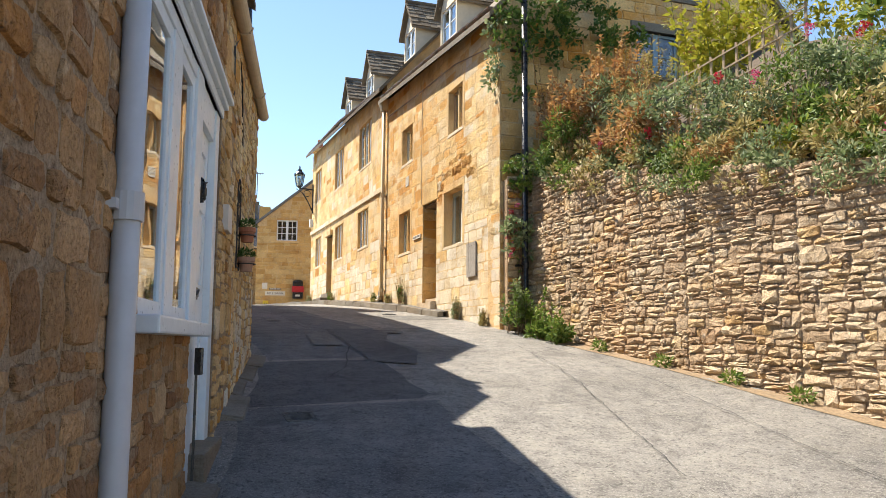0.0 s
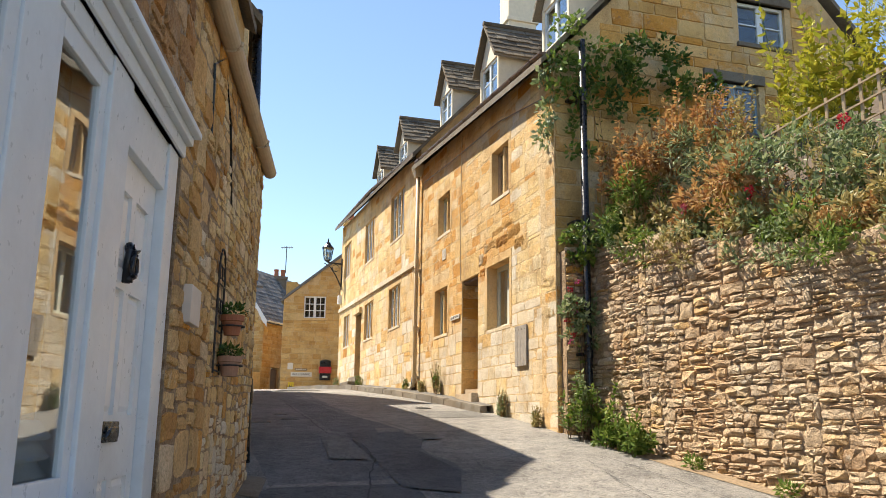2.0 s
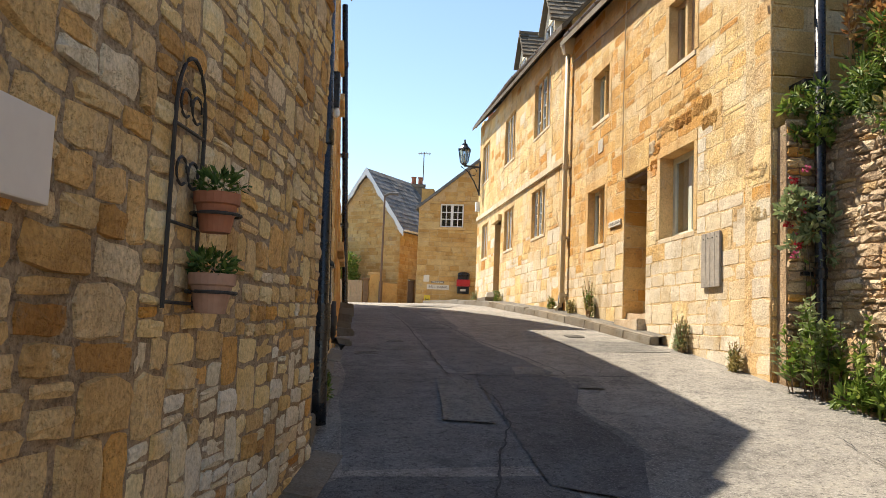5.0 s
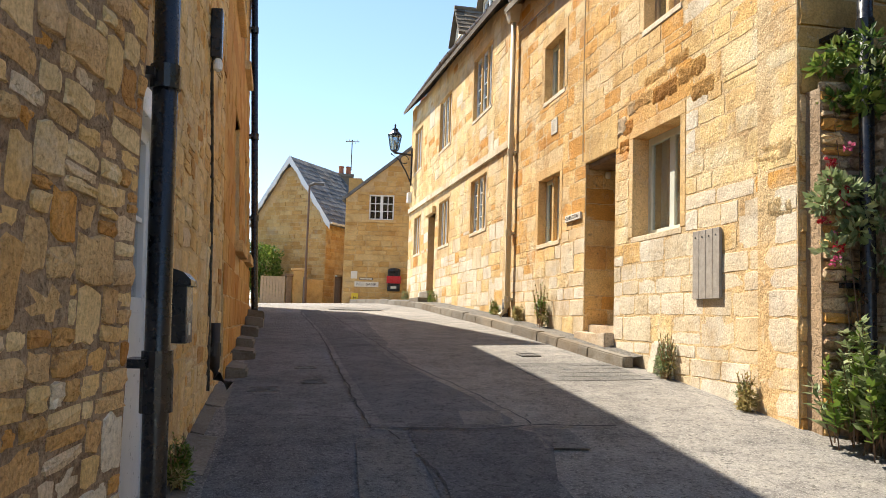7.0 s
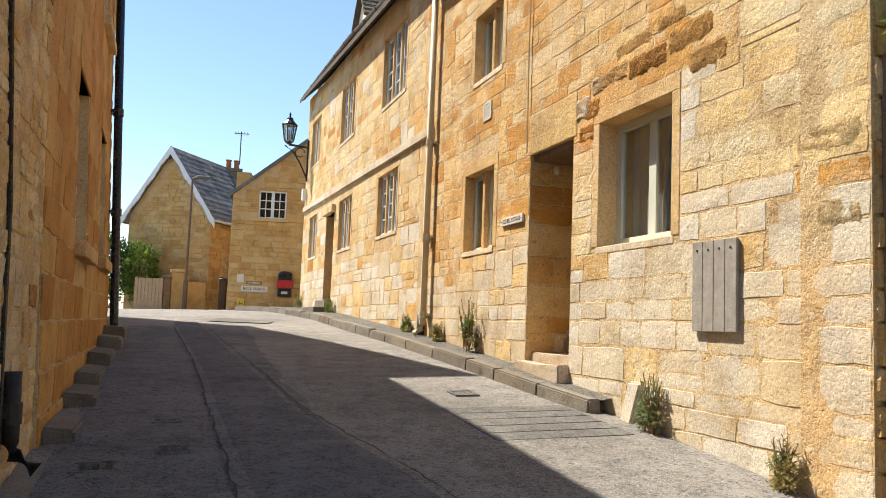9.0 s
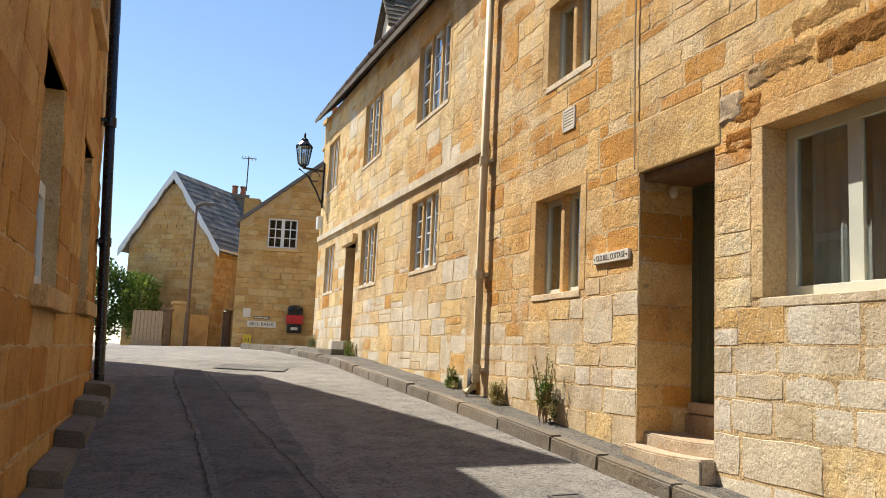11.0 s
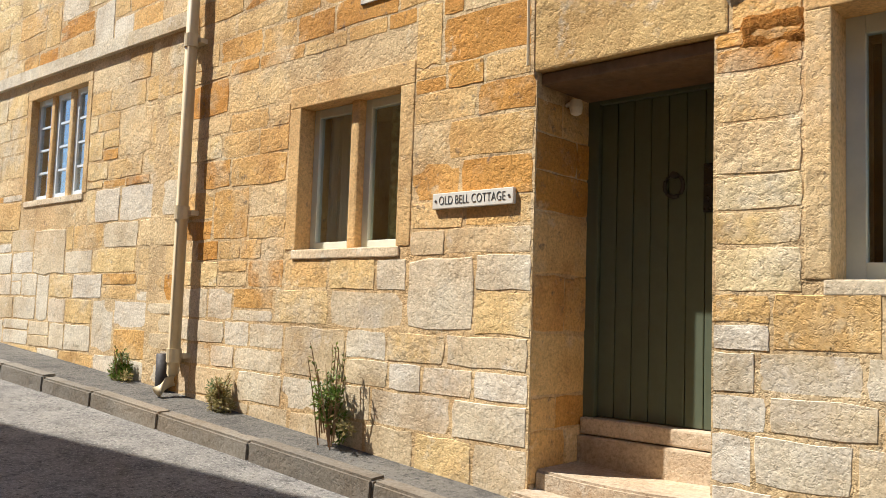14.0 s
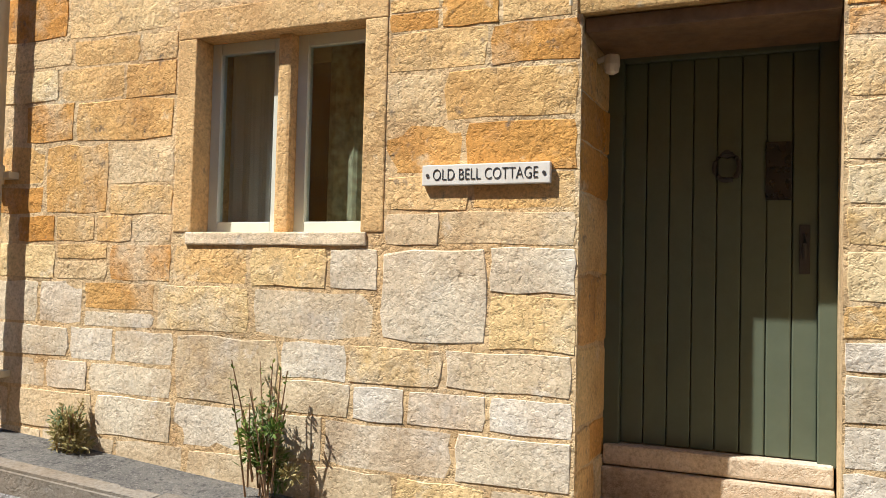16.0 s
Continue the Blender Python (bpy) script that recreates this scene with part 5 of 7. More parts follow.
bm = bmesh.new()
block(bm, FA, D_U0 + 0.06, D_U1 - 0.06, DOOR_Z, 4.38, DW0 - 0.06, DW0 - 0.03)
cdoor = part("door", bm, M_DOOR, cottage, "sage green plank door in deep stone recess")
nb = 8
for i in range(nb):
    a = D_U0 + 0.07 + (D_U1 - D_U0 - 0.14) * i / nb
    b = D_U0 + 0.07 + (D_U1 - D_U0 - 0.14) * (i + 1) / nb
    bm = bmesh.new()
    soft_block(bm, FA, a + 0.002, b - 0.002, DOOR_Z, 4.37, DW0 - 0.03, DW0, 0.005)
    part("plank", bm, M_DOOR, cdoor)
bm = bmesh.new()
soft_block(bm, FA, D_U0 + 0.17, D_U0 + 0.27, 3.76, 4.00, DW0, DW0 + 0.012, 0.004)
part("door_light", bm, M_BLACK, cdoor, "small dark square window")
bm = bmesh.new()
tube(bm, [FA.at(D_U0 + 0.42 + 0.05 * math.sin(a), 3.90 + 0.055 * math.cos(a), DW0 + 0.02) for a in np.linspace(0, 2 * math.pi, 17)], 0.011, 8)
tube(bm, [FA.at(D_U0 + 0.42, 3.955, DW0), FA.at(D_U0 + 0.42, 3.955, DW0 + 0.03)], 0.018, 8)
part("knocker", bm, M_IRON, cdoor)
bm = bmesh.new()
soft_block(bm, FA, D_U0 + 0.10, D_U0 + 0.14, 3.46, 3.66, DW0, DW0 + 0.012, 0.004)
tube(bm, [FA.at(D_U0 + 0.12, 3.62, DW0 + 0.01), FA.at(D_U0 + 0.12, 3.58, DW0 + 0.05), FA.at(D_U0 + 0.12, 3.52, DW0 + 0.04)], 0.010, 8)
part("latch", bm, M_IRON, cdoor)
bm = bmesh.new()
soft_block(bm, FA, D_U0 + 0.01, D_U1 - 0.01, DOOR_Z - 0.09, DOOR_Z - 0.005, DW0 - 0.1, DW0 + 0.07, 0.012)
part("threshold", bm, M_STEP, cottage, "worn timber threshold")
bm = bmesh.new()
soft_block(bm, FA, D_U0 + 0.005, D_U1 - 0.005, 2.2, DOOR_Z - 0.095, -0.75, DW0 + 0.09, 0.015)
part("riser", bm, M_STEP, cottage)
for z, w0, w1, a, b in ((2.49, -0.45, -0.05, 0.0, 0.0), (2.40, -0.20, 0.12, -0.02, 0.02)):
    bm = bmesh.new()
    block(bm, FA, D_U0 - 0.0 + a, D_U1 + b, z - 0.32, z, w0, w1)
    bmesh.ops.bevel(bm, geom=bm.edges[:], offset=0.012, segments=2, affect="EDGES")
    bmesh.ops.subdivide_edges(bm, edges=[e for e in bm.edges if e.calc_length() > 0.3], cuts=5, use_grid_fill=True)
    for v in bm.verts:
        if v.co.z > z - 0.05:
            t = ((v.co - FA.at((D_U0 + D_U1) / 2, v.co.z, 0)).dot(FA.d)) / 0.45
            v.co.z -= 0.018 * max(0, 1 - t * t)
    solo("doorstep", bm, M_STEP, "worn pale stone doorstep hollowed by use", "step", "cottage steps")
bm = bmesh.new()
lathe(bm, FA.at(D_U1 - 0.06, 4.28, -0.26), [(0.03, 0.07), (0.035, 0.03), (0.028, 0.0), (0.01, -0.01)], 12)
tube(bm, [FA.at(D_U1, 4.33, -0.26), FA.at(D_U1 - 0.06, 4.35, -0.26)], 0.012, 8)
solo("porch_light", bm, M_SIGN, "small pale security light inside the door recess", "wall light")


def lettering(text, f, u, v, w, height, mat_, parent, width=None):
    """Words in relief, read along the wall from the street."""
    cu_ = bpy.data.curves.new("lettering", "FONT")
    cu_.offset = -0.0012 if height < 0.06 else 0.0
    cu_.body, cu_.size, cu_.extrude, cu_.align_x, cu_.align_y = text, height * 1.4, 0.0015, "CENTER", "CENTER"
    tmp = bpy.data.objects.new("tmp", cu_)
    scene.collection.objects.link(tmp)
    me = bpy.data.meshes.new_from_object(tmp.evaluated_get(bpy.context.evaluated_depsgraph_get()))
    bpy.data.objects.remove(tmp)
    me.materials.append(mat_)
    span = max(p.co.x for p in me.vertices) - min(p.co.x for p in me.vertices)
    k = width / span if width else 1.0
    right = Vector((0, 0, 1)).cross(f.n)
    home = HOME[parent]
    for p in me.vertices:
        p.co = f.at(u, v, w) + right * (p.co.x * k) + Vector((0, 0, p.co.y)) + f.n * p.co.z - home
    ob = new("lettering", me)
    ob.parent = parent
    return ob


s0, s1 = FA.u(16.49), FA.u(17.04)
sign = thing("name_sign", FA.at((s0 + s1) / 2, 3.79, 0.03), "pale wooden house sign lettered OLD BELL COTTAGE", "sign")
bm = bmesh.new()
soft_block(bm, FA, s0, s1, 3.79, 3.875, 0.008, 0.032, 0.004)
part("board", bm, M_SIGN, sign)
lettering("OLD BELL COTTAGE", FA, (s0 + s1) / 2, 3.832, 0.033, 0.048, M_INK, sign, 0.45)
for u in (s0 + 0.025, s1 - 0.025):
    bm = bmesh.new()
    tube(bm, [FA.at(u, 3.832, 0.03), FA.at(u, 3.832, 0.036)], 0.007, 8)
    part("screw", bm, M_IRON, sign)
mbox = thing("meter_box", FA.at((BOX[0] + BOX[1]) / 2, 2.73, 0.03), "silvered oak-boarded meter box on cottage wall", "meter box")
bm = bmesh.new()
block(bm, FA, BOX[0] + 0.01, BOX[1] - 0.01, 2.74, 3.32, 0.0, 0.02)
part("body", bm, M_GREYWOOD, mbox)
for i in range(4):
    a, b = (BOX[0] + (BOX[1] - BOX[0]) * k / 4 for k in (i, i + 1))
    bm = bmesh.new()
    soft_block(bm, FA, a + 0.003, b - 0.003, 2.73, 3.33, 0.02, 0.038, 0.004)
    part("board", bm, M_GREYWOOD, mbox)
    bm = bmesh.new()
    tube(bm, [FA.at((a + b) / 2, 3.27, 0.035), FA.at((a + b) / 2, 3.27, 0.043)], 0.008, 8)
    part("stud", bm, M_IRON, mbox)
vent = thing("air_vent", FA.at(FA.u(17.59), 5.09, 0.02), "pale louvred air brick in limestone wall", "vent")
bm = bmesh.new()
v0, v1 = FA.u(17.47), FA.u(17.71)
for a, b, c, d in ((v0, v0 + 0.02, 5.09, 5.30), (v1 - 0.02, v1, 5.09, 5.30), (v0, v1, 5.09, 5.11), (v0, v1, 5.28, 5.30)):
    block(bm, FA, a, b, c, d, 0.0, 0.020)
part("frame", bm, M_SIGN, vent)
for k in range(6):
    bm = bmesh.new()
    z = 5.115 + 0.028 * k
    block(bm, FA, v0 + 0.02, v1 - 0.02, z, z + 0.017, 0.0, 0.017)
    part("slat", bm, M_SIGN, vent)
downpipe("drainpipe", FA, FA.u(19.52), 2.56, 7.45, 0.045, M_PIPECREAM, 0.09, (5.2, 3.9, 2.85), "cream painted downpipe with hopper between two houses", hopper=True)
downpipe("drainpipe", FB, 0.12, 2.45, 2.85, 0.05, M_IRON, 0.06, (), "short rusty iron pipe leaning at wall foot", shoe=False)
cable("cable", [FA.at(FA.u(16.42), 4.48, 0.03), FA.at(FA.u(16.44), 5.6, 0.03), FA.at(FA.u(16.40), 7.3, 0.03)], 0.008, "stone-coloured cable running up the cottage wall", M_PIPECREAM)
cable("cable", [FA.at(0.3, 6.55, 0.03), FA.at(2.2, 6.86, 0.03), FA.at(5.0, 7.0, 0.03), FA.at(7.2, 7.15, 0.03)], 0.008, "dark wire running under the cottage eave", M_BROWNGUT)
gutter("gutter", (5.13, 12.1, 7.10), (5.29, 19.45, 7.68), 0.06, M_BROWNGUT, "brown half-round gutter along cottage eave", 9)
gutter("gutter", (5.29, 19.6, 7.95), (5.36, 24.7, 8.40), 0.06, M_BROWNGUT, "brown half-round gutter along terrace eave", 6)
gutter("gutter", (5.36, 24.7, 8.40), (5.50, 30.7, 8.66), 0.06, M_BROWNGUT, "brown half-round gutter along terrace eave", 6)
for k in range(11):
    bm = bmesh.new()
    u0, u1 = FB.length * k / 11, FB.length * (k + 1) / 11
    za, zb = 5.36 + 0.018 * u0, 5.36 + 0.018 * u1
    block(bm, FB, u0, u1 - 0.004, za, za + 0.12, 0.0, 0.05, zb, zb + 0.12)
    part("string_course", bm, M_PALE, terrace)
# crumbling, deeply weathered stones round the door head, window head and corner
M_ERODED = stone_mat("crumbling_orange_stone", [(0.0, (0.50, 0.23, 0.045)), (0.6, (0.60, 0.34, 0.10)), (1.0, (0.62, 0.42, 0.18))], stain=(0.60, 0.42, 0.20), grime=(0.30, 0.15, 0.05), grime_at=(0.78, 0.95), pit_at=(0.68, 0.82), relief=0.7)


def crumbled(f, u0, u1, v0, v1, w, mat_, seed):
    """A weathered stone with a torn face and outline."""
    rng = random.Random(seed)
    nu, nv = max(5, int((u1 - u0) / 0.035)), max(4, int((v1 - v0) / 0.035))
    bm = bmesh.new()
    grid_ = []
    for j in range(nv + 1):
        row = []
        for i in range(nu + 1):
            edge = i in (0, nu) or j in (0, nv)
            u, v = u0 + (u1 - u0) * i / nu, v0 + (v1 - v0) * j / nv
            du, dv = rng.uniform(-0.010, 0.010), rng.uniform(-0.010, 0.010)
            k = noise.noise(Vector((u * 9, v * 16, seed))) + 0.6 * noise.noise(Vector((u * 25, v * 40, seed + 5)))
            row.append(bm.verts.new(f.at(u + du, v + dv, 0.002 if edge else max(0.006, 0.45 * w * (0.7 + 0.6 * k)))))
        grid_.append(row)
    for a, b in zip(grid_, grid_[1:]):
        for i in range(nu):
            bm.faces.new((a[i], a[i + 1], b[i + 1], b[i]))
    bmesh.ops.solidify(bm, geom=bm.faces[:], thickness=-0.02)
    return part("stone", bm, mat_, wall_a)


for k, (y0, y1, z0, z1, w, m) in enumerate((
        (14.98, 15.28, 4.52, 4.72, 0.045, M_ERODED), (15.08, 15.36, 4.34, 4.52, 0.04, M_ERODED), (15.16, 15.42, 4.56, 4.78, 0.05, M_PALE), (14.92, 15.14, 4.72, 4.90, 0.05, M_PALE),
        (14.55, 15.05, 4.74, 4.92, 0.035, M_ERODED), (14.0, 14.55, 4.70, 4.90, 0.04, M_ERODED), (13.45, 14.0, 4.74, 4.95, 0.04, M_ERODED), (14.2, 14.75, 4.92, 5.08, 0.03, M_ERODED), (13.3, 13.75, 4.52, 4.72, 0.035, M_ERODED), (13.75, 14.15, 4.96, 5.12, 0.03, M_ERODED),
        (12.2, 12.7, 3.72, 3.92, 0.03, M_CREAM), (12.2, 12.55, 3.3, 3.5, 0.03, M_CREAM))):
    crumbled(FA, FA.u(y0), FA.u(y1), z0, z1, w, m, 300 + k)
# broad lintel stone over the cottage door
LINT = (D_U0 - 0.06, D_U1 + 0.02, 4.45, 4.86)
bm = bmesh.new()
soft_block(bm, FA, *LINT, -0.30, 0.012, 0.012)
part("lintel", bm, M_TAN, cottage, "broad honey stone lintel over the door recess")
# terrace door
bm = bmesh.new()
soft_block(bm, FB, E_U0, E_U1, 3.2, 5.08, -0.30, -0.24, 0.004)
tdoor = part("door", bm, M_BROWNWOOD, terrace, "brown boarded door in shaded recess")
for i in range(6):
    bm = bmesh.new()
    a, b = (E_U0 + (E_U1 - E_U0) * k / 6 for k in (i, i + 1))
    soft_block(bm, FB, a + 0.003, b - 0.003, 3.2, 5.08, -0.24, -0.22, 0.004)
    part("plank", bm, M_BROWNWOOD, tdoor)
bm = bmesh.new()
soft_block(bm, FB, E_U0 - 0.1, E_U1 + 0.1, 5.08, 5.24, -0.2, 0.10, 0.01)
part("door_hood", bm, M_DRESSED, terrace)
bm = bmesh.new()
soft_block(bm, FA, D_U0 + 0.002, D_U1 - 0.002, 4.385, 4.448, DW0 + 0.035, -0.03, 0.012)
part("lintel", bm, M_BROWNWOOD, cottage, "dark timber lintel over the door recess")
for k, (z, w) in enumerate(((3.18, 0.16), (3.02, 0.40))):
    bm = bmesh.new()
    soft_block(bm, FB, E_U0 - 0.12 - 0.1 * k, E_U1 + 0.12 + 0.15 * k, 2.6, z, -0.3 if k == 0 else 0.16, w, 0.02)
    solo("doorstep", bm, M_KERB, "dark worn stone step before terrace door", "step", "terrace steps")

# gable end windows, pipe
PX, PY = 5.57, 11.78
for (a, b, c, d), m in zip(CUT_G, (M_BLUEWHITE, plain_mat("blue_grey_paint", (0.22, 0.32, 0.40), 0.45))):
    bm = bmesh.new()
    soft_block(bm, FG, a - 0.1, b + 0.1, d, d + 0.16, -0.2, 0.05, 0.012)
    w = part("window", bm, M_KERB, cottage, "painted casement window with timber lintel")
    bm = bmesh.new()
    soft_block(bm, FG, a - 0.05, b + 0.05, c - 0.07, c, -0.2, 0.05, 0.01)
    part("sill", bm, M_KERB, w)
    for k in range(2):
        sash_frame(w, FG, a + (b - a) * k / 2, a + (b - a) * (k + 1) / 2, c, d, -0.06, m, (1, 2), t=0.05)
downpipe("drainpipe", FG, FG.ux(PX), 1.75, 7.2, 0.05, M_BLACK, 12.15 - PY, (6.4, 4.6, 2.8), "black drainpipe on the shaded cottage gable", shoe=False)
# rooms behind the glass: added near-black backdrops with the rooms' shade in their colour, curtains
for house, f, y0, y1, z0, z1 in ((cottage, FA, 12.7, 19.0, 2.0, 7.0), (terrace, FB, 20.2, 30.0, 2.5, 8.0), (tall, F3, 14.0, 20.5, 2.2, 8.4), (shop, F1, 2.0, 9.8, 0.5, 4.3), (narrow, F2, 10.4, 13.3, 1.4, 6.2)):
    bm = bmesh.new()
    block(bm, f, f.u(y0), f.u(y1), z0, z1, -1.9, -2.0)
    part("inner_wall", bm, M_ROOM_SHADE, house)


def curtain(f, u0, u1, z0, z1, w, mat_, label):
    bm = bmesh.new()
    n = max(6, int((u1 - u0) / 0.02))
    A = [bm.verts.new(f.at(u0 + (u1 - u0) * k / n, z0, w + 0.014 * math.sin(k * 1.15))) for k in range(n + 1)]
    B = [bm.verts.new(f.at(u0 + (u1 - u0) * k / n, z1, w + 0.010 * math.sin(k * 1.15 + 0.3))) for k in range(n + 1)]
    for k in range(n):
        bm.faces.new((A[k], A[k + 1], B[k + 1], B[k]))
    bmesh.ops.solidify(bm, geom=bm.faces[:], thickness=0.004)
    return solo("curtain", bm, mat_, label, "curtain")


curtain(FA, FA.u(17.37), FA.u(17.66), 3.60, 4.50, -0.23, M_CURTAIN, "green patterned curtain inside cottage window")
curtain(FA, FA.u(17.86), FA.u(18.22), 3.60, 4.50, -0.23, M_NET, "pale curtain inside cottage window")
curtain(FA, FA.u(13.95), FA.u(14.88), 3.42, 4.45, -0.27, M_NET, "pale net curtain inside wide cottage window")
curtain(FA, FA.u(13.97), FA.u(14.74), 5.58, 6.4, -0.23, M_NET, "pale net curtain inside upper window")
curtain(FA, FA.u(17.24), FA.u(17.5), 5.65, 6.45, -0.23, M_NET, "pale curtain inside upper cottage window")

# ---- pavement, kerb and road surface ----
def kerb_x(y):
    return float(np.interp(y, [14.6, 16.0, 17.7, 21.4, 27.4, 31.0, 34.0], [5.16, 5.04, 5.02, 4.92, 4.92, 4.75, 4.3]))


bm = bmesh.new()
ys = [14.7 + 0.4 * i for i in range(48)]
rows = []
for y in ys:
    x1 = (FA.p0.x + 0.02 * (y - 12.15)) if y < 30.4 else 7.5
    rows.append([bm.verts.new((kerb_x(y) + 0.10 + (x1 - kerb_x(y) - 0.10) * t, y, ground_z(5, y) + 0.115 + 0.02 * t + 0.004 * noise.noise(Vector((t * 3, y * 2, 0))))) for t in (0, 0.5, 1.05)])
for A, B in zip(rows, rows[1:]):
    for i in range(2):
        bm.faces.new((A[i], A[i + 1], B[i + 1], B[i]))
pavement = solo("pavement", bm, M_PAVE, "narrow raised asphalt pavement along cottage fronts", "pavement", kind="structure", smooth=True)
y, rng = 14.75, random.Random(4)
while y < 33.0:
    ln = rng.uniform(0.7, 1.05)
    bm = bmesh.new()
    xa, xb, za, zb = kerb_x(y), kerb_x(y + ln), ground_z(5, y), ground_z(5, y + ln)
    h = 0.118 + rng.uniform(-0.01, 0.012)
    g = 0.003
    hexa(bm, [(xa, y + g, za - 0.15), (xb, y + ln - g, zb - 0.15), (xb + 0.13, y + ln - g, zb - 0.15), (xa + 0.13, y + g, za - 0.15), (xa + 0.012, y + g, za + h), (xb + 0.012, y + ln - g, zb + h), (xb + 0.13, y + ln - g, zb + h + 0.006), (xa + 0.13, y + g, za + h + 0.006)])
    bmesh.ops.bevel(bm, geom=bm.edges[:], offset=0.014, segments=2, affect="EDGES")
    solo("kerb_stone", bm, M_KERB, "worn limestone kerb stone edging the pavement", "kerb", "pavement kerb stones")
    y += ln
# leaning stones round the low arched hollow at the foot of the cottage wall
for k, (ya, yb, yt0, yt1, w) in enumerate(((14.46, 14.62, 14.24, 14.42, 0.075), (13.96, 14.10, 14.08, 14.24, 0.03))):
    bm = bmesh.new()
    hexa(bm, [FA.at(FA.u(ya), 1.7, -0.25), FA.at(FA.u(yb), 1.7, -0.25), FA.at(FA.u(yb), 1.7, w), FA.at(FA.u(ya), 1.7, w), FA.at(FA.u(yt0), 2.34, -0.25), FA.at(FA.u(yt1), 2.34, -0.25), FA.at(FA.u(yt1), 2.34, w * 0.6), FA.at(FA.u(yt0), 2.34, w * 0.6)])
    bmesh.ops.bevel(bm, geom=bm.edges[:], offset=0.018, segments=2, affect="EDGES")
    solo("jamb_stone", bm, M_PALE, "leaning stone beside a low dark drain hollow", "stone", "drain hollow stones")

decal("road_patch", M_TAR_SHADE, [(2.45, 9.3), (2.9, 9.0), (3.2, 9.9), (3.1, 11.0), (3.45, 12.1), (2.9, 12.7), (2.55, 12.5), (2.5, 11.2)], "dark tarred patch in worn lane")
decal("road_patch", M_PALEPATCH, [(2.05, 10.7), (2.42, 10.6), (2.5, 12.1), (2.18, 12.15)], "pale concrete patch in worn lane", lift=0.024)
decal("road_patch", M_PALEPATCH, [(2.95, 12.45), (3.22, 12.4), (3.3, 12.8), (3.0, 12.85)], "small pale patch in worn lane")
decal("road_patch", M_PALEPATCH, [(3.32, 11.85), (3.60, 11.8), (3.62, 12.25), (3.38, 12.3)], "small pale patch in worn lane")
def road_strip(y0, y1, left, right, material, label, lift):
    """A long strip of another road tone that follows the lane; left(y), right(y) are its wandering edges."""
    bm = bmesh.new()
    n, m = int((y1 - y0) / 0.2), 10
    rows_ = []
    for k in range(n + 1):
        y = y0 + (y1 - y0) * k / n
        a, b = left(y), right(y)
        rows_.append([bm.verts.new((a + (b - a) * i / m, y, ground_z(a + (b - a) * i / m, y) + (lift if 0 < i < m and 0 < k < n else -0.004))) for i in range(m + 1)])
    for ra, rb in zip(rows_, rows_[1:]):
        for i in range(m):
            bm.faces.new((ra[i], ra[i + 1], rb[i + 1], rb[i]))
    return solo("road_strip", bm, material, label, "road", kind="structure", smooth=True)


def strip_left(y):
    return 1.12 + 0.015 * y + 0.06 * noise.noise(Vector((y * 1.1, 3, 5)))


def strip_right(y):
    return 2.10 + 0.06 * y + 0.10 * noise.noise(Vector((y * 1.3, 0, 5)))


# three strips deepen the houses' shade on the lane by colour
road_strip(-1.0, 7.2, lambda y: xl(y) + 0.12, strip_right, M_SHADE_ROAD, "asphalt darkened to paint the shade beside the shop", 0.010)
road_strip(7.2, 9.6, lambda y: xl(y) + 0.12, strip_right, M_TAR_SHADE, "asphalt beyond a cross seam, darkened further to paint shade", 0.010)
road_strip(9.6, 23.0, strip_left, lambda y: 3.30 + 0.20 * math.sin(y * 0.31) + 0.10 * noise.noise(Vector((y * 1.3, 0, 5))), M_SHADE_ROAD, "asphalt darkened to paint the shade along the houses", 0.010)
def seam_mid(y):
    return float(np.interp(y, [12.4, 13.5, 14.2, 15.15, 16.8, 19.15, 24.0], [3.42, 3.27, 3.12, 2.98, 2.92, 2.83, 2.76]))


def seam_near(y):
    return 2.31 + 0.02 * math.sin(y * 0.8)


road_strip(12.4, 24.0, lambda y: seam_near(y) + 0.02, lambda y: seam_mid(y) - 0.02, M_PATCH, "smoother grey resurfaced strip up the lane", 0.014)


def seam(pts, width, label):
    """A ragged tarred crack laid along the road."""
    rng_ = random.Random(int(pts[0][0] * 100 + pts[0][1] * 10))
    fine = []
    for (xa, ya), (xb, yb) in zip(pts, pts[1:]):
        n = max(2, int(math.hypot(xb - xa, yb - ya) / 0.07))
        fine += [(xa + (xb - xa) * k / n, ya + (yb - ya) * k / n) for k in range(n)]
    bm = bmesh.new()
    rows_ = []
    for k, (x, y) in enumerate(fine):
        x2, y2 = fine[min(k + 1, len(fine) - 1)]
        x1, y1 = fine[max(k - 1, 0)]
        d = Vector((x2 - x1, y2 - y1)).normalized()
        j_ = 0.03 * noise.noise(Vector((x * 3, y * 3, 2.0))) + rng_.uniform(-0.008, 0.008)
        h = width * (0.35 + 0.75 * rng_.random())
        row = []
        for sgn in (-1, 1):
            px, py = x - d.y * (j_ + sgn * h / 2), y + d.x * (j_ + sgn * h / 2)
            row.append(bm.verts.new((px, py, ground_z(px, py) + 0.021)))
        rows_.append(row)
    for A, B in zip(rows_, rows_[1:]):
        bm.faces.new((A[0], A[1], B[1], B[0]))
    return solo("road_seam", bm, M_SEAM, label, "road crack", kind="structure")


M_SEAM = asphalt("tar_seam", (0.075, 0.072, 0.070), (0.13, 0.125, 0.115), cracked=False)
seam([(seam_near(12.4 + 0.5 * k), 12.4 + 0.5 * k) for k in range(22)], 0.020, "dark tarred seam running up the lane")
seam([(seam_mid(12.4 + 0.5 * k), 12.4 + 0.5 * k) for k in range(23)], 0.016, "dark tarred seam running up the lane")
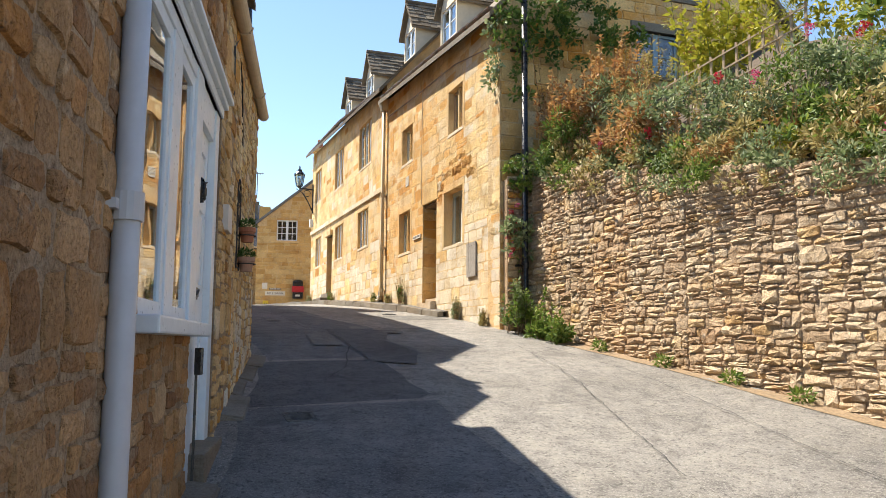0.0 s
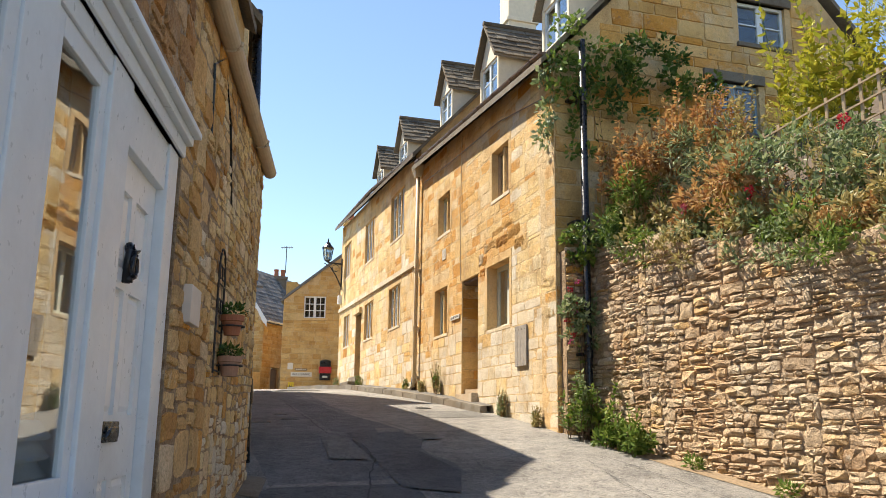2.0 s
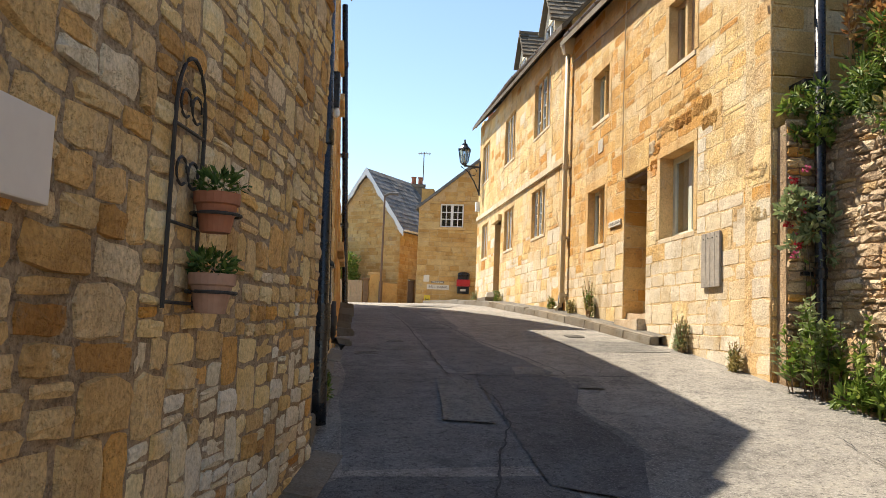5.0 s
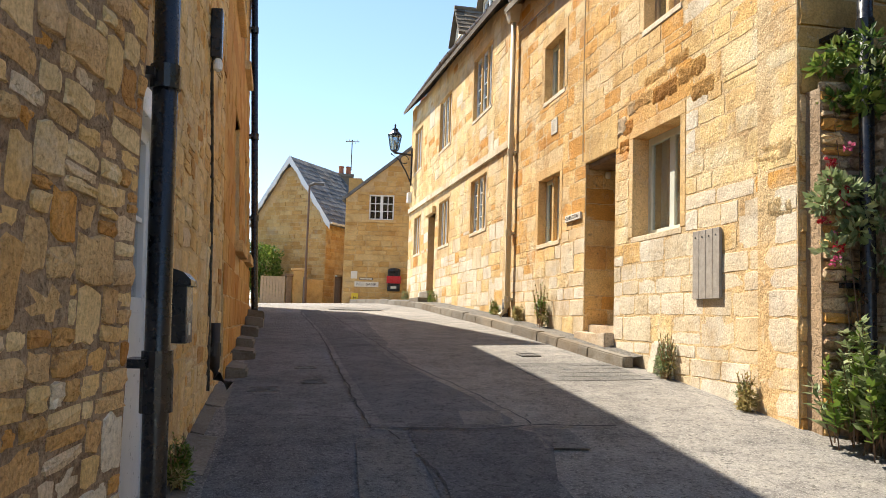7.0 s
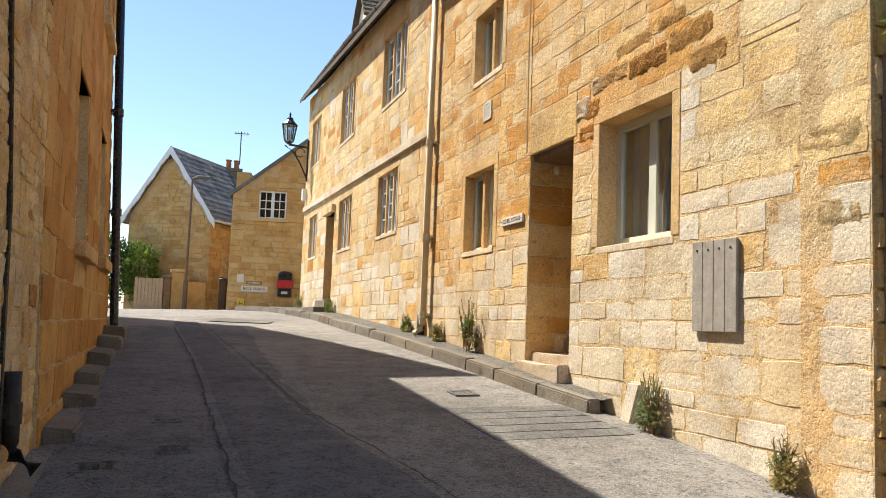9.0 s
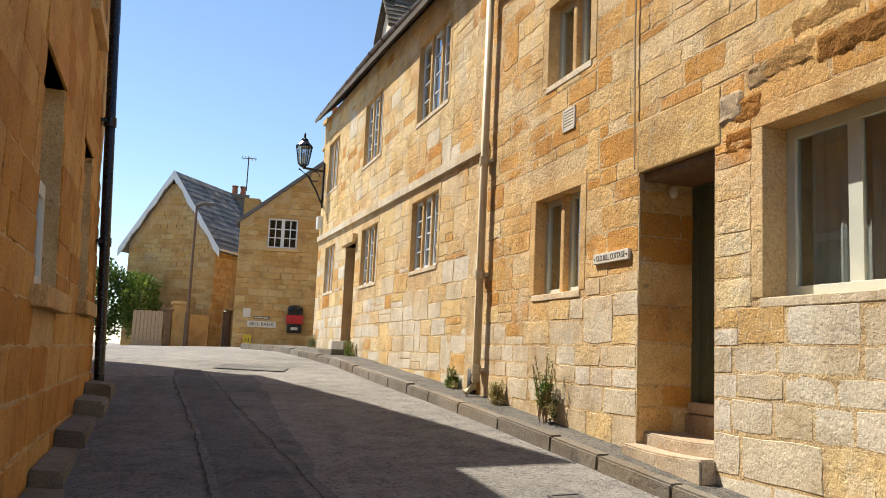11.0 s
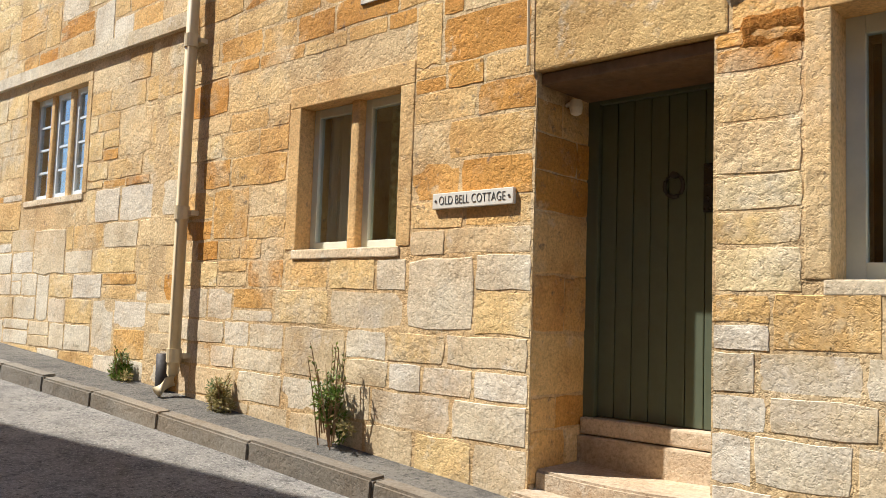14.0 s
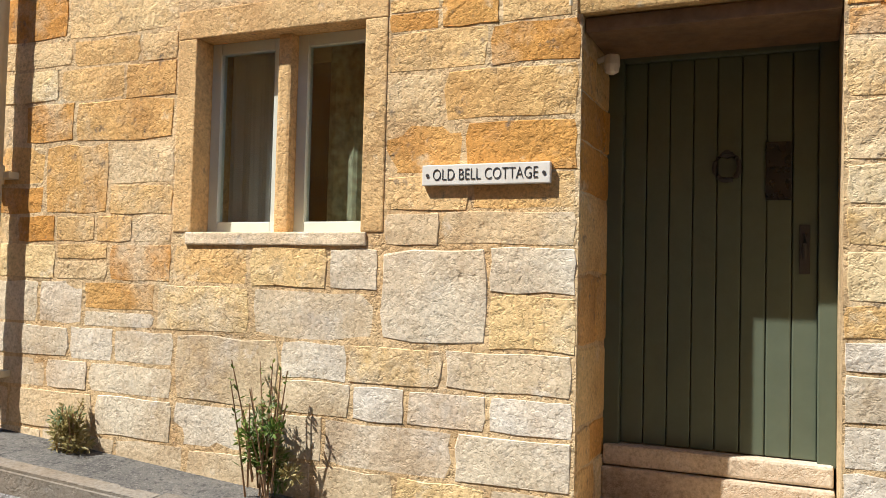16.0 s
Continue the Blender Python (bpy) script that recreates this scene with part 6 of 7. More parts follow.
seam([(2.31, 12.42), (2.7, 12.36), (3.0, 12.30), (3.42, 12.36), (4.05, 12.28)], 0.028, "dark tarred seam across the lane")
seam([(1.35, 12.85), (1.9, 12.79), (2.31, 12.66)], 0.014, "dark tarred seam across the lane")
seam([(1.75, 8.3), (2.1, 9.0), (2.3, 9.9), (2.5, 10.6), (2.55, 11.5), (2.4, 12.4)], 0.018, "dark ragged crack in the lane")
seam([(3.3, 4.6), (3.6, 5.6), (4.0, 7.0), (4.4, 8.4), (4.7, 10.2)], 0.010, "thin crack in the pale lane")
seam([(4.4, 3.0), (4.6, 4.6), (4.9, 6.4), (5.1, 8.2), (5.0, 10.4)], 0.012, "thin crack in the pale lane")
decal("road_patch", M_PALEPATCH, [(2.9, 24.2), (3.9, 23.6), (4.1, 24.3), (3.2, 25.0)], "pale patch in worn lane")
decal("verge_dirt", M_LITTER, [(5.36, 11.4), (5.62, 11.4), (5.75, 10.0), (5.95, 8.0), (6.08, 6.4), (6.15, 5.0), (6.0, 3.0), (5.72, 3.4), (5.80, 5.2), (5.66, 6.6), (5.62, 8.2), (5.45, 9.8)], "dry leaf litter and soil at wall foot", "soil", 0.006)


def cover(at, lx, ly, label, mat_, ribs=4):
    """A small cast cover with a rim, set in the road."""
    x, y = at
    c = thing("utility_cover", (x, y, ground_z(x, y)), label, "manhole cover", "utility covers")
    slope = (ground_z(x, y + 0.1) - ground_z(x, y - 0.1)) / 0.2

    def up(px, py, h):
        return Vector((px, py, ground_z(x, y) + slope * (py - y) + 0.03 * (px - x) + h))

    def slab(bm, a, b, c_, d, h0, h1):
        hexa(bm, [up(a, c_, h0), up(b, c_, h0), up(b, d, h0), up(a, d, h0), up(a, c_, h1), up(b, c_, h1), up(b, d, h1), up(a, d, h1)])

    bm = bmesh.new()
    slab(bm, x - lx / 2, x + lx / 2, y - ly / 2, y + ly / 2, -0.03, 0.010)
    part("plate", bm, mat_, c)
    bm = bmesh.new()
    for a, b, c_, d in ((-lx / 2, lx / 2, -ly / 2, -ly / 2 + 0.02), (-lx / 2, lx / 2, ly / 2 - 0.02, ly / 2), (-lx / 2, -lx / 2 + 0.02, -ly / 2 + 0.02, ly / 2 - 0.02), (lx / 2 - 0.02, lx / 2, -ly / 2 + 0.02, ly / 2 - 0.02)):
        slab(bm, x + a, x + b, y + c_, y + d, 0.010, 0.016)
    part("rim", bm, M_PALEPATCH, c)
    for k in range(ribs):
        bm = bmesh.new()
        px = x - lx / 2 + lx * (k + 0.5) / ribs
        slab(bm, px - lx / ribs * 0.2, px + lx / ribs * 0.2, y - ly * 0.25, y + ly * 0.25, 0.010, 0.015)
        part("rib", bm, M_PALEPATCH, c)
    return c


M_COVER = plain_mat("worn_cast_iron", (0.13, 0.12, 0.11), 0.6, 0.3, vary=0.3, scale=20)
cover((1.20, 6.75), 0.26, 0.30, "small worn iron water cover in the lane", M_PALEPATCH)
cover((2.03, 14.1), 0.22, 0.20, "small iron utility cover with pale marks", M_COVER)
cover((1.62, 13.8), 0.26, 0.20, "worn iron cover beside the house wall", M_PALEPATCH)
cover((2.0, 14.9), 0.20, 0.12, "small iron hydrant cover in the lane", M_PALEPATCH)
cover((4.46, 15.67), 0.22, 0.22, "small square iron cover near kerb", M_COVER)
gr = thing("drain_grating", (4.45, 14.5, ground_z(4.45, 14.5)), "row of stone drainage slots across the lane edge", "drain")
for k in range(5):
    bm = bmesh.new()
    yy = 14.0 + 0.22 * k
    z = ground_z(4.4, yy)
    hexa(bm, [(4.05, yy, z - 0.02), (5.1, yy, z), (5.1, yy + 0.19, z + 0.01), (4.05, yy + 0.19, z - 0.02), (4.05, yy, z - 0.006), (5.1, yy, z + 0.026), (5.1, yy + 0.19, z + 0.044), (4.05, yy + 0.19, z + 0.014)])
    part("slab", bm, M_PALEPATCH, gr)

# ---- plants ----
def tufts(rng, c, radii, n, size, m, nm="foliage", leaf=0.07, asp=0.4, per=60):
    """Many small leafy clumps inside an ellipsoid, for an uneven outline."""
    out = []
    for _ in range(n):
        d = Vector((rng.uniform(-1, 1), rng.uniform(-1, 1), rng.uniform(-1, 1)))
        p = Vector(c) + Vector((d.x * radii[0], d.y * radii[1], d.z * radii[2]))
        s = size * rng.uniform(0.6, 1.4)
        out.append((nm, m, tuple(p), (s, s, s * 0.8), per, leaf, asp))
    return out


prng = random.Random(77)
MIXES = ((M_LEAF, M_GREYLEAF, M_STRAW), (M_STRAW, M_LEAF, M_RUST), (M_GREYLEAF, M_STRAW, M_YELLEAF), (M_STRAW, M_GREYLEAF, M_LEAF))
for i in range(13):
    y = 11.3 - i * 0.72
    x, z = dw_x(y) + 0.22, dw_top(y)
    a, b, c = MIXES[i % 4]
    plant("trailing_plant", (x, y, z - 0.1), ("leafy green", "straw-coloured", "grey-green", "pale drying")[i % 4] + " plant spilling over the dry-stone wall", "plant",
          tufts(prng, (x + 0.05, y, z + 0.12), (0.25, 0.40, 0.16), 12, 0.16, a, leaf=0.075, per=70) + tufts(prng, (x - 0.27, y, z - 0.12), (0.10, 0.36, 0.20), 5 + 3 * (i % 3), 0.13, b, leaf=0.06, per=50) + tufts(prng, (x + 0.1, y, z + 0.25), (0.3, 0.4, 0.15), 6, 0.14, c, "dry_foliage", 0.065, 0.4, 50),
          [("seed_head", M_RUST, M_STALK, (x + 0.15, y, z + 0.1), (0.25, 0.35), 7, 0.55, 0.06, 16)], seed=20 + i, group="wall-top plants")
plant("euphorbia", (6.2, 11.0, 4.2), "tall euphorbia with rusty seed heads above green foliage", "plant",
      tufts(prng, (5.95, 11.1, 4.65), (0.35, 0.5, 0.35), 26, 0.17, M_LEAF, leaf=0.10, asp=0.2, per=70) + tufts(prng, (6.35, 10.3, 5.0), (0.35, 0.5, 0.45), 26, 0.18, M_GREYLEAF, leaf=0.10, asp=0.2, per=70) + tufts(prng, (5.75, 11.5, 4.35), (0.25, 0.3, 0.22), 12, 0.16, M_DEEP, leaf=0.08, asp=0.3, per=60),
      [("seed_head", M_RUST, M_STALK, (6.0, 11.2, 4.65), (0.35, 0.55), 46, 0.95, 0.085, 46), ("seed_head", M_RUST, M_STALK, (6.4, 10.5, 5.0), (0.35, 0.55), 30, 1.0, 0.085, 46), ("seed_head", M_STRAW, M_STALK, (6.5, 10.0, 5.0), (0.35, 0.4), 16, 0.9, 0.07, 34)], seed=51)
plant("rusty_shrub", (6.2, 9.4, 4.0), "rust-brown drying shrub on the bank", "shrub",
      tufts(prng, (6.15, 9.5, 4.35), (0.35, 0.55, 0.35), 22, 0.17, M_RUST, leaf=0.085, per=60) + tufts(prng, (6.3, 8.8, 4.5), (0.4, 0.5, 0.4), 22, 0.18, M_GREYLEAF, leaf=0.085, per=60) + tufts(prng, (6.45, 9.7, 4.8), (0.35, 0.4, 0.3), 14, 0.16, M_STRAW, leaf=0.08, per=60),
      [("seed_head", M_RUST, M_STALK, (6.2, 9.4, 4.4), (0.4, 0.6), 18, 0.7, 0.07, 26)], seed=52)
for i, y in enumerate((8.1, 7.3, 6.5, 5.7, 4.9, 4.1, 3.2)):
    x = dw_x(y) + 0.7
    z = bank_z(x, y)
    a, b, c = MIXES[(i + 2) % 4]
    plant("bank_shrub", (x, y, z), ("grey-green", "rust-tinged", "leafy green", "straw-coloured")[i % 4] + " shrub on the steep garden bank", "shrub",
          tufts(prng, (x - 0.1, y, z + 0.25), (0.45, 0.45, 0.35), 20, 0.19, a, leaf=0.085, per=62) + tufts(prng, (x + 0.4, y, z + 0.75), (0.45, 0.5, 0.4), 20, 0.2, M_LEAF if i % 2 else M_GREYLEAF, leaf=0.09, per=62) + tufts(prng, (x - 0.2, y + 0.2, z + 0.1), (0.3, 0.4, 0.2), 8, 0.15, M_RUST, "dry_foliage", 0.07, 0.4, 50),
          [("seed_head", b, M_STALK, (x, y, z + 0.3), (0.45, 0.4), 12, 0.75, 0.06, 20)], seed=60 + i, group="bank shrubs")
plant("fennel", (6.9, 9.0, 4.6), "tall feathery yellow-green fennel", "plant",
      tufts(prng, (6.9, 9.0, 5.4), (0.4, 0.4, 0.5), 26, 0.16, M_YELLEAF, "frond", 0.09, 0.08, 90) + tufts(prng, (7.5, 8.4, 6.1), (0.5, 0.5, 0.5), 22, 0.16, M_YELLEAF, "frond", 0.09, 0.10, 80),
      [("frond", M_YELLEAF, M_LEAF, (7.0, 8.9, 4.8), (0.4, 0.4), 22, 1.9, 0.13, 44)], seed=71)
plant("golden_shrub", (8.0, 7.0, 5.0), "golden-green spreading shrub above the bank", "shrub",
      tufts(prng, (7.7, 7.2, 5.6), (0.8, 0.8, 0.55), 40, 0.22, M_YELLEAF, leaf=0.10, per=60) + tufts(prng, (7.5, 5.9, 5.6), (0.8, 0.8, 0.7), 40, 0.24, M_LEAF, leaf=0.11, asp=0.5, per=60) + tufts(prng, (7.2, 4.5, 5.3), (0.8, 0.9, 0.9), 46, 0.24, M_DEEP, leaf=0.11, asp=0.5, per=60) + tufts(prng, (7.9, 6.4, 6.5), (0.9, 1.2, 0.5), 30, 0.24, M_YELLEAF, leaf=0.10, per=60), seed=72)
for i, (x, y, z) in enumerate(((6.45, 8.0, 4.75), (6.3, 7.2, 4.5), (6.6, 6.7, 4.9), (6.05, 8.9, 4.25), (6.0, 5.2, 3.4), (5.85, 4.6, 2.3), (6.5, 5.9, 4.6), (5.95, 9.9, 4.3))):
    plant("valerian", (x, y, min(z - 0.3, bank_z(x, y))), "pink-flowered valerian clump on the garden bank", "plant",
          [("flower_head", M_PINK if i % 3 else M_CRIMSON, (x - 0.16 + 0.05 * k, y - 0.1 + 0.09 * k, z + 0.05 * (k % 2)), (0.045, 0.05, 0.035), 34, 0.026, 0.8) for k in range(3)] + tufts(prng, (x, y, z - 0.2), (0.2, 0.25, 0.15), 6, 0.13, M_GREYLEAF, leaf=0.07, per=50), seed=80 + i, group="valerian clumps")
plant("wall_shrub", (6.3, 11.9, 4.3), "leafy climbing shrub trained on the shaded gable", "shrub",
      [t for x, y, z, rx, rz, n, m in ((5.95, 11.85, 7.0, 0.55, 0.35, 16, M_LEAF), (6.7, 11.85, 7.0, 0.55, 0.35, 18, M_DEEP), (7.35, 11.85, 6.75, 0.45, 0.25, 12, M_LEAF), (6.2, 11.88, 6.45, 0.6, 0.25, 9, M_DEEP), (5.42, 11.95, 7.0, 0.2, 0.6, 13, M_LEAF), (5.17, 12.2, 6.35, 0.08, 0.5, 9, M_GREYLEAF), (5.7, 11.9, 5.9, 0.25, 0.45, 6, M_LEAF)) for t in tufts(prng, (x, y, z), (rx, 0.14, rz), n, 0.15, m, leaf=0.085, asp=0.6, per=36)],
      [("foliage", M_DEEP, M_BARK, (6.2, 11.95, 4.3), (0.25, 0.05), 6, 2.6, 0.09, 12)], seed=91)
plant("climbing_rose", (5.55, 11.85, 1.8), "climber with crimson flowers beside the drainpipe", "plant",
      tufts(prng, (5.52, 11.85, 4.25), (0.16, 0.14, 0.22), 8, 0.12, M_LEAF, leaf=0.08, asp=0.5, per=55) + tufts(prng, (5.48, 11.85, 3.25), (0.18, 0.14, 0.35), 11, 0.12, M_GREYLEAF, leaf=0.08, asp=0.5, per=55) + [("flower_head", M_CRIMSON if k % 2 else M_PINK, (5.34 + 0.05 * (k % 3), 11.8 + 0.04 * (k % 4), 2.95 + 0.1 * k), (0.035, 0.04, 0.035), 26, 0.026, 0.9) for k in range(9)],
      [("foliage", M_LEAF, M_BARK, (5.56, 11.85, 1.9), (0.1, 0.1), 7, 2.2, 0.09, 14)], seed=92)
plant("corner_bush", (5.42, 11.5, 1.7), "narrow-leaved grey-green bush at the wall corner", "shrub",
      [], [("foliage", M_GREYLEAF, M_BARK, (5.38, 11.62, 1.72), (0.13, 0.24), 26, 0.78, 0.095, 40), ("foliage", M_LEAF, M_BARK, (5.36, 11.5, 1.72), (0.13, 0.28), 16, 0.62, 0.095, 34)], seed=93)
plant("pavement_weed", (5.42, 10.6, 1.6), "bright green weeds at the foot of wall", "weed",
      tufts(prng, (5.42, 10.7, 1.74), (0.12, 0.35, 0.08), 12, 0.12, M_LEAF, leaf=0.085, per=55), [("foliage", M_LEAF, M_LEAF, (5.42, 10.7, 1.6), (0.14, 0.36), 20, 0.5, 0.09, 20)], seed=94)
for i, (f_, y, z, h, r, m) in enumerate(((FA, 17.75, 2.47, 0.50, 0.12, M_LEAF), (FA, 14.05, 1.98, 0.42, 0.08, M_GREYLEAF), (FB, 20.3, 2.58, 0.25, 0.10, M_LEAF), (FB, 26.0, 2.9, 0.28, 0.26, M_LEAF), (FB, 30.2, 2.98, 0.32, 0.16, M_GREYLEAF), (F2, 11.4, 1.62, 0.16, 0.08, M_LEAF), (FA, 18.9, 2.52, 0.2, 0.08, M_STRAW), (FA, 12.7, 1.85, 0.25, 0.06, M_STRAW))):
    c = f_.at(f_.u(y), z, 0.09)
    plant("wall_weed", tuple(c), "wispy weed growing from the wall foot", "weed",
          tufts(prng, c + Vector((0, 0, h * 0.30)), (r * 0.45, r * 0.8, h * 0.26), 9, 0.055, m, leaf=0.035, asp=0.3, per=70) + tufts(prng, c + Vector((0, 0.03, h * 0.7)), (r * 0.4, r * 0.6, h * 0.22), 5, 0.04, M_GREYLEAF, leaf=0.028, asp=0.25, per=45) + tufts(prng, c + Vector((0, -r * 0.9, h * 0.2)), (r * 0.3, r * 0.6, h * 0.15), 3, 0.05, M_STRAW, "dry_foliage", 0.04, 0.25, 40),
          [("foliage", m, M_STALK, c, (r * 0.35, r * 0.6), 22, h * 0.95, 0.035, 22)], seed=100 + i, group="wall-foot weeds")
for i, y in enumerate((9.6, 8.3, 7.2, 6.3)):
    x = dw_x(y) - 0.12
    c = Vector((x, y, ground_z(x, y)))
    plant("wall_weed", tuple(c), "small tuft of green weed at wall foot", "weed", [("foliage", M_LEAF, c + Vector((0, 0, 0.06)), (0.09, 0.16, 0.09), 130, 0.06, 0.35)], seed=120 + i, group="wall-foot weeds")

# trellis fence on the bank
fence = thing("trellis_fence", (6.7, 8.2, 4.6), "weathered pale square trellis on the garden bank", "fence")
FT = Face((6.42, 9.2), (7.5, 6.0), (-1, 0))
FENCE = 2.0
for k in range(12):
    u = FENCE * k / 11
    bm = bmesh.new()
    p = FT.at(u, 0)
    z = 4.55 + 0.30 * u / 1.2
    soft_block(bm, FT, u - 0.016, u + 0.016, z - 0.5, z + 0.50, -0.01, 0.012, 0.003)
    part("slat", bm, M_PALEWOOD, fence)
for h in (0.02, 0.22, 0.42):
    bm = bmesh.new()
    block(bm, FT, 0, FENCE, 4.56 + h, 4.58 + h, 0.012, 0.026, 4.56 + h + 0.25 * FENCE, 4.58 + h + 0.25 * FENCE)
    part("rail", bm, M_PALEWOOD, fence)

# ---- top of the lane ----
a, b, c, d = CUT_M[0]
bm = bmesh.new()
soft_block(bm, FM, a - 0.1, b + 0.1, c - 0.1, c, -0.2, 0.08, 0.01)
w = part("window", bm, M_DRESSED, corner_house, "white lattice casement with stone sill")
for k in range(2):
    sash_frame(w, FM, a + (b - a) * k / 2, a + (b - a) * (k + 1) / 2, c, d, -0.05, M_WHITE, (2, 3), t=0.05, bar=0.03)
# added backdrop, coloured near-black for the unlit room behind the lattice
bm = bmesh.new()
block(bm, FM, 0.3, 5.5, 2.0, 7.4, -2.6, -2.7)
part("inner_wall", bm, M_ROOM_SHADE, corner_house)
post = thing("post_box", FM.at(1.8, 3.55, 0.1), "red and black wall post box on tan stone wall", "post box")
bm = bmesh.new()
soft_block(bm, FM, 1.58, 2.02, 3.45, 4.18, 0.0, 0.16, 0.03)
part("body", bm, M_BLACK, post)
bm = bmesh.new()
soft_block(bm, FM, 1.55, 2.05, 3.72, 3.98, 0.02, 0.19, 0.02)
part("front", bm, M_RED, post, "red enamelled band")
bm = bmesh.new()
lathe(bm, FM.at(1.80, 4.16, 0.08), [(0.23, 0.0), (0.22, 0.05), (0.12, 0.10), (0.02, 0.11)], 16)
part("cap", bm, M_BLACK, post)
bm = bmesh.new()
soft_block(bm, FM, 1.70, 1.90, 3.54, 3.62, 0.16, 0.172, 0.004)
part("plate", bm, M_SIGN, post)
street = thing("street_sign", FM.at(0.62, 3.55, 0.03), "white street name sign on tan stone wall", "sign")
bm = bmesh.new()
soft_block(bm, FM, 0.42, 1.26, 3.58, 3.76, 0.0, 0.04, 0.005)
part("board", bm, M_SIGN, street)
lettering("BELL BANK", FM, 0.84, 3.67, 0.042, 0.09, M_INK, street, 0.70)
bm = bmesh.new()
soft_block(bm, FM, 0.58, 1.06, 3.82, 3.90, 0.0, 0.03, 0.004)
plate = solo("small_plate", bm, M_KERB, "small dark plate with unreadable lettering", "sign")
for k in range(6):
    bm = bmesh.new()
    block(bm, FM, 0.62 + 0.07 * k, 0.67 + 0.07 * k, 3.84, 3.88, 0.03, 0.034)
    part("mark", bm, M_SIGN, plate)
bm = bmesh.new()
soft_block(bm, FM, 0.33, 0.56, 3.0, 3.35, 0.0, 0.03, 0.004)
hyd = solo("hydrant_sign", bm, M_YELLOW, "yellow hydrant sign with a black letter H", "sign")
lettering("H", FM, 0.445, 3.18, 0.032, 0.14, M_INK, hyd)
bm = bmesh.new()
soft_block(bm, FM, 0.28, 0.50, 3.86, 4.12, 0.0, 0.03, 0.004)
solo("small_plate", bm, M_SIGN, "small blank pale plate on tan wall", "sign")
# chimneys and aerial
def chimney(house, x, y, z0, z1, sx, sy, pots=2, mat_=None, pot_mat=None):
    f = Face((x - sx / 2, y), (x + sx / 2, y), (0, -1))
    bm = bmesh.new()
    soft_block(bm, f, 0, sx, z0, z1, -sy, 0, 0.015)
    ch = part("chimney", bm, mat_ or M_TAN, house)
    bm = bmesh.new()
    soft_block(bm, f, -0.07, sx + 0.07, z1 - 0.16, z1, -sy - 0.07, 0.07, 0.02)
    part("coping", bm, mat_ or M_TAN, ch)
    bm = bmesh.new()
    soft_block(bm, f, -0.05, sx + 0.05, z0 + (z1 - z0) * 0.45, z0 + (z1 - z0) * 0.45 + 0.10, -sy - 0.05, 0.05, 0.02)
    part("band", bm, mat_ or M_TAN, ch)
    for k in range(pots):
        bm = bmesh.new()
        lathe(bm, f.at(sx * (k + 0.5) / pots, z1, -sy / 2), [(0.13, 0), (0.11, 0.32), (0.14, 0.35), (0.14, 0.40), (0.09, 0.40), (0.09, 0.2)], 14)
        part("chimney_pot", bm, pot_mat or M_TERRA, ch)
    return ch


chimney(terrace, 8.05, 19.75, 10.2, 13.6, 0.75, 0.6, 2, M_CREAMP)
chimney(corner_house, 7.0, 35.9, 8.4, 10.2, 0.5, 0.45, 1, M_TAN)
chimney(gabled, 5.25, 46.8, 8.0, 9.45, 0.7, 0.6, 2, M_KERB)
aer = thing("tv_aerial", (5.5, 46.6, 9.8), "thin metal television aerial on a chimney", "aerial")
bm = bmesh.new()
tube(bm, [(5.5, 46.6, 9.6), (5.5, 46.6, 11.1)], 0.025, 6)
part("mast", bm, M_COVER, aer)
bm = bmesh.new()
tube(bm, [(5.2, 46.6, 11.0), (5.85, 46.6, 11.03)], 0.02, 6)
for k in range(5):
    tube(bm, [(5.25 + 0.13 * k, 46.4, 10.88 + 0.005 * k), (5.25 + 0.13 * k, 46.8, 11.14 + 0.005 * k)], 0.012, 5)
part("antenna", bm, M_COVER, aer)
# wrought bracket lantern at the end of the terrace
LX, LY, LZ = 5.12, 30.35, 7.30
lan = thing("wall_lantern", (LX, LY, LZ), "black Victorian lantern on a scrolled wall bracket", "street lamp")
bm = bmesh.new()
tube(bm, [(5.66, LY, LZ - 0.05), (LX, LY, LZ - 0.02)], 0.03, 8)
tube(bm, [(5.62, LY, LZ - 0.85), (5.45, LY, LZ - 0.5), (5.25, LY, LZ - 0.2), (5.02, LY, LZ - 0.05)], 0.022, 8)
tube(bm, [(5.42 + 0.12 * math.cos(a), LY, LZ - 0.2 + 0.12 * math.sin(a)) for a in np.linspace(0, 5.5, 14)], 0.014, 6)
tube(bm, [(5.63, LY, LZ + 0.15), (5.63, LY, LZ - 0.95)], 0.025, 8)
part("bracket", bm, M_BLACK, lan)
bm = bmesh.new()
lathe(bm, (LX, LY, LZ), [(0.70 * r_, 0.72 * z_) for r_, z_ in [(0.05, -0.02), (0.10, 0.02), (0.16, 0.06), (0.15, 0.08)]], 12)
part("base", bm, M_BLACK, lan)
bm = bmesh.new()
lathe(bm, (LX, LY, LZ), [(0.70 * r_, 0.72 * z_) for r_, z_ in [(0.15, 0.08), (0.25, 0.68), (0.24, 0.68), (0.14, 0.09)]], 6)
gl_ = part("glass", bm, M_LAMPGLASS, lan)
gl_.visible_shadow = False
bm = bmesh.new()
for k in range(6):
    a = k * math.pi / 3
    tube(bm, [(LX + 0.118 * math.cos(a), LY + 0.118 * math.sin(a), LZ + 0.06), (LX + 0.194 * math.cos(a), LY + 0.194 * math.sin(a), LZ + 0.52)], 0.014, 6)
part("cage", bm, M_BLACK, lan)
bm = bmesh.new()
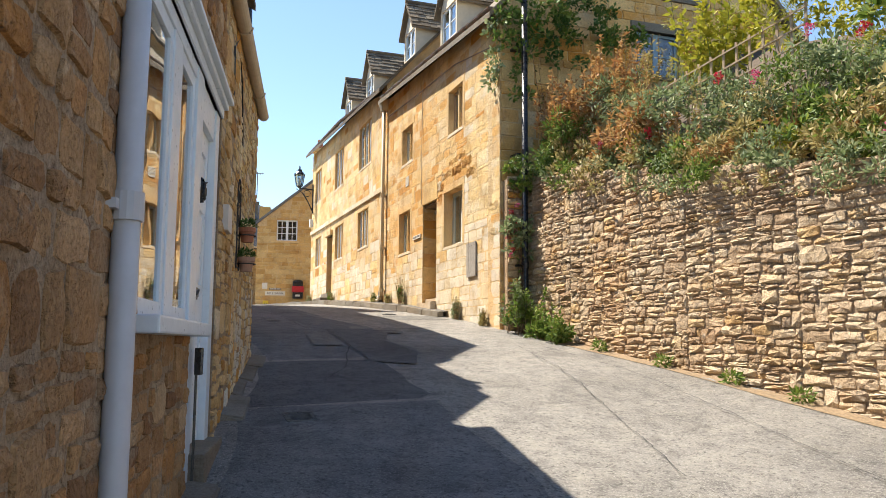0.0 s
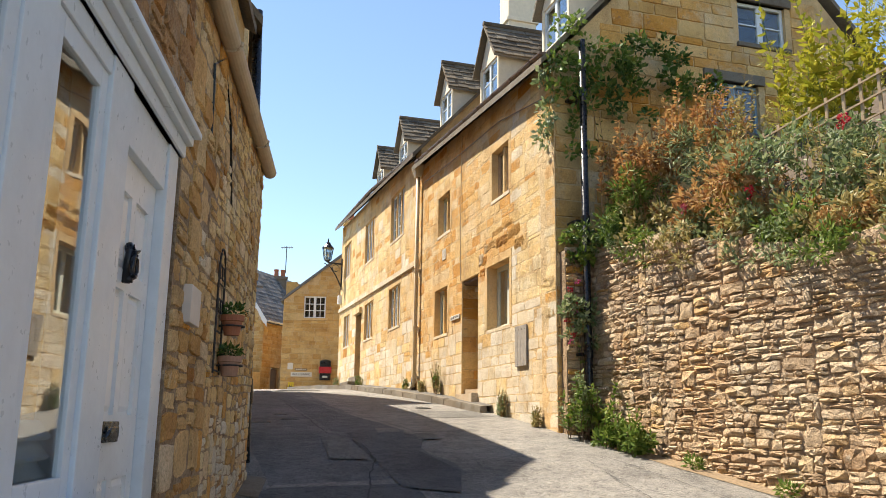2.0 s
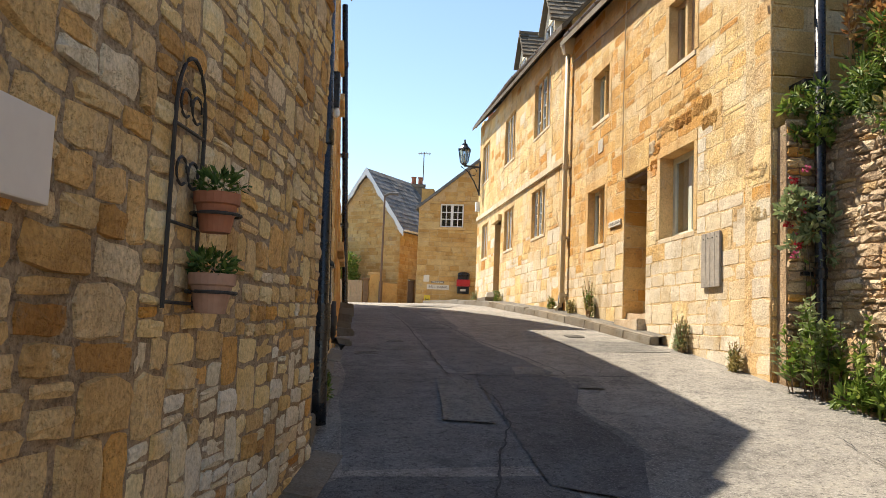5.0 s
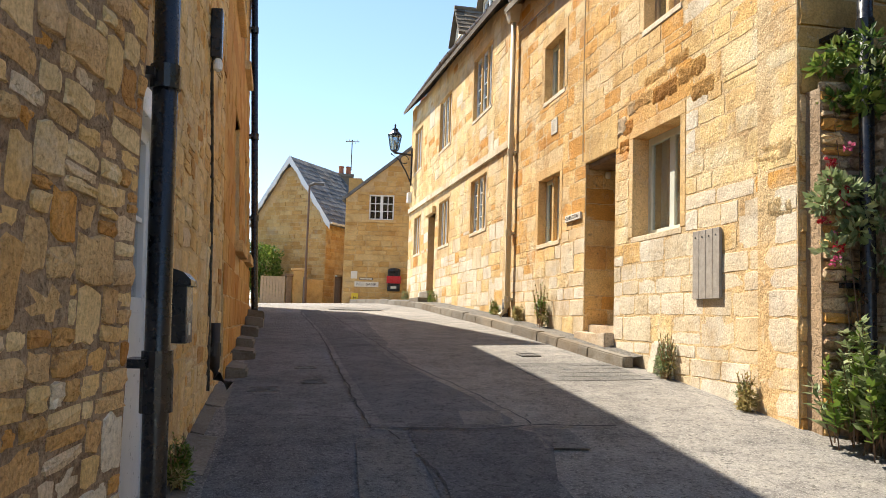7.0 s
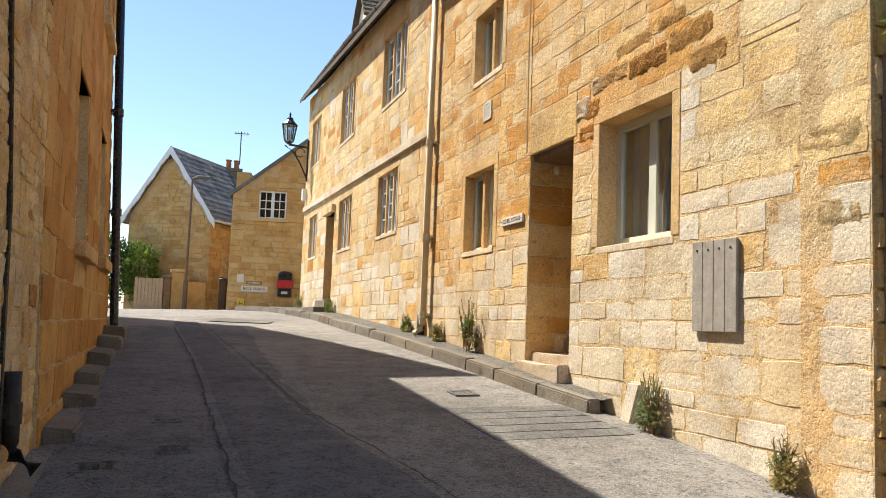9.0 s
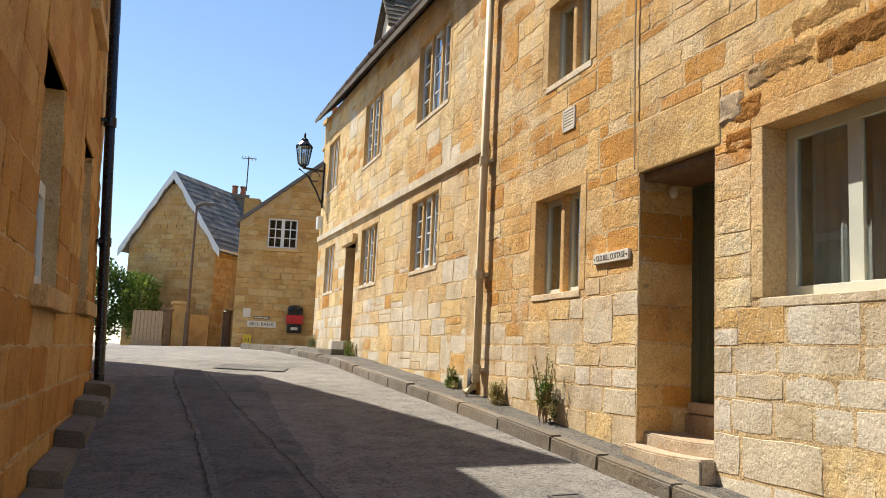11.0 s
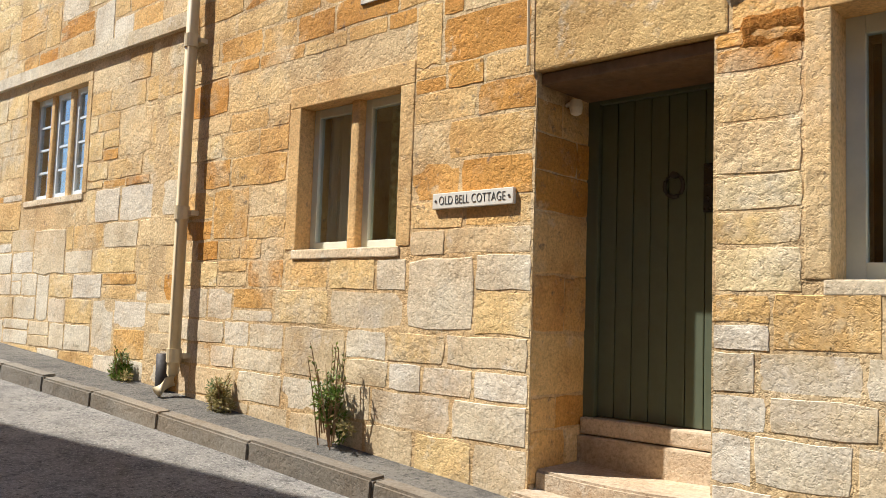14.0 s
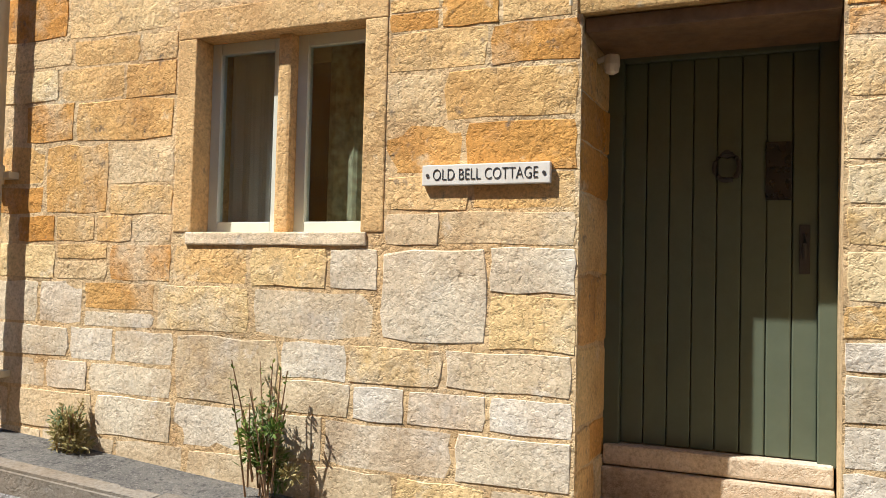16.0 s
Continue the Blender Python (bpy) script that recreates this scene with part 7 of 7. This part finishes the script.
lathe(bm, (LX, LY, LZ), [(0.70 * r_, 0.72 * z_) for r_, z_ in [(0.29, 0.67), (0.27, 0.72), (0.14, 0.86), (0.12, 0.94), (0.05, 0.98), (0.03, 1.04), (0.045, 1.08), (0.01, 1.16)]], 12)
part("roof", bm, M_BLACK, lan)
bm = bmesh.new()
lathe(bm, (LX, LY, LZ), [(0.70 * r_, 0.72 * z_) for r_, z_ in [(0.03, 0.1), (0.04, 0.25), (0.05, 0.36), (0.03, 0.46), (0.01, 0.5)]], 10)
part("lamp", bm, M_SIGN, lan)
bm = bmesh.new()
soft_block(bm, FB, FB.u(30.3), FB.u(30.5), 5.85, 6.15, 0.0, 0.12, 0.01)
solo("alarm_box", bm, M_WHITE, "white alarm box near the end of terrace", "alarm box")
# lamp post, gate, pillar, hedge
lp = thing("lamp_post", (3.3, 41.5, ground_z(3.3, 41.5)), "slim dark lamp post with small bent lantern", "lamp post")
z0 = ground_z(3.3, 41.5)
bm = bmesh.new()
tube(bm, [(3.3, 41.5, z0 - 0.1), (3.3, 41.5, z0 + 1.2)], 0.085, 12)
tube(bm, [(3.3, 41.5, z0 + 1.2), (3.3, 41.5, z0 + 5.05)], 0.05, 10, 0.04)
part("post", bm, M_BROWNGUT, lp)
bm = bmesh.new()
tube(bm, [(3.3, 41.5, z0 + 5.03), (3.5, 41.4, z0 + 5.12), (3.9, 41.3, z0 + 5.10)], 0.06, 8, 0.07)
part("head", bm, M_COVER, lp)
FGT = Face((1.5, 41.9), (2.5, 41.7), (0, -1))
gate = thing("timber_gate", (1.1, 41.7, 2.8), "pale boarded timber gate", "gate")
for k in range(8):
    bm = bmesh.new()
    u = FGT.length * k / 8
    soft_block(bm, FGT, u + 0.005, u + FGT.length / 8 - 0.005, 2.75, 4.1, 0.0, 0.03, 0.004)
    part("board", bm, M_PALEWOOD, gate)
for z in (3.0, 3.85):
    bm = bmesh.new()
    block(bm, FGT, 0, FGT.length, z, z + 0.1, -0.03, 0.0)
    part("rail", bm, M_PALEWOOD, gate)
for x, y, wd, h, m in ((2.65, 41.65, 0.22, 1.30, M_BROWNWOOD), (3.02, 41.75, 0.46, 1.55, M_TAN)):
    f = Face((x - wd / 2, y), (x + wd / 2, y), (0, -1))
    bm = bmesh.new()
    soft_block(bm, f, 0, wd, 2.6, 2.82 + h, -0.45, 0, 0.02)
    pil = solo("gate_pillar", bm, m, "stone gate pillar with a flat cap" if m is M_TAN else "dark timber gate post", "gate pillar")
    bm = bmesh.new()
    soft_block(bm, f, -0.06, wd + 0.06, 2.82 + h, 2.92 + h, -0.5, 0.06, 0.02)
    part("cap", bm, M_DRESSED if m is M_TAN else m, pil)
bm = bmesh.new()
FW = Face((3.28, 42.0), (4.1, 42.3), (0, -1))
soft_block(bm, FW, 0, FW.length, 2.6, 4.05, -0.3, 0, 0.03)
solo("low_wall", bm, M_TAN, "low tan stone wall before the gabled house", "wall")
plant("hedge", (0.4, 43.6, 2.8), "dense glossy green hedge behind the gate", "hedge",
      [("foliage", M_DEEP, (0.5, 43.4, 4.5), (1.3, 0.9, 1.7), 5200, 0.13, 0.6), ("foliage", M_LEAF, (1.7, 43.0, 4.4), (0.9, 0.8, 1.45), 3000, 0.12, 0.6), ("foliage", M_DEEP, (-1.3, 43.4, 4.2), (1.3, 0.9, 1.4), 2600, 0.13, 0.6)], seed=140)
plant("distant_tree", (-4.0, 62.0, 2.2), "distant broad-leaved tree beyond the lane", "tree",
      [("crown", M_LEAF, (-4.2, 62.0, 6.2), (2.6, 2.4, 2.2), 5000, 0.25, 0.6), ("crown", M_DEEP, (-6.5, 62.0, 5.4), (2.4, 2.2, 2.4), 4000, 0.25, 0.6)],
      [("crown", M_LEAF, M_BARK, (-4.2, 62.0, 2.0), (0.1, 0.1), 3, 3.0, 0.2, 8)], seed=141)
bm = bmesh.new()
block(bm, FNS, 0.9, 1.75, 2.6, 4.3, -0.2, -0.14)
part("door", bm, M_BROWNWOOD, gabled, "brown timber door")
bm = bmesh.new()
soft_block(bm, FNS, 0.8, 1.85, 4.35, 4.55, -0.1, 0.03, 0.01)
part("lintel", bm, M_DRESSED, gabled)
gutter("gutter", FNS.at(-0.2, 6.52, 0.32), FNS.at(7.0, 6.52, 0.32), 0.07, M_WHITE, "white gutter along the slate eave", 5)

# ---- stones, laid last ----
lay_stones(wall_a, FA, 0.9, top_a, OPEN_A, ASHLAR, lambda u, v: abs(u - 4.4) + abs(v - 3.6), (0.15, 0.22), (0.22, 0.58), 0.008, (0.0052, 0.0095), mats_a, 11, jump=0.03, split=0.05, wave=0.03, tilt=0.008)
p_, q_ = FA.at(D_U1, 0, 0.0), FA.at(D_U1, 0, DW0)
FR = Face((p_.x, p_.y), (q_.x, q_.y), (0, -1))
lay_stones(wall_a, FR, 2.2, lambda u: 4.44, [], ASHLAR, lambda u, v: v, (0.16, 0.32), (0.2, 0.5), 0.006, (0.004, 0.012), lambda u, v, r: M_HONEY if v > 3.5 or r.random() < 0.4 else M_CREAM, 71, limit=40, tilt=0.01)
lay_stones(wall_b, FB, 1.4, top_b, OPEN_B, ASHLAR, lambda u, v: u, (0.15, 0.27), (0.22, 0.72), 0.010, (0.0052, 0.0105), mats_b, 12, jump=0.08, split=0.12, wave=0.03, tilt=0.008)
lay_stones(gable, FG, 1.0, lambda u: gable_a(u) - 0.12, [(a - 0.1, b + 0.1, c - 0.07, d + 0.16) for a, b, c, d in CUT_G], ASHLAR, lambda u, v: u, (0.16, 0.25), (0.25, 0.55), 0.009, (0.010, 0.03), lambda u, v, r: M_HONEY if r.random() < 0.7 else M_TAN, 13, limit=200)
lay_stones(party, FGB, 6.5, lambda u: gable_b(u) - 0.02, [], ASHLAR, lambda u, v: u, (0.18, 0.26), (0.3, 0.6), 0.009, (0.01, 0.03), lambda u, v, r: M_HONEY, 14, u_to=3.4, limit=60)
def mats_1(u, v, rng):
    if u < F1.u(6.2):
        return M_UMBER
    if v < 2.1 and u > F1.u(7.2) and rng.random() < 0.4:
        return M_PALE
    return M_CREAM if u > F1.u(7.4) and rng.random() < 0.45 else M_BROWN


lay_stones(wall_1, F1, -0.6, lambda u: EAVE_1, OPEN_1, RUBBLE, lambda u, v: abs(u - F1.u(6.8)) + abs(v - 2.0), (0.075, 0.18), (0.12, 0.33), 0.016, (0.012, 0.032), mats_1, 15, u_from=F1.u(-1.0), u_to=F1.u(7.35), limit=190, tilt=0.05, jump=0.10, split=0.20, wave=0.10)
lay_stones(wall_1, F1, 0.4, lambda u: EAVE_1, OPEN_1, RUBBLE, lambda u, v: abs(u - F1.u(8.0)) + abs(v - 2.2), (0.05, 0.125), (0.08, 0.27), 0.008, (0.010, 0.024), mats_1, 25, u_from=F1.u(7.35), limit=100, tilt=0.07, jump=0.10, split=0.15, wave=0.10)
lay_stones(wall_2, F2, 0.9, lambda u: EAVE_2, OPEN_2, RUBBLE, lambda u, v: abs(v - 3.0), (0.07, 0.15), (0.10, 0.32), 0.011, (0.008, 0.020), lambda u, v, r: M_CREAM if r.random() < 0.72 else (M_HONEY if r.random() < 0.5 else M_BROWN), 16, tilt=0.04, jump=0.12, split=0.12, wave=0.08)
lay_stones(wall_3, F3, 1.2, lambda u: EAVE_3, OPEN_3, ASHLAR, lambda u, v: abs(v - 3.0), (0.22, 0.32), (0.35, 0.8), 0.006, (0.008, 0.016), lambda u, v, r: M_ASHLAR, 17, limit=200)
lay_stones(wall_m, FM, 1.9, lambda u: top_m(u) - 0.05, [(a, b, c - 0.1, d) for a, b, c, d in CUT_M], ASHLAR, lambda u, v: u, (0.13, 0.22), (0.2, 0.5), 0.012, (0.01, 0.03), lambda u, v, r: M_TAN, 18, limit=0)
lay_stones(wall_n, FN, 1.9, lambda u: top_n(u) - 0.1, [], ASHLAR, lambda u, v: u, (0.13, 0.2), (0.2, 0.5), 0.012, (0.01, 0.03), lambda u, v, r: M_TAN, 19, limit=0)
lay_stones(wall_ns, FNS, 1.9, lambda u: 6.7, [(0.8, 1.85, 1.8, 4.55)], ASHLAR, lambda u, v: u, (0.13, 0.2), (0.2, 0.5), 0.012, (0.01, 0.03), lambda u, v, r: M_TAN, 20, limit=0)
for k, (p, q) in enumerate(zip(DW, DW[1:])):
    f = Face(p, q, (-1, 0))

    def dtop(u, f=f):
        return dw_top(f.at(u, 0).y) + 0.06 * noise.noise(Vector((u * 2.3, k, 0)))

    seg = backing(garden_wall, f, 0.0, lambda u: dtop(u) - 0.05, [], 0.4, M_MORTAR_D, name="core", step=0.4, front=-0.012)
    lay_stones(seg, f, ground_z(5.8, min(p[1], q[1])) - 0.15, dtop, [], DRYSTONE, lambda u, v: abs(v - 2.5), (0.045, 0.115), (0.08, 0.34), 0.005, (0.028, 0.050), lambda u, v, r: M_DRY, 30 + k, limit=(120, 290, 220, 200, 60, 0, 0)[k], tilt=0.075, set_at=-0.03, jump=0.05, split=0.12, wave=0.12)
# rough stub of the garden wall butting against the cottage corner
FS = Face((5.35, 11.96), (5.76, 11.96), (0, -1))
stub = backing(garden_wall, FS, 1.2, lambda u: 4.2, [], 0.16, M_MORTAR_D, name="core", step=0.2, front=-0.012)
lay_stones(stub, FS, 1.6, lambda u: 4.25, [], DRYSTONE, lambda u, v: abs(v - 3.0), (0.05, 0.11), (0.10, 0.28), 0.005, (0.03, 0.07), lambda u, v, r: M_DRY if r.random() < 0.6 else M_HONEY, 47, limit=120, tilt=0.05, set_at=-0.03, split=0.1)
